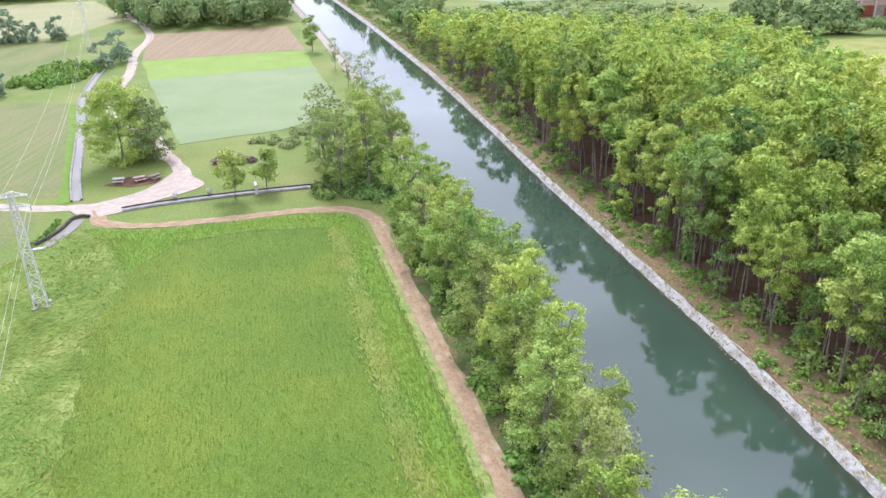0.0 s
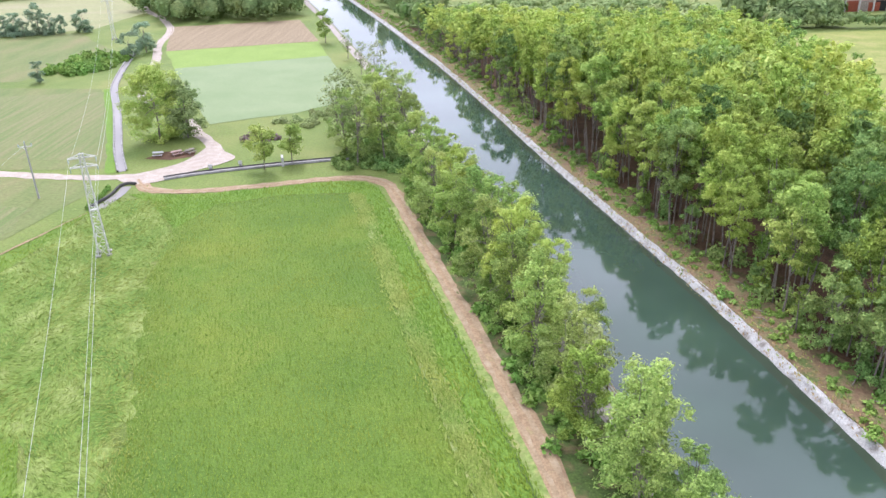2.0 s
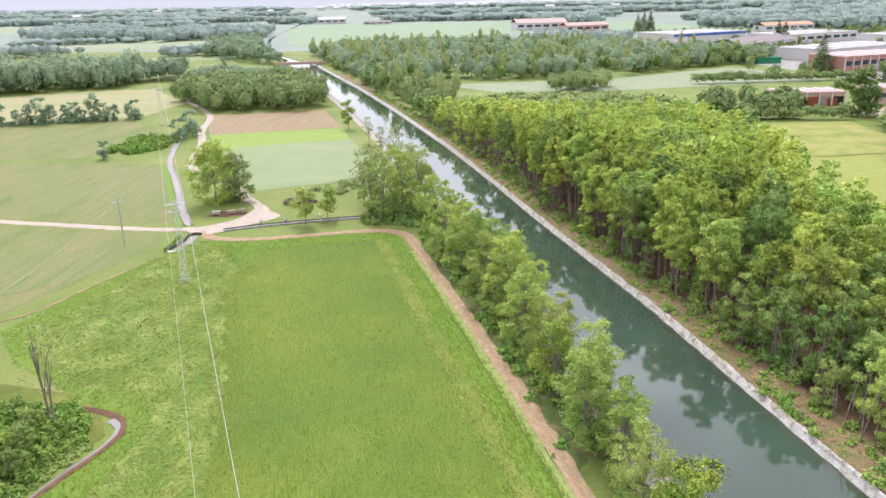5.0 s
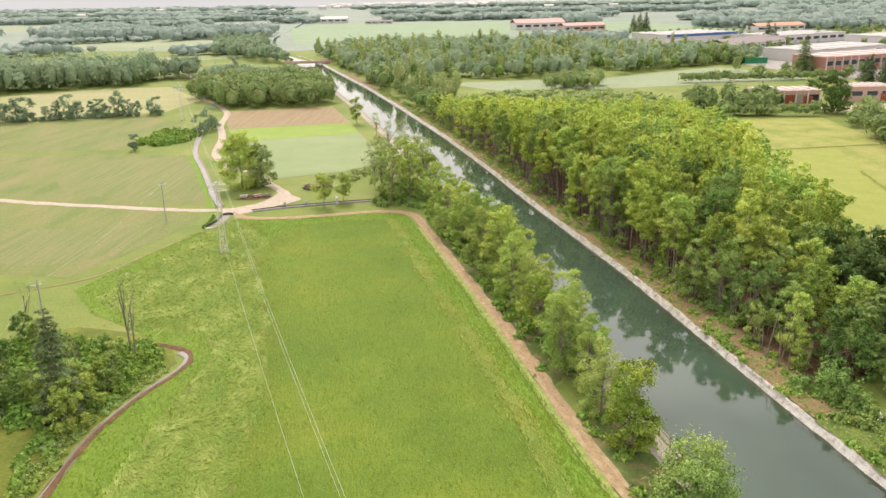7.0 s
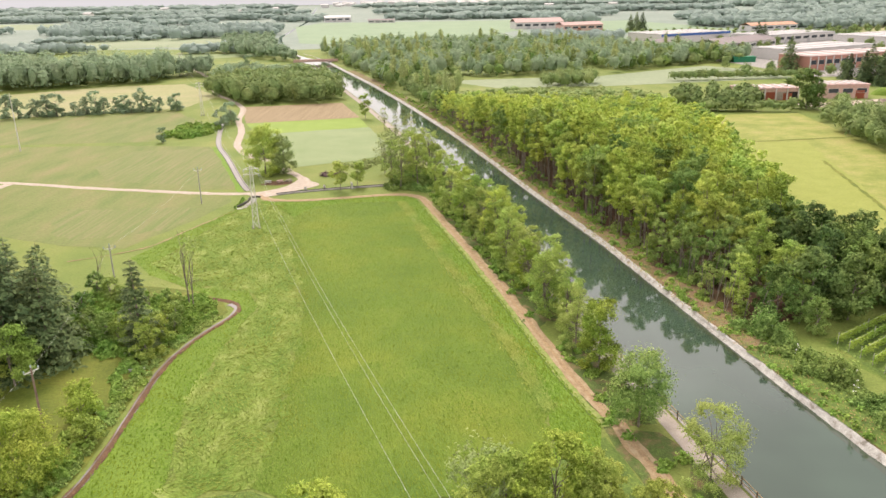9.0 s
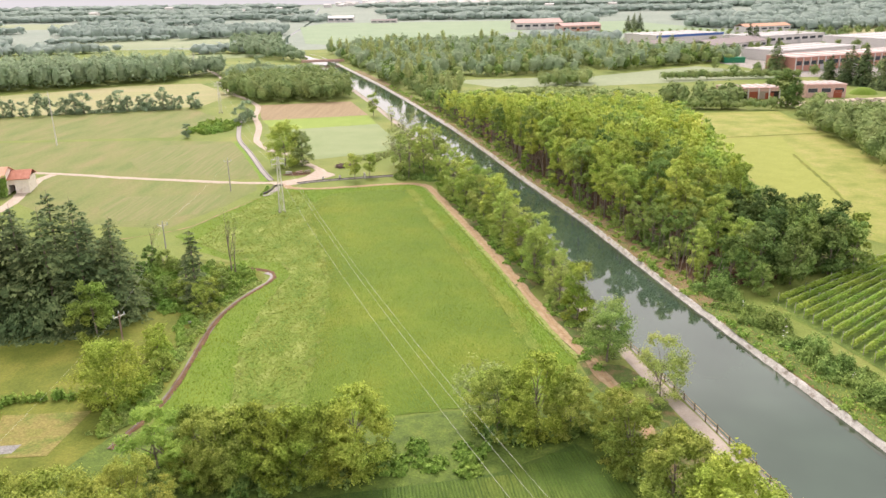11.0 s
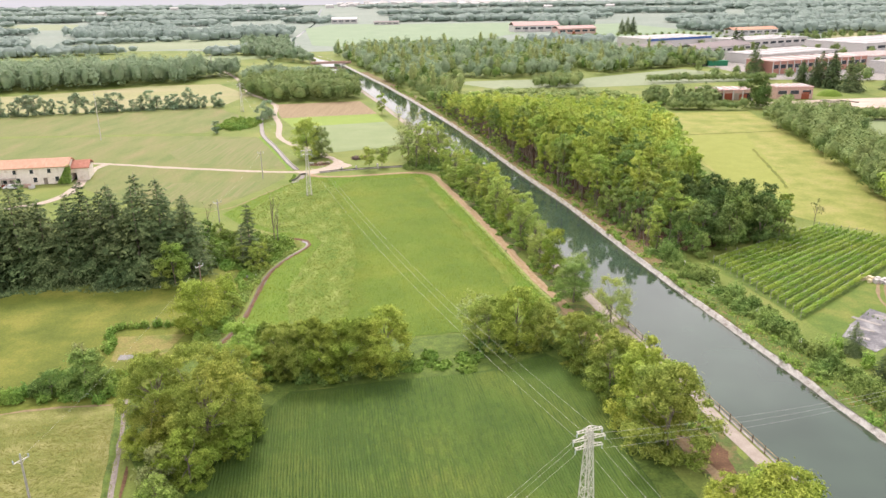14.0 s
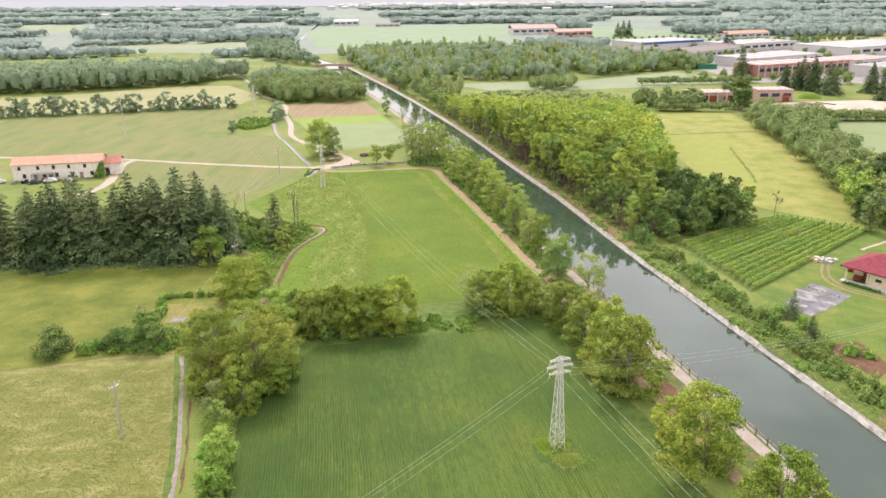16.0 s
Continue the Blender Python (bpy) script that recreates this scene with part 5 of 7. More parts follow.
put(conifer("conifer", 274, 8.5, 1.8, 9, "small dark conifer behind the ditch scrub", "", taper=0.75, leaf=0.3), -49.8, 14.6)

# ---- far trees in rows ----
small = [tree("tree", 420 + k, 9.5, 3.4, 0.2, 900, 0.45, L_HAZED_FAR, "small green tree in a field boundary row", group="trees of the far field boundary", blobs=14) for k in range(3)]
r = np.random.default_rng(11)
j = 0
for q in np.linspace(0, 1, 34):
    if 0.62 < q < 0.66 or 0.4 < q < 0.43:
        continue
    x, y = -250 + 122 * q, 218 + 34 * q
    s = float(r.uniform(0.6, 1.15))
    put(small[j], x, y + float(r.uniform(-2, 2)), 40 * j, s) if j < 3 else again(small[j % 3], x, y + float(r.uniform(-2, 2)), 71 * j, s)
    j += 1
for x, y, s in [(-106, 174.5, 0.6), (-94, 204, 0.8), (-92.5, 212, 0.95), (-95.5, 220, 0.85), (-137, 405, 1.3)]:
    again(small[1], x, y, x * 7, s, label="green bushy tree beside the farm channel")
belt = [tree("tree", 430 + k, 11, 4.2, 0.5, 900, 0.6, (L_BELT, L_DARK, L_WOOD)[k], "green tree in a broad belt beside the hay meadow", group="tree belt by the hay meadow", blobs=18) for k in range(3)]
BELT = [(106, 22), (110, 40), (122, 100), (127, 165), (134, 195), (166, 195), (150, 150), (140, 100), (124, 40), (118, 20)]
BP = spaced(BELT, 5.4, r)
BP = BP[np.argsort(BP[:, 0] * 0.3 + BP[:, 1])]
for i, (x, y) in enumerate(BP[:24]):
    s = float(r.uniform(0.7, 1.1))
    put(belt[i], x, y, 60 * i, s) if i < 3 else again(belt[i % 3], x, y, 83 * i, s)
far_wood("tree_belt", BP[24:], 10.5, 3.9, 380, 0.56, L_BELT, "dense green tree belt beside the hay meadow", r, low=0.05)
bigcon = conifer("conifer", 440, 20, 7.2, 3, "tall dark conifer between industrial buildings", "conifers by the sheds", leaf=0.62)
put(bigcon, 191, 380)
for x, y, s in [(196, 316, 0.75), (200, 309, 0.85), (205, 313, 1.0), (208, 304, 1.05), (212, 312, 0.9), (209, 286, 0.95), (215, 291, 0.8), (228, 262, 0.8), (236, 291, 0.9), (203, 335, 0.6), (241, 300, 0.8), (252, 280, 0.85), (236, 560, 1.0), (243, 565, 0.9), (186, 820, 0.9), (193, 822, 1.0), (200, 824, 1.0)]:
    again(bigcon, x, y, x * 13, s)
r = np.random.default_rng(19)
ET = [(r.uniform(150, 340), r.uniform(330, 660)) for _ in range(60)]
ET += [(r.uniform(126, 178), r.uniform(418, 462)) for _ in range(34)] + [(r.uniform(205, 225), r.uniform(470, 500)) for _ in range(8)]
ET += [(r.uniform(92, 126), r.uniform(240, 262)) for _ in range(26)] + [(100 + q * 2.4, 231 + r.uniform(-2, 2)) for q in range(8)] + [(128 + q * 2.2, 500 + r.uniform(-8, 8)) for q in range(20)] + [(r.uniform(300, 430), r.uniform(640, 740)) for _ in range(30)]
far_wood("estate_trees", np.array(ET), 8.5, 3.6, 160, 0.95, L_BELT, "green trees scattered among the industrial sheds", r, low=0.0)
put(tree("tree", 441, 16, 7.8, 0.5, 3200, 0.65, L_DARK, "large dark broadleaf tree before the low white house", blobs=26, rad=0.3, wide=0.4, blob_r=(0.24, 0.36)), 141, 233)

# ---- far woods ----
r = np.random.default_rng(21)
far_wood("north_wood", spaced([(-134, 318), (-128, 299), (-103, 264), (-60, 270), (-58, 282), (-66, 310), (-78, 345), (-110, 350)], 6.2, r), 11.6, 4.7, 230, 0.8, L_BELT, "rounded green wood beside the canal", r, low=0.0)
far_wood("west_wood", spaced([(-430, 264), (-292, 310), (-246, 327), (-200, 348), (-176, 364), (-190, 418), (-250, 412), (-330, 392), (-440, 350)], 6.4, r), 16.0, 5.2, 90, 1.3, L_HAZED_FAR, "dense rounded far wood behind the hay field", r, low=0.0)
far_wood("back_copse", spaced([(-150, 366), (-108, 360), (-92, 372), (-98, 396), (-150, 402)], 6.4, r), 8.5, 4.2, 120, 0.9, L_HAZED_FAR, "low trees behind the rounded canal wood", r, low=0.0)
far_wood("copse", spaced([(-178, 390), (-158, 384), (-166, 420), (-186, 424)], 6.0, r), 12, 4.2, 110, 1.0, L_HAZED_FAR, "small copse beside the farm road", r)
bush_mass("yard_hedge", [(108 + 24 * q + r.uniform(-0.5, 0.5), 238.5 + 3 * q + r.uniform(-0.6, 0.6), r.uniform(1.2, 1.8), r.uniform(1.8, 2.8)) for q in np.linspace(0, 1, 24)], L_DARK, "clipped dark green hedge before the low building", r, leaf=0.4, per=60, category="hedge")
bush_mass("boundary_hedge", [(-250 + 122 * q + r.uniform(-1, 1), 218 + 34 * q + r.uniform(-1.5, 1.5), r.uniform(1.2, 2.4), r.uniform(1.4, 3.6)) for q in np.linspace(0, 1, 62) if r.uniform() < 0.75], L_HAZED_FAR, "ragged green hedge along the far field boundary", r, leaf=0.5, per=60)
NE = spaced([(float(canal(430)) + 8, 430), (float(canal(336)) + 7, 336), (float(canal(232)) + 7, 232), (float(canal(232)) + 22, 232), (float(canal(248)) + 26, 246), (-14, 318), (-22, 372), (26, 368), (74, 372), (150, 424), (200, 440), (150, 520), (60, 600), (-60, 640), (-120, 560)], 6.6, r)
gap = np.sin(NE[:, 0] * 0.045 + 1) * np.sin(NE[:, 1] * 0.06) + 0.5 * np.sin(NE[:, 0] * 0.11) > 0.75
gap |= (np.abs(NE[:, 0] - 2) < 22) & (np.abs(NE[:, 1] - 405) < 14)
NE = NE[~gap]
pick = r.choice(4, len(NE), p=(0.42, 0.28, 0.2, 0.1))
lean_ = NE[:, 1] < 345
far_wood("canal_side_wood", NE[(pick == 0) & lean_], 9.5, 4.2, 130, 0.8, L_BELT, "green trees along the canal behind the wood", r, low=0.0)
far_wood("field_clump", spaced([(38, 312), (66, 310), (70, 338), (42, 338)], 6.0, r), 8.5, 4.0, 110, 0.8, L_BELT, "clump of green trees between the far fields", r, low=0.0)
far_wood("north_east_wood", NE[(pick == 0) & ~lean_], 12.5, 4.6, 80, 1.15, L_HAZED_FAR, "mixed green far wood beyond the canal", r, low=0.0)
far_wood("low_wood", NE[pick == 1], 8.0, 4.6, 80, 1.0, L_BELT, "low green trees and scrub of the far wood", r, low=0.0)
far_wood("dark_wood", NE[pick == 2], 11.0, 4.2, 80, 1.0, L_WOOD_D, "darker green trees of the far wood", r, low=0.0)
far_wood("twiggy_wood", NE[pick == 3], 15.5, 2.4, 90, 0.8, L_TWIG, "tall pale twiggy poplars in the far wood", r, low=0.25, rough=0.5)
far_wood("back_scrub", spaced([(-4, 240), (30, 238), (88, 226), (96, 250), (70, 296), (10, 296), (-8, 270)], 6.0, r), 3.6, 3.2, 60, 0.8, L_BELT, "low green scrub behind the canal wood", r, low=0.0)
far_wood("bank_wood", spaced([(-W + float(canal(470)) - 4, 470), (-W + float(canal(600)) - 6, 600), (-190, 700), (-240, 690), (-200, 560), (-150, 500)], 8, r), 12, 4.5, 50, 1.8, L_HAZED_FAR, "far trees along the canal bend", r)
BELTS = [([(-240, 570), (-150, 578), (-154, 596), (-246, 590)], 9.5), ([(-440, 782), (-345, 797), (-355, 890), (-420, 960), (-560, 930)], 14), ([(-320, 776), (-217, 832), (-240, 930), (-340, 930)], 14), ([(-560, 560), (-388, 572), (-310, 616), (-400, 604), (-560, 600)], 10), ([(-470, 690), (-560, 670), (-700, 680), (-700, 760), (-520, 770)], 11), ([(-800, 930), (-640, 900), (-610, 980), (-820, 1010)], 11), ([(-1500, 760), (-850, 700), (-830, 780), (-1500, 860)], 12)]
BELTS += [([(-1500, 1380), (-700, 1350), (-380, 1330), (-330, 1400), (-760, 1440), (-1500, 1480)], 13), ([(-330, 1240), (-240, 1180), (-230, 1260), (-300, 1330)], 12), ([(-130, 1215), (160, 1195), (260, 1290), (-120, 1300)], 12), ([(85, 985), (165, 960), (175, 1000), (95, 1025)], 17), ([(270, 880), (380, 790), (480, 780), (560, 900), (300, 960)], 13), ([(300, 1060), (620, 1010), (640, 1080), (320, 1140)], 13), ([(60, 640), (130, 620), (150, 680), (70, 690)], 11)]
BELTS += [([(-190, 1520), (500, 1460), (520, 1560), (-140, 1620)], 13), ([(480, 1260), (1500, 1160), (1600, 1300), (520, 1380)], 14), ([(560, 1640), (1900, 1540), (1900, 1760), (580, 1820)], 15), ([(-1900, 1800), (-520, 1700), (-480, 1800), (-1900, 1900)], 14), ([(-1900, 2200), (-520, 2100), (-480, 2250), (-1900, 2400)], 15), ([(-300, 2080), (900, 1960), (900, 2080), (-260, 2150)], 14), ([(700, 2300), (1800, 2000), (1900, 2200), (800, 2450)], 15)]
BELTS += [([(-620, 1130), (-420, 1160), (-400, 1200), (-600, 1180)], 11), ([(-1100, 1180), (-780, 1150), (-760, 1190), (-1100, 1230)], 12), ([(-460, 740), (-340, 775), (-345, 790), (-462, 758)], 7), ([(-700, 1620), (-360, 1600), (-340, 1660), (-700, 1690)], 13)]
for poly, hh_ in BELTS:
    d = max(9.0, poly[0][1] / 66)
    # upturned sprays in haze-pale leaf colour even out the shading, as haze would
    far_wood("horizon_wood", spaced(poly, d, r), hh_, d * 0.74, 14, d * 0.26, L_HAZED_HORIZON, "belt of woodland near the horizon, haze put into its colour", r, low=0.0, inner=0.95, rough=0.2, up=1.0)
far_wood("field_hedges", np.concatenate([np.column_stack([np.linspace(a, c, n), np.linspace(b, d, n)]) for a, b, c, d, n in [(112, 336, 190, 344, 34), (100, 228, 132, 226, 12), (134, 200, 162, 246, 14), (166, 195, 250, 192, 44), (168, 199, 252, 196, 40), (120, 755, 330, 775, 26), (210, 700, 420, 720, 24), (330, 1000, 600, 700, 30)]]), 5.5, 2.9, 90, 0.75, L_BELT, "green far field hedges", r)

# ---- pylons, poles and wires ----
def lattice(H, b, t, n):
    """Four legs, rings and crossed braces of a tapered lattice mast."""
    parts = []
    c = [(-1, -1), (1, -1), (1, 1), (-1, 1)]
    at = lambda k, z: np.array([c[k % 4][0] * (b + (t - b) * z / H) / 2, c[k % 4][1] * (b + (t - b) * z / H) / 2, z])
    legs = [bar(at(k, 0), at(k, H), 0.09) for k in range(4)]
    zs = [H * (1 - (1 - i / n) ** 1.15) for i in range(n + 1)]
    braces = []
    for i in range(n):
        for k in range(4):
            braces.append(bar(at(k, zs[i]), at(k + 1, zs[i + 1]), 0.05))
            if i % 2 == 0:
                braces.append(bar(at(k + 1, zs[i]), at(k, zs[i + 1]), 0.05))
            braces.append(bar(at(k, zs[i + 1]), at(k + 1, zs[i + 1]), 0.045))
    return legs, braces


def pylon(x, y, H, turn, arms, label, b=1.7):
    ob = thing("pylon", label, "pylon", "power line pylons", (x, y, 0), turn)
    legs, braces = lattice(H, b, 0.48, 11)
    for g_ in legs:
        part("leg", g_, M_GALV, ob)
    part("bracing", join(*braces), M_GALV, ob)
    for k in range(4):
        sx, sy = ((-1, -1), (1, -1), (1, 1), (-1, 1))[k]
        part("footing", box(sx * b / 2 - 0.3, sy * b / 2 - 0.3, -0.2, sx * b / 2 + 0.3, sy * b / 2 + 0.3, 0.25), M_GREYCON, ob, "concrete footing")
    for z, L in arms:
        a = part("crossarm", join(bar((-L, 0.2, z), (L, 0.2, z), 0.08), bar((-L, -0.2, z), (L, -0.2, z), 0.08), bar((-L, 0, z), (0, 0, z + 0.55), 0.07), bar((L, 0, z), (0, 0, z + 0.55), 0.07), *[bar((q, -0.2, z), (q + 0.3, 0.2, z), 0.06) for q in np.arange(-L, L - 0.2, 0.5)]), M_GALV, ob)
        for s in (-1, 1):
            part("insulator", tube([(s * L, 0, z - 0.02), (s * L, 0, z - 0.25), (s * L, 0, z - 0.3), (s * L, 0, z - 0.65)], [0.04, 0.08, 0.08, 0.05], 8), M_INSUL, a)
    return ob


LINE = math.degrees(math.atan2(60, 149))
pylon(13.8, -77.0, 14.2, LINE, [(13.95, 1.5), (13.0, 1.9), (12.0, 1.6)], "pale steel lattice pylon standing in the wheat field", b=1.65)
pylon(-46.0, 72.0, 13.9, LINE, [(13.4, 1.6), (12.2, 1.6)], "grey steel lattice pylon at the field headland", b=1.35)
pylon(-112.0, 236.0, 14.0, 22, [(13.4, 1.6), (12.2, 1.6)], "grey steel lattice pylon in the far grass field", b=1.2)
pylon(-180.0, 402.0, 14.0, 22, [(13.4, 1.6), (12.2, 1.6)], "grey steel lattice pylon in a woodland clearing", b=1.2)
slim = thing("steel_mast", "slim grey steel mast in the grass field", "mast", at=(-150, 162, 0))
part("shaft", tube([(0, 0, -0.3), (0, 0, 19.5)], [0.2, 0.1], 8), M_GALV, slim)
part("crossarm", bar((-0.9, 0, 18.6), (0.9, 0, 18.6), 0.1), M_GALV, slim)


def pole(x, y, H, turn, label, mast=M_CONPOLE):
    ob = thing("utility_pole", label, "utility pole", "utility poles", (x, y, 0), turn)
    part("mast", tube([(0, 0, -0.3), (0, 0, H)], [0.17, 0.1], 8), mast, ob)
    a = part("crossarm", join(bar((-0.95, 0, H - 0.5), (0.95, 0, H - 0.5), 0.1), bar((-0.5, 0, H - 0.5), (0, 0, H - 1.0), 0.05), bar((0.5, 0, H - 0.5), (0, 0, H - 1.0), 0.05)), M_GALV, ob)
    for q in (-0.9, 0.9):
        part("insulator", tube([(q, 0, H - 0.47), (q, 0, H - 0.3), (q, 0, H - 0.2), (q, 0, H - 0.05)], [0.04, 0.1, 0.1, 0.05], 8), M_INSUL, a)
    part("insulator", tube([(0, 0, H - 0.02), (0, 0, H + 0.12), (0, 0, H + 0.22), (0, 0, H + 0.38)], [0.04, 0.1, 0.1, 0.05], 8), M_INSUL, ob)
    return ob


pole(-65.2, 92.8, 9.0, 20, "concrete utility pole beside the sandy track")
pole(-49.3, -74.8, 8.8, 60, "pale concrete utility pole in the meadow")
pole(-50.5, -10.6, 8.4, 60, "reddish-brown weathered utility pole beside the ditch", M_POLEWOOD)
pole(-60.5, 33.0, 9.0, 30, "concrete utility pole at the headland")
pole(92.0, -44.0, 9.8, 20, "concrete utility pole beyond the garden")


def wire(a, b, sag, label="thin pale overhead power wire", thick=0.014):
    a, b = np.array(a, float), np.array(b, float)
    pts = [a + (b - a) * q - np.array([0, 0, 4 * sag * q * (1 - q)]) for q in np.linspace(0, 1, 21)]
    return tagged(part("power_wire", tube(pts, [thick] * 21, 4), M_WIRE), label, "power line", "overhead wires")


def arm(x, y, turn, off, z):
    return (x + off * math.cos(radians(turn)), y + off * math.sin(radians(turn)), z)


T1, T2, T3, T4, T0 = (13.8, -77.0), (-46, 72), (-112, 236), (-180, 402), (73.6, -226)
for off1, z1, off2, z2 in [(-1.5, 13.3, -1.6, 12.8), (1.5, 13.3, 1.6, 12.8), (1.6, 11.35, 1.6, 11.6)]:
    wire(arm(*T1, LINE, off1, z1), arm(*T2, LINE, off2, z2), 3.4)
    wire(arm(*T1, LINE, off1, z1), arm(*T0, LINE, off2, 13.5), 3.2)
    wire(arm(*T2, LINE, off2, z2), arm(*T3, 22, off2, z2), 3.6)
    wire(arm(*T3, 22, off2, z2), arm(*T4, 22, off2, z2), 3.8)
for z, o_ in ((13.3, 1.5), (12.35, 1.9), (11.35, 1.6)):
    wire(arm(*T1, LINE, o_, z), (92, -44, 9.6 + (z - 11.35) * 0.25), 2.4)
wire((-49.3, -74.8, 8.6), (-50.5, -10.6, 8.2), 1.2, thick=0.009)
wire((-50.5, -10.6, 8.2), (-60.5, 33, 8.8), 0.9, thick=0.009)
wire((-60.5, 33, 8.8), (-65.2, 92.8, 8.8), 1.2, thick=0.009)
for z, o_ in ((13.3, -1.5), (12.35, -1.9), (11.35, -1.6)):
    wire(arm(*T1, LINE, o_, z), (-60 + o_, -160, 8.6 + (z - 11.35) * 0.6), 2.0, thick=0.013)

# ---- towpath fence ----
fence = thing("fence", "brown wooden post-and-rail fence along the towpath", "fence")
post_me = mesh_of("post", *tube([(0, 0, -0.3), (0, 0, 1.12), (0, 0, 1.18)], [0.085, 0.08, 0.03], 7), M_POST)
rail_me = mesh_of("rail", *tube([(0, 0, 0), (0.5, 0, 0.01), (1, 0, 0)], [0.045, 0.05, 0.045], 6), M_FENCE)
fy = np.arange(62, -125, -2.6)
fp = [(float(canal(y)) - W - 0.98, float(y)) for y in fy]
for (x0, y0), (x1, y1) in zip(fp, fp[1:]):
    share("post", post_me, Matrix.LocRotScale((x0, y0, 0.04), Euler((0, 0, rng.uniform(0, 6))), (1, 1, float(rng.uniform(0.95, 1.05)))), fence)
    L = math.hypot(x1 - x0, y1 - y0)
    for z in (0.5, 0.98):
        share("rail", rail_me, Matrix.LocRotScale((x0, y0, z), Euler((0, 0, math.atan2(y1 - y0, x1 - x0))), (L, 1, 1)), fence)

# ---- vineyard ----
A0, A1, B0, B1 = np.array((54.6, 12.3)), np.array((61.6, -17.0)), np.array((87.6, 36.8)), np.array((105.4, 24.4))
# ground coloured dark for the shade that lies between the vine rows
patch("vineyard_grass", [(53.6, 12.6), (61.0, -18.6), (106.5, 23.6), (88, 38.2)], 0.06, M_HEDGE, "grass between the vine rows, row shade put into its dark green", "vineyard ground")
vpost = mesh_of("post", *tube([(0, 0, -0.2), (0, 0, 1.9)], [0.05, 0.045], 6), M_CONPOLE)
for k in range(14):
    q = k / 13
    a = A0 + (A1 - A0) * q
    b = B0 + (B1 - B0) * q
    r2 = np.random.default_rng(600 + k)
    row = thing("vine_row", "trellised row of bright green grapevines", "vine row", "vineyard rows")
    L = np.linalg.norm(b - a)
    n = int(L * 105)
    s = r2.uniform(0, 1, n)
    d = (b - a) / L
    nrm = np.array((-d[1], d[0]))
    thick = 0.15 + 0.05 * np.sin(s * L * 2.3 + k) * np.sin(s * L * 0.7)
    off = r2.normal(size=n) * thick
    C = np.column_stack([a + np.outer(s, b - a) + np.outer(off, nrm), 0.4 + r2.uniform(0, 1.0, n) + 0.1 * np.sin(s * L * 5.2) - 0.25 * np.abs(off)])
    part("vines", sprays(C, unit(r2.normal(size=(n, 3)) * 0.45 + (0, 0, 0.9)), 0.17, r2), L_VINE, row)
    for t in np.linspace(0, 1, max(2, int(L / 6))):
        p = a + (b - a) * t
        share("post", vpost, pose(p[0], p[1], 0, 0, 0, 20 * k), row)
    part("wire", join(*[bar((*a, z), (*b, z), 0.02) for z in (0.8, 1.4)]), M_WIRE, row)

# ---- low scrub ----
r = np.random.default_rng(31)
pts = []
for y in np.arange(-120, 330, 1.25):
    for _ in range(2):
        u = r.uniform(2.7, 7.0)
        if r.uniform() < (0.8 if y > 16 else 0.25):
            pts.append((float(canal(y)) + u, y + r.uniform(-0.6, 0.6), r.uniform(0.4, 1.1), r.uniform(0.3, 0.9)))
bush_mass("bank_shrubs", pts, L_BRAMBLE, "low green and brownish shrubs dotting the canal bank", r, leaf=0.26, per=75)
bush_mass("waterside_shrubs", [(float(canal(y)) + r.uniform(2.0, 3.0), y, r.uniform(0.5, 1.1), r.uniform(0.5, 1.7)) for y in np.arange(-62, 60, 1.1) if math.sin(y * 0.45) + math.sin(y * 0.19 + 2) + r.normal() * 0.6 > 0.35], L_BRAMBLE, "green shrubs leaning over the concrete lining", r, leaf=0.24, per=110)
bush_mass("bank_hedge", [(float(canal(y)) + 8.2 + r.normal() * 1.3, y, r.uniform(1.0, 2.2), r.uniform(1.2, 4.2) * (0.75 + 0.35 * math.sin(y * 0.5))) for y in np.arange(-75, 18, 0.65)], L_WOOD_D, "dense dark green hedge between canal bank and vineyard", r, leaf=0.2, per=430)
bush_mass("hedge_base", [(x + r.uniform(-1.5, 1.5), y + r.uniform(-1.5, 1.5), r.uniform(1.2, 2.2), r.uniform(1.2, 3.4)) for x, y in smooth_line([(-44, -52), (-36, -45), (-31, -38), (-25, -40), (-19, -40), (-10, -37)], 1.5)] + [(x + r.uniform(-1.2, 1.2), y + r.uniform(-1.2, 1.2), r.uniform(1.2, 2.0), r.uniform(1.2, 3.0)) for x, y in smooth_line([(3, -30), (9, -30), (14, -28.5), (18.5, -32), (20, -38), (22.5, -45), (25, -52), (26.5, -60)], 1.5)], L_WOOD_D, "leafy undergrowth filling the foot of the hedgerow", r, leaf=0.3, per=150)
bush_mass("brambles", [(-9 + r.uniform(0, 12), -35 + r.uniform(-3, 3), r.uniform(0.8, 1.6), r.uniform(0.5, 1.1)) for _ in range(26)], L_BRAMBLE, "low green brambles in the hedgerow gap", r)
bush_mass("ditch_brambles", [(x, y, r.uniform(1.0, 2.2), r.uniform(0.7, 1.9)) for x, y in spaced([(-43.4, 7), (-42, 16), (-40, 24), (-40.5, 28), (-47, 31), (-58, 33), (-66, 31), (-64, 14), (-52, 9)], 2.1, r)], L_BRAMBLE, "tangled green brambles and scrub beside the ditch", r, leaf=0.3, per=130)
bush_mass("ditch_shrubs", [(-43.0 - r.uniform(0, 4.5), y, r.uniform(0.5, 1.2), r.uniform(0.4, 1.2)) for y in np.arange(-30, 8, 0.7)], L_BRAMBLE, "green weeds along the ditch", r, leaf=0.26)
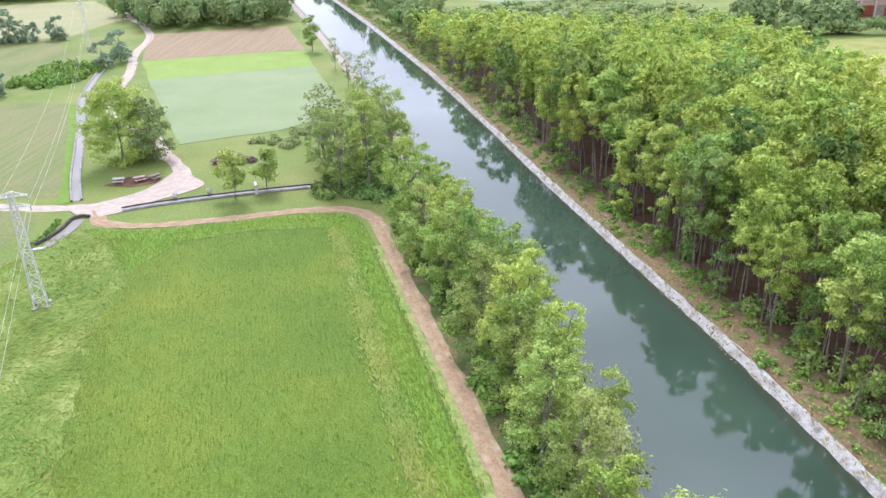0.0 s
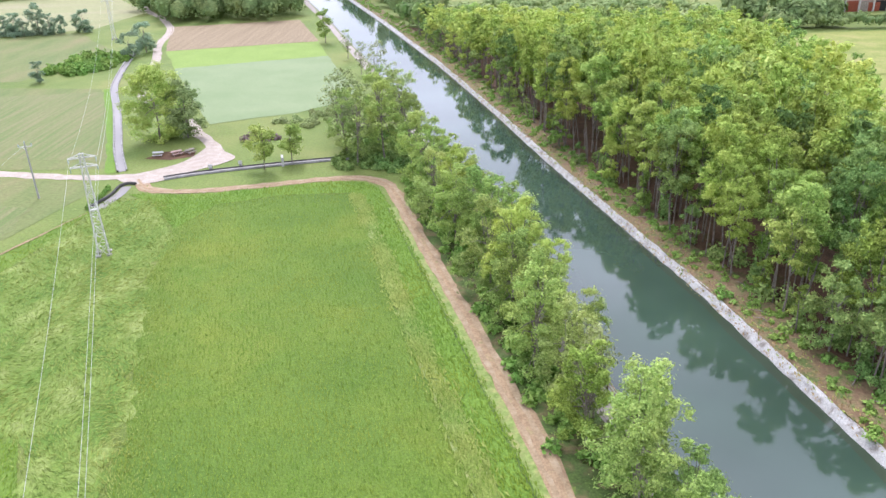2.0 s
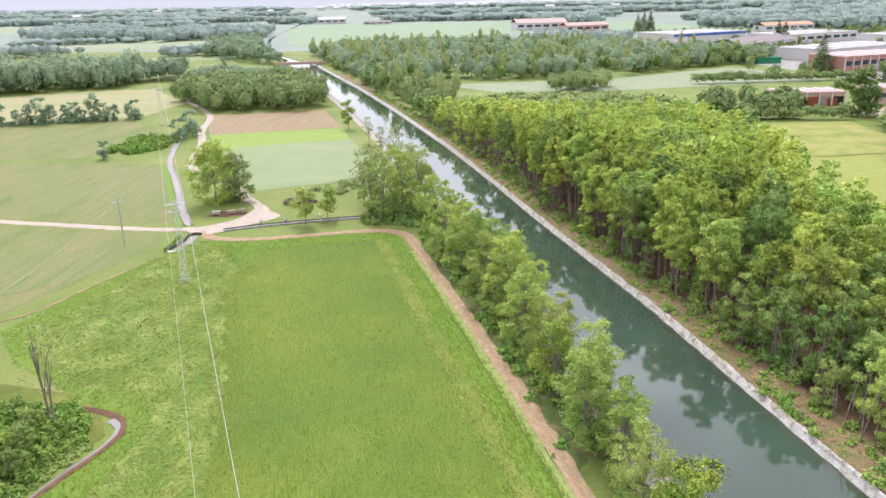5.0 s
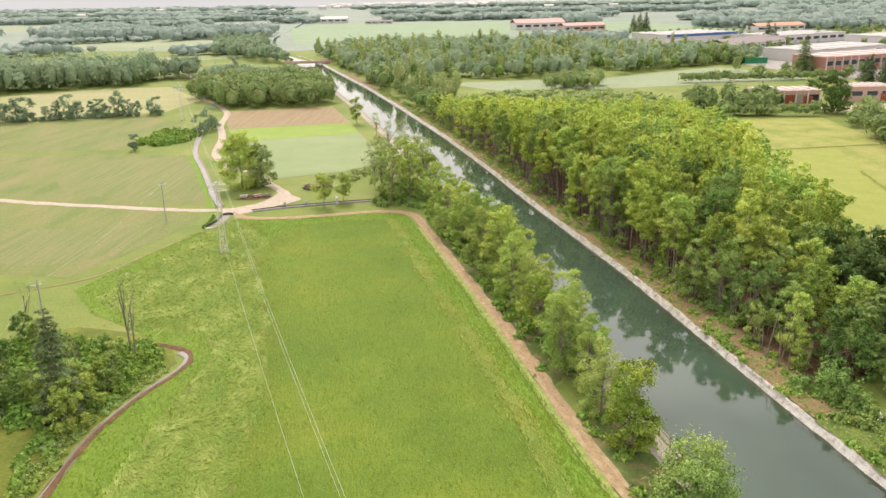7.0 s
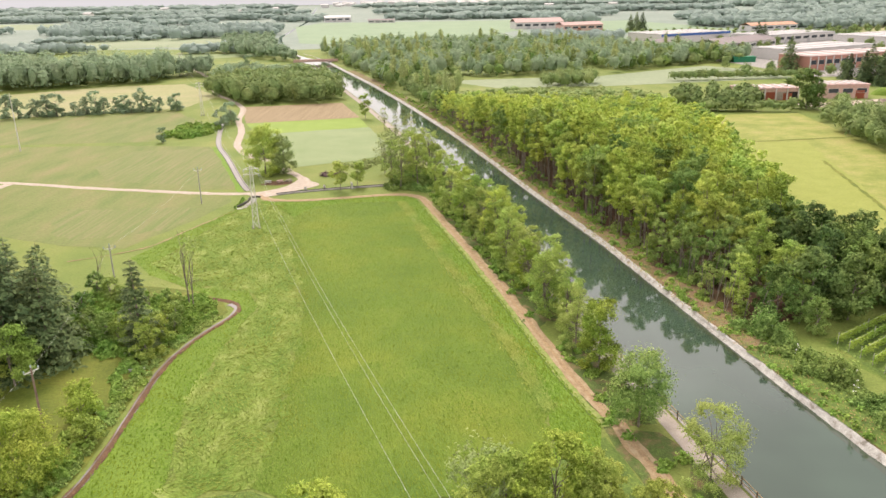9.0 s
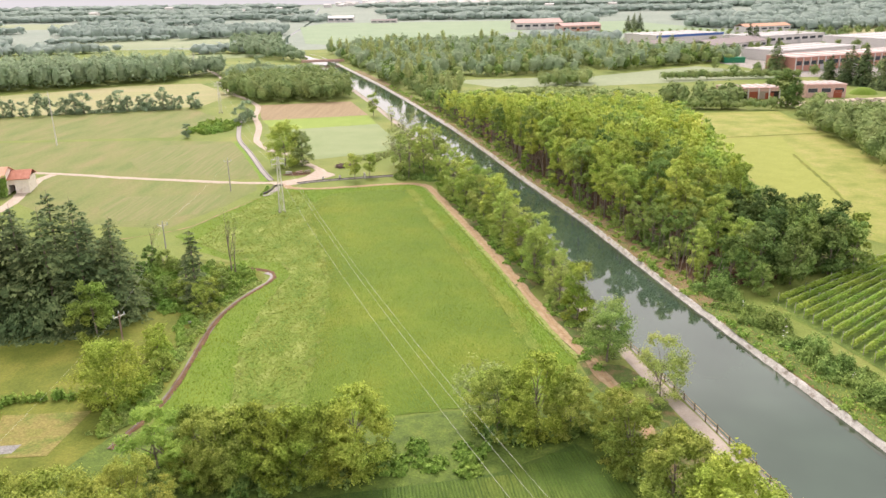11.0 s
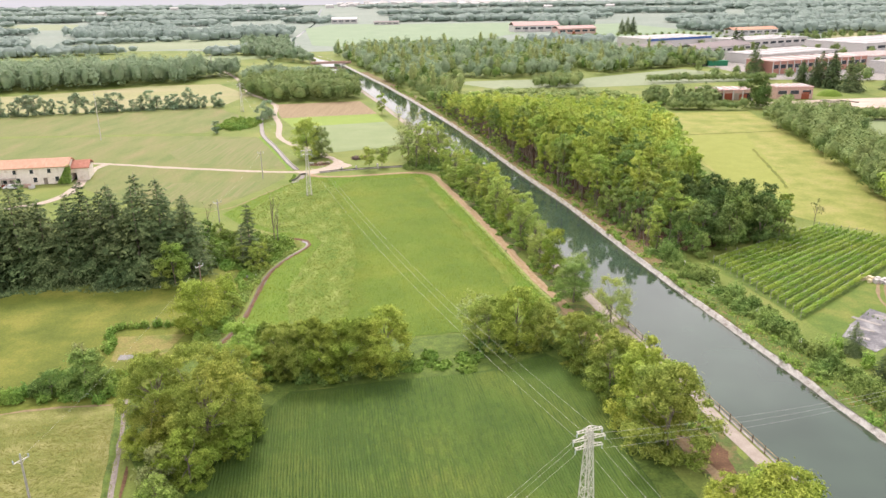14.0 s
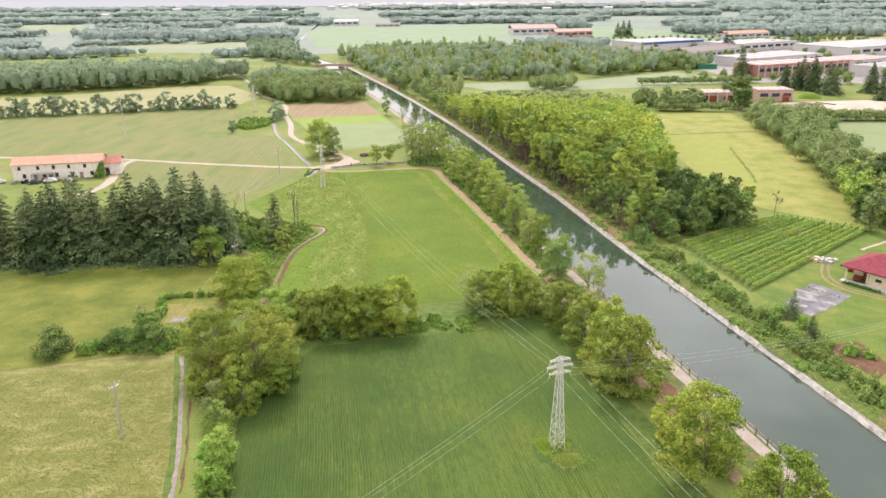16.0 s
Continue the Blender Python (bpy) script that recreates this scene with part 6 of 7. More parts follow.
bush_mass("ditch_weeds", [(float(np.interp(y, (-33, -23, -14, -4, 6, 15, 23), (-43.5, -41.3, -41.2, -41.9, -42.2, -40.6, -37.7))) - 1.0 - abs(r.normal()) * 1.3, y, r.uniform(0.4, 0.9), r.uniform(0.2, 0.7)) for y in np.arange(-30, 24, 0.3)], L_WOOD_D, "rank dark green weeds along the ditch bank", r, leaf=0.17, per=150)
bush_mass("bank_undergrowth", [(float(canal(y)) - W - r.uniform(4.6, 9.5), y, r.uniform(0.6, 1.4), r.uniform(0.4, 1.3)) for y in np.arange(-60, 100, 0.9) for _ in ((0, 1) if y > 35 else (0,)) if y > 35 or r.uniform() < 0.5], L_BRAMBLE, "green undergrowth beneath the verge trees", r, leaf=0.3, per=85)
bush_mass("corner_undergrowth", [(x, y, r.uniform(0.9, 1.7), r.uniform(0.6, 1.8)) for x, y in spaced([(-21, 104), (-8, 102), (-5, 106), (-9, 126), (-18, 128), (-21, 112)], 2.2, r)], L_WOOD_D, "dark undergrowth below the trees at the bend", r, leaf=0.3)
bush_mass("purple_scrub", [(-38.8, 121.6, 2.1, 1.3), (-36.0, 122.2, 1.9, 1.2), (-34.2, 122.4, 1.2, 0.9)], L_PURPLE, "purplish pink thorny scrub in the grass", r, leaf=0.26, category="scrub")
bush_mass("field_edge_scrub", [(x, y, r.uniform(0.7, 1.5), r.uniform(0.5, 1.2)) for x, y in spaced([(-37, 133), (-24, 148), (-20, 140), (-30, 128)], 2.4, r)], L_TWIG, "brownish green scrub along the barley field", r, leaf=0.28, per=110)
bush_mass("bramble_patch", [(x, y, r.uniform(1.5, 2.6), r.uniform(1.2, 2.4)) for x, y in spaced([(-112, 184), (-98, 180), (-93, 196), (-97, 212), (-110, 206)], 3.0, r)], L_BRAMBLE, "bright green bramble patch beside the channel", r, leaf=0.45, per=120)
bush_mass("garden_hedge", [(x + r.uniform(-0.5, 0.5), y + r.uniform(-0.5, 0.5), r.uniform(0.6, 1.2), r.uniform(0.8, 2.0)) for x, y in smooth_line([(-59.8, -31.8), (-61.5, -26.5), (-62.7, -22.4), (-57.1, -21.4), (-50.5, -20.2)], 0.9)], L_BRAMBLE, "straggling green hedge round the garden plot", r, leaf=0.22, category="hedge")
bush_mass("boundary_brambles", [(x, y, r.uniform(0.9, 1.9), r.uniform(0.7, 2.4)) for x, y in spaced([(-52, -41), (-59, -38), (-68, -45), (-70, -48), (-52, -47.5)], 1.9, r)], L_BRAMBLE, "sprawling green brambles along the meadow boundary", r, leaf=0.26, per=150)
bush_mass("white_blossom", [(-56.5, -46.2, 0.7, 1.0), (-53.8, -40.5, 0.4, 2.2)], L_BLOSSOM, "white elder blossom among the brambles", r, leaf=0.16, per=60)
bush_mass("hedge_blossom", [(float(canal(y)) + u, y, 0.5, h_) for y, u, h_ in ((14, 7.4, 3.4), (9, 8.2, 3.2), (1, 8.8, 3.0), (-3, 7.6, 3.4), (-17, 8.0, 3.2), (-30, 7.2, 3.4), (-48, 8.0, 3.0))], L_BLOSSOM, "white blossom in the hedge along the canal bank", r, leaf=0.13, per=45)
bush_mass("elder_blossom", [(-45.6, -7.0, 0.5, 2.6), (-45.9, -5.9, 0.4, 1.8), (-62.2, -2.2, 0.4, 2.0)], L_BLOSSOM, "white blossom in the bushes by the ditch", r, leaf=0.13, per=40)
bush_mass("garden_shrubs", [(68.5, -47, 1.8, 2.2), (65.5, -44, 1.5, 2.0), (71, -48.5, 1.3, 1.6), (62.0, -30, 1.6, 2.6), (64.5, -36, 1.4, 2.6)], L_BRIGHT, "rounded green garden shrubs by the canal hedge", r, leaf=0.26)
for x, y, sc in ((64.4, -31.0, 0.36), (64.2, -40.5, 0.3)):
    again(con[0], x, y, x * 9, sc, label="small green conifer beside the garden slab")
patch("garden_plot", [(-61, -25.3), (-49.5, -24), (-50.2, -34.5), (-58.2, -35)], 0.07, surface("tan_plot", [(0.36, (0.14, 0.175, 0.036)), (0.5, (0.235, 0.205, 0.065)), (0.66, (0.17, 0.185, 0.042))], scale=0.22, fine=3), "tan dug-over garden plot", "garden plot")
patch("ground_sheet", [(-57.6, -32.5), (-54.6, -32.1), (-54.8, -34.0), (-57.3, -34.3)], 0.09, surface("grey_sheet", [(0.3, (0.2, 0.2, 0.19)), (0.7, (0.29, 0.285, 0.27))], scale=0.8, fine=4), "small grey ground sheet on the garden plot", "tarpaulin", shake=0.15, step=1.0)

bush_mass("edge_foliage", [(float(canal(y)) + r.uniform(6.6, 9.5), y, r.uniform(0.9, 1.7), r.uniform(1.4, 4.2)) for y in np.arange(18, 240, 2.1) if r.uniform() < 0.3], L_WOOD_D, "leafy young growth along the edge of the wood", r, leaf=0.3, per=150)
# fallen branches on the bank
for k in range(26):
    y = r.uniform(20, 150)
    x = float(canal(y)) + r.uniform(3.2, 6.5)
    a, L = r.uniform(0, 3.14), r.uniform(1.2, 3.2)
    tagged(part("fallen_branch", tube([(x, y, 0.15), (x + L * 0.5 * math.cos(a) + 0.2, y + L * 0.5 * math.sin(a), 0.4), (x + L * math.cos(a), y + L * math.sin(a), 0.25)], [0.07, 0.05, 0.02], 5), M_BARK), "pale fallen branch lying on the canal bank", "branch", "fallen branches")

# ---- standing crops and grass ----
r = np.random.default_rng(41)


def in_rows(P, heading, gap, r, slack=0.1):
    """Draws scattered plants together into drill rows that run along heading (degrees from ahead, to the left)."""
    d = np.array((-math.sin(radians(heading)), math.cos(radians(heading))))
    n = np.array((d[1], -d[0]))
    a, b = P @ d, P @ n
    b = np.round(b / gap) * gap + r.normal(size=len(b)) * slack
    return np.outer(a, d) + np.outer(b, n)


WP = in_rows(scatter(CROP, 17.0, r), 14.8, 0.42, r, 0.11)
blades("wheat", WP[inside(WP, CROP)], 0.22, 0.058, L_WHEAT, "standing blades of young green wheat", r, 0.3, 0.05, 7.0, 14.8, 0.2)
EDGE_L = smooth_line([(-39.5, 80), (-37.8, 66), (-31, 43), (-25.6, 24), (-23.5, 5), (-22, -22)], 0.05)
k = r.integers(0, len(EDGE_L), 6000)
blades("thin_crop", EDGE_L[k] + r.normal(size=(6000, 2)) * (1.7, 0.6) + (0.8, 0), 0.14, 0.05, L_PALEGRASS, "yellowing thin crop beside the flattened grass", r, 0.3, 0.06, 8.0, 12, 0.4)
blades("flattened_grass", np.concatenate([scatter(LODGED, 10.0, r), (lambda q: q + r.normal(size=q.shape) * 2.0)(scatter(LODGED, 4.0, r))]), 0.2, 0.08, L_PALEGRASS, "tousled pale grass", r, 0.5, 0.05, 8.0, -30, 0.35, 1.0)
k = r.integers(0, len(DRY), 9000)
keep = (np.sin(DRY[k, 1] * 0.55) + np.sin(DRY[k, 1] * 0.21 + 1) + r.normal(size=len(k)) * 0.8) > -1.1
blades("dry_grass", DRY[k][keep] + r.normal(size=(int(keep.sum()), 2)) * 0.6, 0.2, 0.16, L_PALEGRASS, "pale dry grass along the field margin", r, 0.15, 0.06, 5.0, 15, 0.4)
blades("margin_crop", scatter(MARGIN, 13.0, r), 0.2, 0.11, L_LUSHGRASS, "bright green blades along the field margin", r, 0.2, 0.06, 5.0, 15, 0.25)
blades("headland_grass", scatter(LUSH_SW, 9.0, r), 0.15, 0.13, L_LUSHGRASS, "bright green grass of the headland", r, 0.22, 0.02)
DH, DG = radians(10.5), 0.4
dd_, dn_ = np.array((-math.sin(DH), math.cos(DH))), np.array((math.cos(DH), math.sin(DH)))
Vs, Fs, o = [], [], 0
tones = []
for k in range(-195, 195):
    line = np.outer(np.arange(-160, 20, 1.6), dd_) + dn_ * k * DG
    ok = inside(line, SOUTH) & (np.hypot(line[:, 0] - 13.6, line[:, 1] + 78.0) > 3.0)
    if ok.sum() < 2:
        continue
    line = line[ok]
    m = len(line)
    thick = 0.5 + 0.5 * np.sin(line[:, 0] * 0.13 + 1.7 * np.sin(line[:, 1] * 0.05)) * np.sin(line[:, 1] * 0.09 + line[:, 0] * 0.05)
    w_ = 0.178 + r.normal() * 0.03 - 0.02 * thick + r.uniform(-0.04, 0.04, m)
    top = 0.14 + 0.1 * thick + r.uniform(-0.05, 0.05, m)
    sway = 0.16 * np.sin(line[:, 1] * 0.12 + 0.02 * k) + 0.07 * np.sin(line[:, 1] * 0.31 + 0.15 * k) + r.normal(size=m) * 0.035
    rows3 = np.stack([np.column_stack([line + np.outer(sway + q * w_, dn_), 0.06 + (1 - abs(q) ** 2) * top]) for q in (-1, -0.5, 0.5, 1)], 1).reshape(-1, 3)
    Vs.append(rows3)
    near = np.linalg.norm(np.diff(line, axis=0), axis=1) < 2
    Fs += [(o + 4 * i + j, o + 4 * i + j + 1, o + 4 * i + j + 5, o + 4 * i + j + 4) for i in range(m - 1) if near[i] for j in range(3)]
    # lit copy to the east, shade-coloured copy to the west, dithered by segment
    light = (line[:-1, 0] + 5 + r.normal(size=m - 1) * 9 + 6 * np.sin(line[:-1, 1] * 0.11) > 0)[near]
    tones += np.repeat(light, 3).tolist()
    o += len(rows3)
drills = tagged(part("wheat_drills", (np.concatenate(Vs), np.array(Fs)), M_DRILL_SHADED), "thick dark green wheat in long drill rows, shade coloured into the west part", "crop", kind="stuff")
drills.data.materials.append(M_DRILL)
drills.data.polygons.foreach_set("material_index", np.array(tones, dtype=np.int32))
SP = in_rows(scatter(SOUTH, 9.0, r), 10.5, 0.4, r, 0.12)
SP = SP[np.hypot(SP[:, 0] - 13.6, SP[:, 1] + 78.0) > 3.0]
blades("south_wheat", SP[inside(SP, SOUTH)], 0.26, 0.06, L_SOUTH, "dark green wheat leaves above the drill rows", r, 0.3, 0.05, 6.0, 10.5, 0.1)
blades("meadow_grass", scatter([(-48, -52), (-78, -57), (-110, -66), (-110, -110), (-34, -100), (-42, -72)], 6.0, r), 0.06, 0.1, L_MEADOWGRASS, "tousled meadow grass", r, 0.2, 0.04, 7.0, 60, 0.4, 0.9)
blades("verge_grass", scatter([(float(canal(y)) + u, y) for y, u in ((-80, 2.6), (240, 2.6), (240, 7.5), (-80, 7.5))], 1.4, r), 0.35, 0.15, L_PALEGRASS, "dry and green grass tufts on the canal bank", r, 0.5, 0.05)
blades("rusty_grass", scatter([(float(canal(y)) + u, y) for y, u in ((-90, 2.0), (240, 2.0), (240, 6.0), (-90, 6.0))], 3.0, r), 0.3, 0.13, L_DRYTUFT, "rusty dry grass tufts on the canal bank", r, 0.5, 0.08)
blades("pylon_tufts", np.array((13.2, -76.6)) + r.normal(size=(700, 2)) * (1.3, 1.1), 0.42, 0.13, L_LUSHGRASS, "bright green tufts round the foot of the pylon", r, 0.4, 0.15, 4.0, 10, 0.6)
blades("pylon_dry_tufts", np.array((15.2, -80.2)) + r.normal(size=(600, 2)) * (1.1, 0.9), 0.42, 0.13, L_PALEGRASS, "yellowed tufts beside the pylon", r, 0.4, 0.15, 4.0, 10, 0.6)

# ---- buildings ----
M_ROOF = surface("terracotta_tiles", [(0.3, (0.46, 0.25, 0.16)), (0.7, (0.62, 0.38, 0.27))], scale=0.8, fine=3, fine_amount=0.2, bump=0.5, stretch=(3, 0.6, 1))
M_REDROOF = surface("dark_red_roof", [(0.3, (0.2, 0.038, 0.052)), (0.7, (0.28, 0.06, 0.078))], scale=1.2, fine=4, fine_amount=0.15, bump=0.4)
M_PLASTER = surface("old_cream_plaster", [(0.3, (0.7, 0.6, 0.49)), (0.46, (0.9, 0.83, 0.74)), (0.85, (0.74, 0.64, 0.53))], scale=0.5, fine=4, fine_amount=0.15, bump=0.2)
M_CREAM = plain("cream_render", (0.78, 0.68, 0.45), rough=0.8)
M_WHITE = plain("white_render", (0.62, 0.6, 0.57), rough=0.8)
M_GREYROOF = plain("grey_sheet_roof", (0.46, 0.45, 0.44), rough=0.5)
M_FIBRE = plain("fibre_cement_roof", (0.3, 0.26, 0.25), rough=0.85)
M_BLUE = plain("blue_cladding", (0.06, 0.14, 0.38), rough=0.4)
M_BRICK = plain("reddish_brick", (0.56, 0.38, 0.32), rough=0.85)
M_REDBRICK = plain("warm_red_brick", (0.5, 0.25, 0.19), rough=0.85)
M_PINKROOF = plain("pinkish_roof", (0.55, 0.38, 0.34), rough=0.8)
M_PANE = plain("window_glass", (0.05, 0.06, 0.07), rough=0.1, wear=0.05)
M_SHUTTER = plain("brown_shutter", (0.3, 0.08, 0.04), rough=0.6)
# near-black for stored gear, and for the shade inside an open bay
M_DARKOPEN = plain("dark_gear_and_opening_shade", (0.03, 0.028, 0.025), rough=0.9)
M_YARD = surface("sandy_yard", [(0.3, (0.42, 0.33, 0.26)), (0.7, (0.55, 0.46, 0.38))], scale=0.1, fine=1.5, fine_amount=0.15)
M_PAINTW = plain("white_car_paint", (0.75, 0.75, 0.76), rough=0.25, wear=0.04)
M_PAINTD = plain("dark_car_paint", (0.08, 0.09, 0.11), rough=0.25, wear=0.04)
M_PAINTR = plain("red_car_paint", (0.45, 0.04, 0.035), rough=0.25, wear=0.04)
M_TYRE = plain("tyre_rubber", (0.025, 0.025, 0.025), rough=0.85)
M_GREEN = plain("green_sheet", (0.03, 0.24, 0.12), rough=0.6)
M_OLDWOOD = surface("old_grey_wood", [(0.3, (0.22, 0.18, 0.14)), (0.7, (0.38, 0.33, 0.28))], scale=2, fine=8, fine_amount=0.25)


def gable_roof(L, D, eave, ridge, over=0.5, thick=0.18):
    """A pitched roof with its ridge along x; 0 <= x <= L, 0 <= y <= D."""
    m = D / 2
    V = []
    for dz in (0, thick):
        for x in (-over, L + over):
            V += [(x, -over, eave - over * (ridge - eave) / m + dz), (x, m, ridge + dz), (x, D + over, eave - over * (ridge - eave) / m + dz)]
    F = [(0, 3, 4, 1), (1, 4, 5, 2), (6, 7, 10, 9), (7, 8, 11, 10), (0, 1, 7, 6), (1, 2, 8, 7), (3, 9, 10, 4), (4, 10, 11, 5), (0, 6, 9, 3), (2, 5, 11, 8)]
    return np.array(V, float), F


def gable_walls(L, D, eave, ridge):
    V = [(0, 0, -0.2), (L, 0, -0.2), (L, D, -0.2), (0, D, -0.2), (0, 0, eave), (L, 0, eave), (L, D, eave), (0, D, eave), (0, D / 2, ridge), (L, D / 2, ridge)]
    F = [(0, 1, 5, 4), (1, 2, 6, 9, 5), (2, 3, 7, 6), (3, 0, 4, 8, 7), (0, 3, 2, 1)]
    return np.array(V, float), F


def window_at(ob, x, z, w, h, y=0.0, shutter=None, frame_mat=None, name="window"):
    """A window in the front wall: surround, dark pane set back in it, sill."""
    f = part(name, join(box(x - w / 2 - 0.1, y - 0.06, z, x - w / 2, y + 0.02, z + h), box(x + w / 2, y - 0.06, z, x + w / 2 + 0.1, y + 0.02, z + h), box(x - w / 2 - 0.1, y - 0.06, z + h, x + w / 2 + 0.1, y + 0.02, z + h + 0.1)), frame_mat or M_PLASTER, ob)
    part("pane", box(x - w / 2, y - 0.03, z, x + w / 2, y + 0.02, z + h), M_PANE, f, "dark window pane")
    part("sill", box(x - w / 2 - 0.15, y - 0.14, z - 0.1, x + w / 2 + 0.15, y + 0.02, z), M_GREYCON, f)
    if shutter:
        for s in (-1, 1):
            part("shutter", box(x + s * (w / 2 + 0.3) - 0.25, y - 0.1, z, x + s * (w / 2 + 0.3) + 0.25, y - 0.05, z + h), shutter, f)
    return f


ang = math.degrees(math.atan2(6.4, 28.5))
farm = thing("farmhouse", "long old cream farmhouse with a terracotta roof", "farmhouse", at=(-155, 82.6, 0), turn=ang)
part("wall", gable_walls(29, 8.5, 5.6, 7.4), M_PLASTER, farm)
part("roof", gable_roof(29, 8.5, 5.6, 7.4), M_ROOF, farm, "faded terracotta tiled roof")
for x in (2.2, 8.2, 13.2, 18.2, 23.4):
    window_at(farm, x, 3.7, 1.0, 1.2)
for x in (3.5, 10.0, 14.0, 19.0, 25.5):
    window_at(farm, x, 0.9, 1.1, 1.4)
for x in (7.0, 12.0, 22.0):
    d = part("door", box(x - 0.6, -0.05, 0, x + 0.6, 0.04, 2.1), M_OLDWOOD, farm)
    part("handle", box(x + 0.4, -0.1, 1.0, x + 0.5, -0.05, 1.12), M_GALV, d)
iv = rng.uniform(0, 1, (1500, 2))
iv = iv[iv[:, 0] > iv[:, 1] * 0.8]
part("ivy", sprays(np.column_stack([25.6 + iv[:, 0] * 4.2, -0.15 - 1.3 * rng.uniform(0, 1, len(iv)) * (1 - iv[:, 1]), 0.2 + iv[:, 1] * 5.6]), unit(rng.normal(size=(len(iv), 3)) + (0.2, -0.7, 0.4)), 0.4, rng), L_BANK, farm, "green ivy climbing the corner of the wall")
barn = thing("barn", "small open barn with a red tiled roof", "barn", at=(-128.5, 91.5, 0), turn=ang + 3)
part("wall", join(box(0, 7.6, -0.2, 6.5, 8, 4.2), box(6.2, 0, -0.2, 6.5, 7.6, 4.2), box(0, 0, -0.2, 0.3, 7.6, 4.2), box(2.9, 0, -0.2, 3.3, 0.4, 4.2)), M_PLASTER, barn)
part("front", join(box(3.3, 0.0, -0.2, 6.2, 0.3, 4.2), box(0.3, 0.05, 2.6, 2.9, 0.3, 4.2)), M_PLASTER, barn)
part("roof", gable_roof(6.5, 8, 4.2, 5.8), surface("dark_terracotta", [(0.3, (0.36, 0.15, 0.1)), (0.7, (0.46, 0.21, 0.15))], scale=0.8, fine=3, fine_amount=0.2), barn, "red tiled roof")

# red-roofed house
house = thing("house", "cream bungalow with a dark red hipped roof", "house", at=(83.6, -11.0, 0), turn=-52)
part("wall", join(box(0, 4.0, -0.2, 14, 11, 3.5), box(5.2, 0, -0.2, 14, 4.0, 3.5)), M_CREAM, house)
V = [(-0.9, -0.9, 3.5), (14.9, -0.9, 3.5), (14.9, 11.9, 3.5), (-0.9, 11.9, 3.5), (5, 5.5, 6.3), (9, 5.5, 6.3), (-0.9, -0.9, 3.25), (14.9, -0.9, 3.25), (14.9, 11.9, 3.25), (-0.9, 11.9, 3.25)]
part("roof", (np.array(V, float), [(0, 1, 5, 4), (1, 2, 5), (2, 3, 4, 5), (3, 0, 4), (6, 9, 8, 7), (0, 6, 7, 1), (1, 7, 8, 2), (2, 8, 9, 3), (3, 9, 6, 0)]), M_REDROOF, house, "dark red hipped roof")
for x in (0.3, 4.9):
    part("column", box(x - 0.18, -0.1, 0, x + 0.18, 0.26, 3.26), M_CREAM, house, "cream porch pillar")
part("porch", box(-0.2, -1.6, 0.0, 13.8, -0.01, 0.35), M_WHITE, house, "pale terrace slab")
window_at(house, 7.2, 1.6, 1.3, 0.6, frame_mat=M_CREAM)
window_at(house, 11.0, 1.0, 1.3, 1.5, frame_mat=M_CREAM, shutter=M_SHUTTER)
dd = part("door", box(2.2, 3.94, 0, 3.3, 4.04, 2.2), M_SHUTTER, house, "brown front door")
part("handle", box(3.05, 3.88, 1.0, 3.15, 3.94, 1.1), M_GALV, dd)
part("chimney", box(9.6, 7.0, 4.6, 10.3, 7.7, 6.9), M_CREAM, house)
sofa = thing("garden_sofa", "red covered sofa under the porch roof", "sofa", at=(86.2, -11.6, 0.2), turn=-52)
part("seat", box(-0.9, -0.4, 0.1, 0.9, 0.4, 0.5), M_SHUTTER, sofa)
part("backrest", box(-0.9, 0.3, 0.5, 0.9, 0.5, 1.0), M_SHUTTER, sofa)
M_SLATE = surface("stained_grey_paving", [(0.36, (0.125, 0.125, 0.132)), (0.55, (0.213, 0.213, 0.216)), (0.7, (0.375, 0.375, 0.36))], scale=0.35, fine=2.5, fine_amount=0.3, bump=0.3)
patch("patio", [(76.0, -12.9), (81.0, -20.4), (75.5, -25.5), (68.2, -31.0), (65.4, -25.0), (69.5, -19.6)], 0.08, M_SLATE, "stained dark grey paved garden terrace", "terrace", shake=0.1)
for tx, ty, tl in [(72.6, -18.6, 5.0), (70.4, -21.6, 4.2), (68.6, -25.4, 2.6), (76.2, -16.6, 2.4)]:
    sl_ = structure(part("washed_slab", box(-tl / 2, -0.45, 0, tl / 2, 0.45, 0.03), M_GREYCON), "pale washed strip on the dark terrace", "terrace")
    sl_.matrix_basis = pose(tx, ty, 0.083, 0, 0, -48)
bush_mass("terrace_plants", [(73.4 + 0.62 * q, -15.4 - 0.86 * q, 0.3, 0.7) for q in np.arange(0, 7.5, 0.9)], L_DARK, "row of dark potted plants on the terrace", np.random.default_rng(52), leaf=0.16, per=60)
bush_mass("porch_flowers", [(82.9 + q * 0.62, -13.0 - q * 0.79, 0.55, 0.7) for q in np.arange(0, 8, 0.8)], L_DARK, "dark flower bed before the bungalow", np.random.default_rng(51), leaf=0.18)
for off in (-0.75, 0.75):
    ribbon("garden_path", [(85.5 + off, 1.5), (82.6 + off, -4.0), (80.6 + off, -9.5), (81.0 + off, -14.8), (83.4 + off * 0.4, -18.4 + off), (88, -22.5 + off), (96, -27 + off)], [(-0.3, 0.05), (0, 0.04), (0.3, 0.05)], M_BROWN, "worn sandy wheel track curving past the bungalow", "path", shake=0.15)
ribbon("lawn_path", [(112, 20), (104, 14), (97, 9)], [(-0.4, 0.05), (0.4, 0.05)], M_DIRT, "faint worn path across the lawn", "path", shake=0.2)


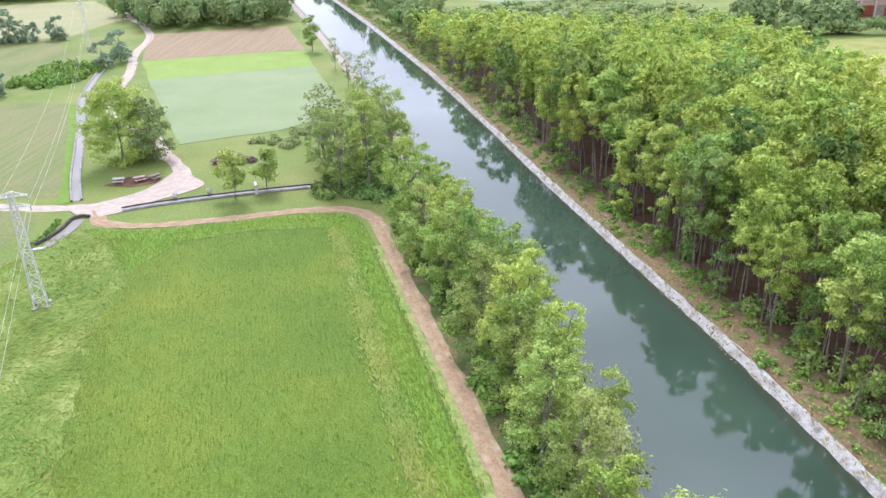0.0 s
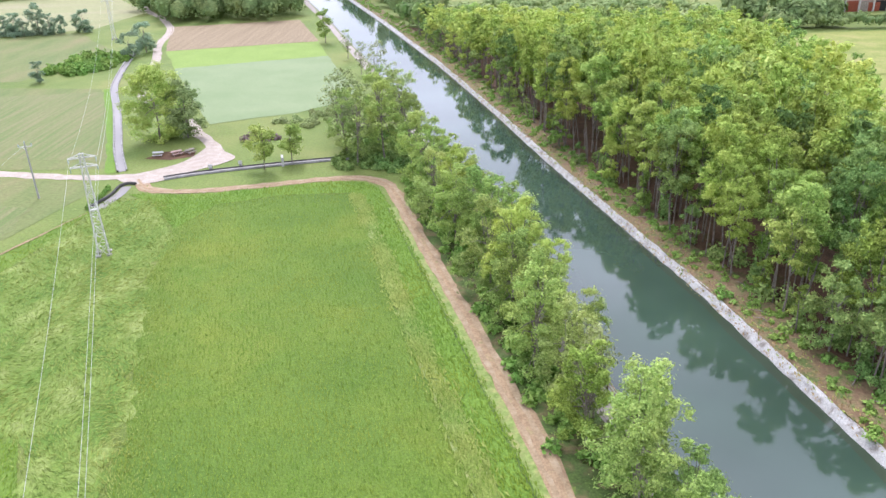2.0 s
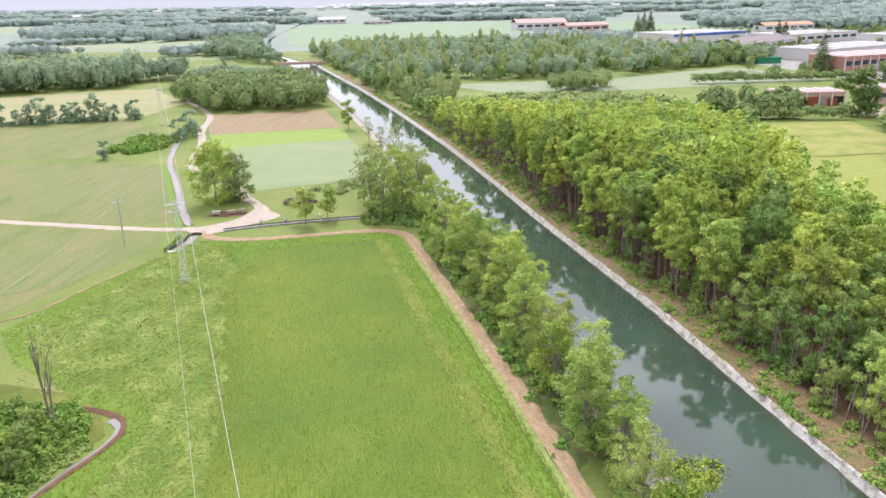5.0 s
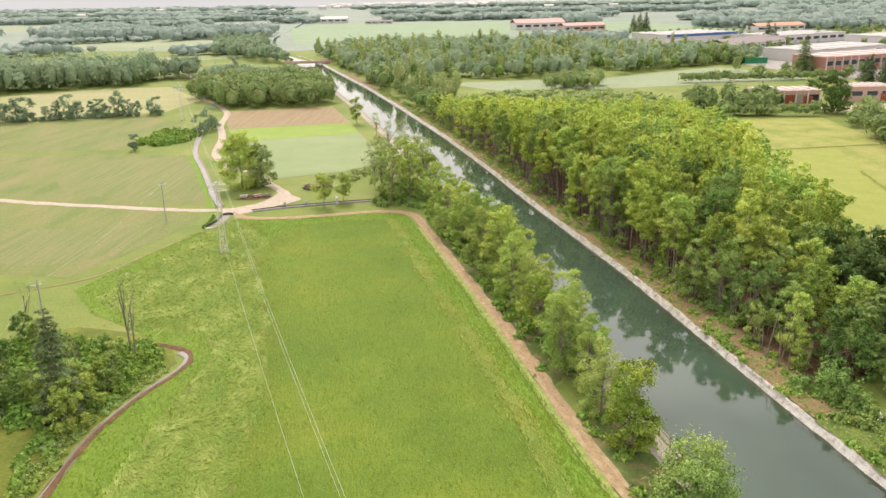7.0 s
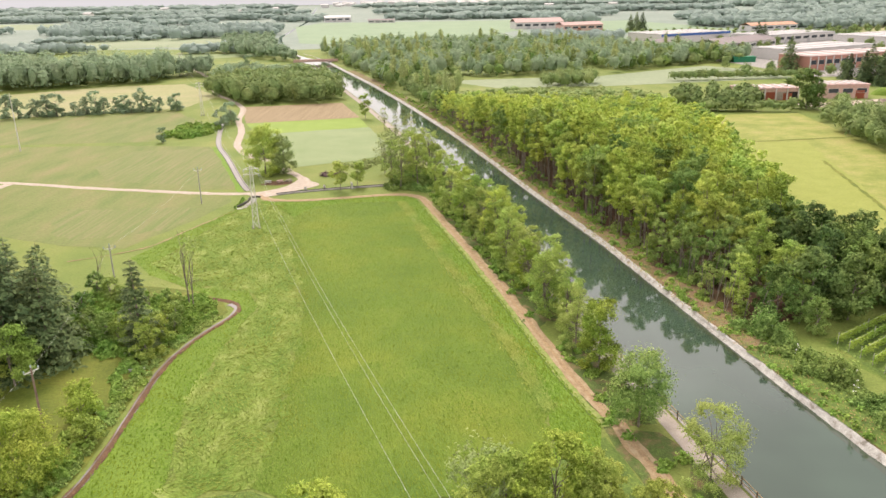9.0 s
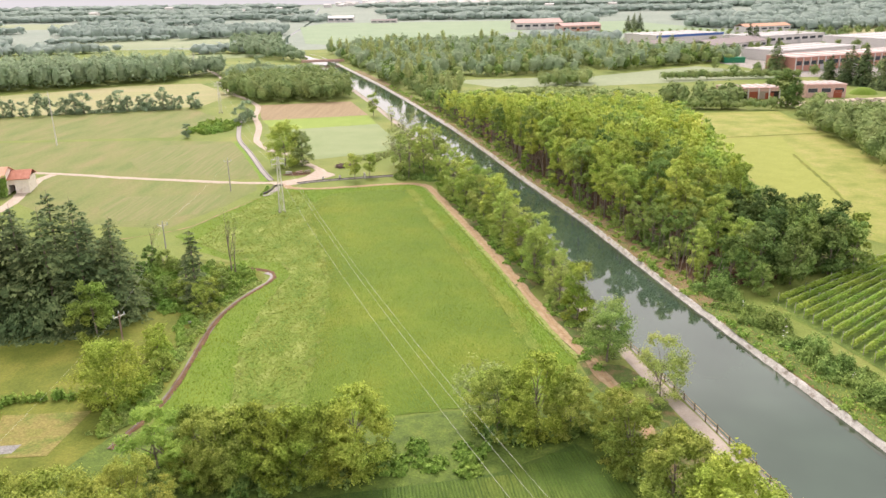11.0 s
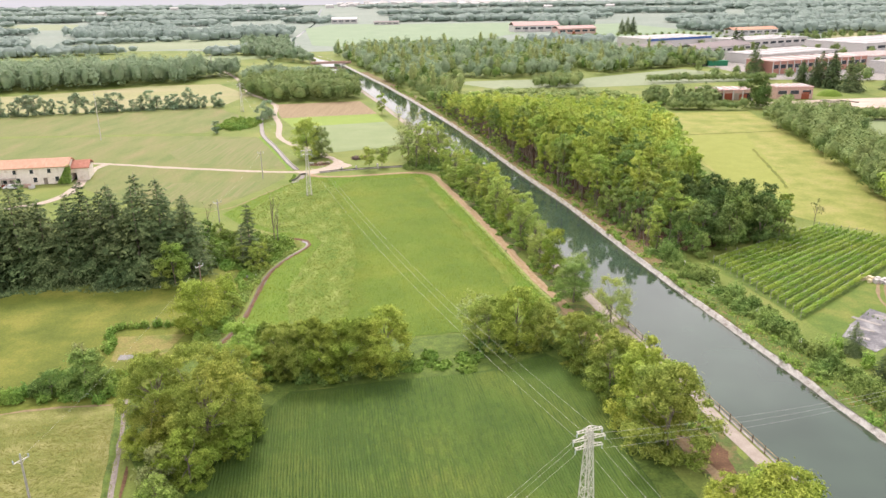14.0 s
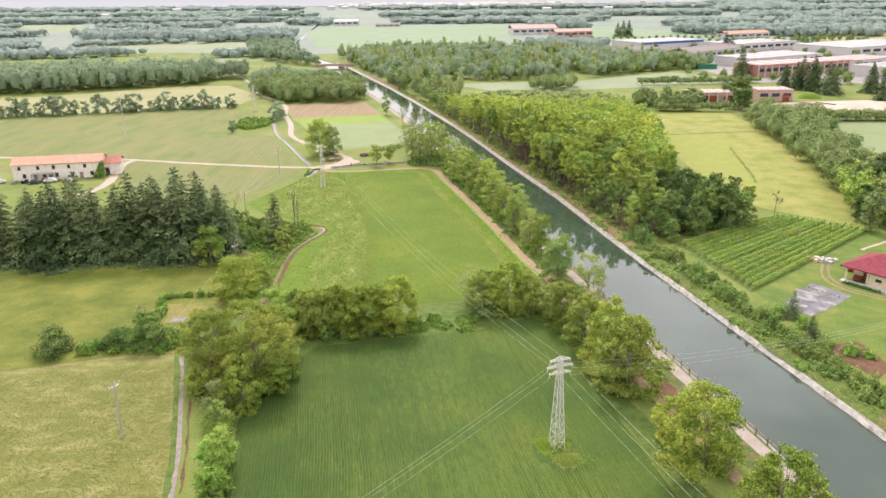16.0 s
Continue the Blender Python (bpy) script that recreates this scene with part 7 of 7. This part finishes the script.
def heap(name, x, y, m, label, seed):
    r2 = np.random.default_rng(seed)
    parts = []
    for k in range(5):
        a, b_ = r2.uniform(-1.2, 1.2, 2)
        w, d, h = r2.uniform(0.5, 1.1, 3)
        parts.append(box(a - w / 2, b_ - d / 2, 0, a + w / 2, b_ + d / 2, h))
    ob = part(name, join(*parts), m)
    ob.matrix_basis = pose(x, y, 0.03, 0, 0, 30)
    return tagged(ob, label, "garden clutter")


heap("garden_table_set", 82.1, 1.3, M_CREAM, "pale covered garden table by the vines", 1)
heap("garden_bench_set", 83.9, 0.8, M_WHITE, "white garden benches under covers", 2)
heap("garden_chair_stack", 85.8, 0.6, M_WHITE, "white stacked garden chairs on the lawn", 3)


for k, (x, y, m, lab) in enumerate([(-147.5, 81.0, M_WHITE, "pale stacked crates before the farmhouse"), (-143.6, 82.3, M_SHUTTER, "reddish stored boxes before the farmhouse"), (-150.5, 80.2, M_DARKOPEN, "dark heap of stored gear before the farmhouse"), (-137.0, 83.5, M_BRICK, "pinkish stacked tiles before the farmhouse"), (-135.4, 82.0, M_WHITE, "white containers at the farmhouse corner"), (-153.2, 79.6, M_GREYCON, "grey stacked stones before the farmhouse")]):
    heap("yard_heap", x, y, m, lab, 20 + k)
pergola = thing("pergola", "low wooden pergola before the farmhouse wall", "pergola", at=(-148.5, 83.6, 0), turn=ang)
for q in (0, 3.5, 7):
    part("post", box(q - 0.08, -2.3, -0.1, q + 0.08, -2.14, 2.5), M_OLDWOOD, pergola)
part("canopy", box(-0.3, -2.5, 2.5, 7.3, -0.3, 2.62), M_OLDWOOD, pergola)


def car(x, y, turn, paint, label):
    ob = thing("car", label, "car", "parked cars", (x, y, 0.05), turn)
    sec = [(-2.1, 0.35), (-2.15, 0.75), (-1.3, 0.9), (-0.7, 1.4), (0.8, 1.42), (1.5, 0.95), (2.1, 0.85), (2.15, 0.35)]
    n = len(sec)
    V = [(x_, s * (0.85 if z < 1.1 else 0.7), z) for s in (-1, 1) for x_, z in sec]
    F = [tuple(range(n))[::-1], tuple(range(n, 2 * n))] + [(i, (i + 1) % n, n + (i + 1) % n, n + i) for i in range(n)]
    part("body", (np.array(V, float), F), paint, ob)
    for s in (-1, 1):
        part("window", box(-0.95, s * 0.74 - 0.04, 0.95, 1.15, s * 0.74 + 0.06, 1.3), M_PANE, ob, "dark side window")
        for q in (-1.35, 1.35):
            w = part("wheel", tube([(q, s * 0.72, 0.32), (q, s * 0.9, 0.32)], [0.32, 0.32], 12), M_TYRE, ob)
            part("rim", tube([(q, s * 0.88, 0.32), (q, s * 0.92, 0.32)], [0.18, 0.18], 10), M_GALV, w)
    return ob


car(-141.5, 81.2, 15, M_PAINTW, "white car parked before the farmhouse")
car(-146.0, 79.0, 20, M_PAINTD, "dark car parked in the farmyard")
car(-158.5, 79.5, 40, M_PAINTW, "white van parked at the end of the farmhouse")
car(88.6, -4.6, 60, M_PAINTR, "red car parked beside the bungalow")

# picnic place under the big tree
def picnic(x, y, turn, mat_, label):
    ob = thing("picnic_table", label, "picnic table", "picnic tables", (x, y, 0.06), turn)
    part("tabletop", box(-0.9, -0.4, 0.7, 0.9, 0.4, 0.78), mat_, ob)
    for s in (-1, 1):
        part("bench", box(-0.9, s * 0.75 - 0.14, 0.4, 0.9, s * 0.75 + 0.14, 0.46), mat_, ob)
        part("leg", join(bar((s * 0.65, -0.75, 0), (s * 0.65, 0.3, 0.72), 0.09), bar((s * 0.65, 0.75, 0), (s * 0.65, -0.3, 0.72), 0.09), bar((s * 0.65, -0.75, 0.36), (s * 0.65, 0.75, 0.36), 0.09)), M_OLDWOOD, ob)
    return ob


patch("picnic_ground", [(-55.5, 111.5), (-50.5, 110.6), (-46.8, 112.4), (-47.5, 115.5), (-53, 115.5)], 0.05, M_SOIL, "trodden reddish soil under the big tree", "soil")
picnic(-53.4, 112.8, 10, M_WHITE, "pale wooden picnic table under the tree")
picnic(-50.2, 113.4, 35, M_PINKROOF, "reddish picnic table under the tree")
picnic(-48.0, 114.2, 60, M_OLDWOOD, "weathered picnic table at the track edge")
for x, y in ((-41.5, 104.9), (-36.8, 106.6)):
    gate = thing("sluice_post", "small pale concrete sluice post beside the flume", "sluice", "sluice posts", (x, y, 0))
    part("post", box(-0.25, -0.2, 0, 0.25, 0.2, 1.0), M_GREYCON, gate)
    part("plate", box(-0.3, -0.26, 0.5, 0.3, -0.2, 1.1), M_GALV, gate)
ds = structure(part("ditch_slab", box(-1.1, -0.35, 0.0, 1.1, 0.35, 0.3), M_WHITE), "pale concrete slab beside the ditch", "slab")
ds.matrix_basis = pose(-45.3, 4.6, 0.03, 0, 0, 12)
sl = thing("sluice", "white concrete sluice frame across the flume", "sluice", at=(-29.6, 107.0, 0), turn=15)
part("frame", join(box(-0.2, -0.9, 0, 0.2, -0.6, 1.5), box(-0.2, 0.6, 0, 0.2, 0.9, 1.5), box(-0.2, -0.9, 1.3, 0.2, 0.9, 1.55)), M_WHITE, sl)
part("gate", box(-0.05, -0.6, 0.1, 0.05, 0.6, 1.1), M_GALV, sl)
hb = structure(part("culvert_slab", box(-1.3, -0.4, 0.0, 1.3, 0.4, 0.35), M_WHITE), "white concrete slab at the channel's end", "slab")
hb.matrix_basis = Matrix.LocRotScale((-53.9, 87.4, 0.02), Euler((0, 0, 0.4)), (0.6, 0.7, 0.7))

# ---- sheds and houses beyond the wood ----
def shed(x, y, turn, L, D, H, wall, roof, label, windows=0, flat=True, band=None, category="industrial building"):
    ob = thing("industrial_building", label, category, "buildings beyond the wood", (x, y, 0), turn)
    part("wall", box(0, 0, -0.2, L, D, H), wall, ob)
    if flat:
        rf = part("roof", box(-0.3, -0.3, H, L + 0.3, D + 0.3, H + 0.4), roof, ob)
        for k in range(6):
            part("rooflight", box(L * (k + 0.2) / 6, 1, H + 0.4, L * (k + 0.55) / 6, D - 1, H + 0.75), M_WHITE, rf)
    else:
        part("roof", gable_roof(L, D, H, H + D * 0.14), roof, ob)
    if band:
        part("fascia", box(-0.35, -0.38, H - 1.6, L + 0.35, -0.302, H + 0.42), band, ob)
    for k in range(windows):
        cx = L * (k + 0.5) / windows
        window_at(ob, cx, H * 0.45, L / windows * 0.7, H * 0.3, frame_mat=M_WHITE)
    for k in range(max(1, int(L / 30))):
        part("loading_door", box(L * (k + 0.8) / (int(L / 30) + 1) - 2, -0.06, 0, L * (k + 0.8) / (int(L / 30) + 1) + 2, 0.02, min(3.6, H * 0.6)), M_SHUTTER if wall == M_BRICK else M_GREYROOF, ob)
    return ob


low = shed(122, 257, 3, 26, 13, 5.0, M_BRICK, M_PINKROOF, "low brick building with white pillars and a pinkish roof", windows=0)
# bays are flat panels; the near-black ones paint the shade of an opening
for k in range(5):
    part("bay", box(1.2 + k * 5.0, -0.05, 0.1, 5.2 + k * 5.0, 0.03, 3.6), (M_OLDWOOD, M_DARKOPEN, M_SHUTTER)[k % 3], low, "flat panel coloured as a bay between the pillars")
for k in range(6):
    part("pillar", box(0.3 + k * 5.0, -0.5, -0.1, 0.8 + k * 5.0, -0.06, 5.0), M_WHITE, low, "white pillar")
shed(160, 259, 3, 19, 13, 6.0, M_BRICK, M_PINKROOF, "low pinkish brick building beside the works yard", windows=3)
works = shed(200, 373, 24, 84, 24, 8.0, M_REDBRICK, M_PINKROOF, "reddish brick factory with white pilasters and a row of windows", windows=14)
for k in range(15):
    part("pilaster", box(k * 6.0 - 0.3, -0.5, -0.1, k * 6.0 + 0.3, -0.16, 7.9), M_WHITE, works, "white pilaster")
shed(214, 432, 30, 84, 34, 7.0, M_WHITE, M_GREYROOF, "long white factory shed with a flat roof", windows=10)
shed(286, 418, 28, 48, 30, 6.5, M_WHITE, M_PINKROOF, "white industrial hall with a pinkish roof", windows=6)
shed(284, 352, 32, 44, 34, 7.0, M_WHITE, M_GREYROOF, "white works hall with a grey roof", windows=5, band=M_WHITE)
shed(188, 498, 42, 80, 24, 6.5, M_WHITE, M_FIBRE, "brown-roofed workshop with a pitched roof", windows=8, flat=False)
shed(166, 590, 28, 78, 44, 8.5, M_WHITE, M_GREYROOF, "large shed with a blue fascia", windows=0, band=M_BLUE)
shed(120, 530, 12, 60, 14, 6, M_WHITE, M_FIBRE, "long grey workshop among the trees", windows=6, flat=False)
shed(252, 580, 30, 84, 40, 7.0, M_WHITE, M_GREYROOF, "white warehouse with a flat grey roof", windows=8)
shed(330, 520, 28, 110, 60, 7.5, M_WHITE, M_GREYROOF, "pale warehouse at the edge of the estate", windows=8)
shed(60, 880, 10, 60, 30, 8, M_WHITE, M_PINKROOF, "far pale factory with a pink roof", windows=6, flat=False)
shed(110, 815, 20, 50, 20, 7, M_BRICK, M_PINKROOF, "far red-roofed building in the fields", windows=5, flat=False)
shed(-228, 1190, 4, 42, 20, 7, M_WHITE, M_GREYROOF, "far white shed beyond the big field", windows=4, flat=False)
shed(-150, 1130, 0, 40, 12, 4, M_WHITE, M_FIBRE, "far low grey shed beyond the big field", windows=4, flat=False)
shed(300, 760, 20, 60, 18, 6, M_WHITE, M_ROOF, "far house row with red roofs", windows=6, flat=False)
shed(-470, 420, 10, 16, 10, 6, M_WHITE, M_GREYROOF, "small far white house among trees", windows=3, flat=False)
patch("yard", [(140, 246), (178, 256), (215, 262), (262, 262), (280, 240), (215, 225), (150, 232)], 0.05, M_YARD, "sandy works yard", "yard")
patch("estate_yard", [(190, 345), (300, 330), (420, 420), (420, 600), (200, 640), (130, 560), (176, 420)], 0.03, M_GREYCON, "paved grounds of the industrial estate", "yard")
tagged(part("green_mound", (np.array([(math.cos(a) * R_ + 193, math.sin(a) * R_ * 0.7 + 272, z) for R_, z in ((7, 0), (5.5, 1.6), (3, 2.8), (0.4, 3.2)) for a in np.arange(0, 6.28, 0.5236)]), [(i * 12 + k, i * 12 + (k + 1) % 12, (i + 1) * 12 + (k + 1) % 12, (i + 1) * 12 + k) for i in range(3) for k in range(12)] + [tuple(range(36, 48))]), M_LUSH, smooth=True), "grassy green mound in the yard", "mound")
r2 = np.random.default_rng(61)
for k in range(7):
    x, y = 178 + r2.uniform(0, 14), 243 + r2.uniform(-3, 4)
    a = r2.uniform(0, 3.14)
    tagged(part("log", tube([(x - 5 * math.cos(a), y - 5 * math.sin(a), 0.35), (x + 5 * math.cos(a), y + 5 * math.sin(a), 0.5 + r2.uniform(0, 0.8))], [0.35, 0.25], 7), M_OLDWOOD), "felled grey log lying in the works yard", "log", "felled logs")
tagged(part("green_hut", join(box(176, 432, 0, 190, 438, 3), box(175.6, 431.6, 3, 190.4, 438.4, 3.6)), M_GREEN), "green roofed hut beside the field", "hut")

# bridge over the canal
bridge = thing("bridge", "brick road bridge across the canal", "bridge", at=(float(canal(478)) - W / 2, 478, 0), turn=8)
part("deck", box(-16, -2.5, 0.6, 16, 2.5, 1.2), M_BRICK, bridge)
for s in (-1, 1):
    part("parapet", box(-16, s * 2.5 - 0.2, 1.2, 16, s * 2.5 + 0.2, 2.1), M_BRICK, bridge)
    part("abutment", box(s * 10.5 - 1.5, -2.4, -2, s * 10.5 + 1.5, 2.4, 0.6), M_GREYCON, bridge)

r2 = np.random.default_rng(71)
boxes_ = []
for _ in range(150):
    x, y = (r2.uniform(-420, 320), r2.uniform(2260, 2640)) if r2.uniform() < 0.75 else (r2.uniform(-1300, 1500), r2.uniform(1500, 2500))
    w_, d_, h_ = r2.uniform(10, 24), r2.uniform(10, 18), r2.uniform(5, 10)
    boxes_.append(box(x, y, 0, x + w_, y + d_, h_))
    boxes_.append((gable_roof(w_, d_, 0, 2.5)[0] + (x, y, h_), gable_roof(w_, d_, 0, 2.5)[1]))
tagged(part("far_town", join(*boxes_), M_WHITE), "pale far buildings of a town on the plain", "town", kind="stuff")

# glowing ring that stands for the distant haze and hills closing the plain
M_HAZE, hn, hl, _ = node_mat("glowing_distant_haze")
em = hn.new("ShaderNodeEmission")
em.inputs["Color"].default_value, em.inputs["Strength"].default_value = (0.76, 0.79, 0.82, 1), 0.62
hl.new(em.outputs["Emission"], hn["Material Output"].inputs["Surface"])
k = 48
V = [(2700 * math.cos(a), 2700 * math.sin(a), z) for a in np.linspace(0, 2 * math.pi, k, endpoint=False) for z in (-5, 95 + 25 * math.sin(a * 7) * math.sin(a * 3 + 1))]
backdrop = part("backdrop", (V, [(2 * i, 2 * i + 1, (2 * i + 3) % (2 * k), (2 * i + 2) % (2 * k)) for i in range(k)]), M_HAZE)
structure(backdrop, "glowing pale ring standing for haze and distant hills", "backdrop")
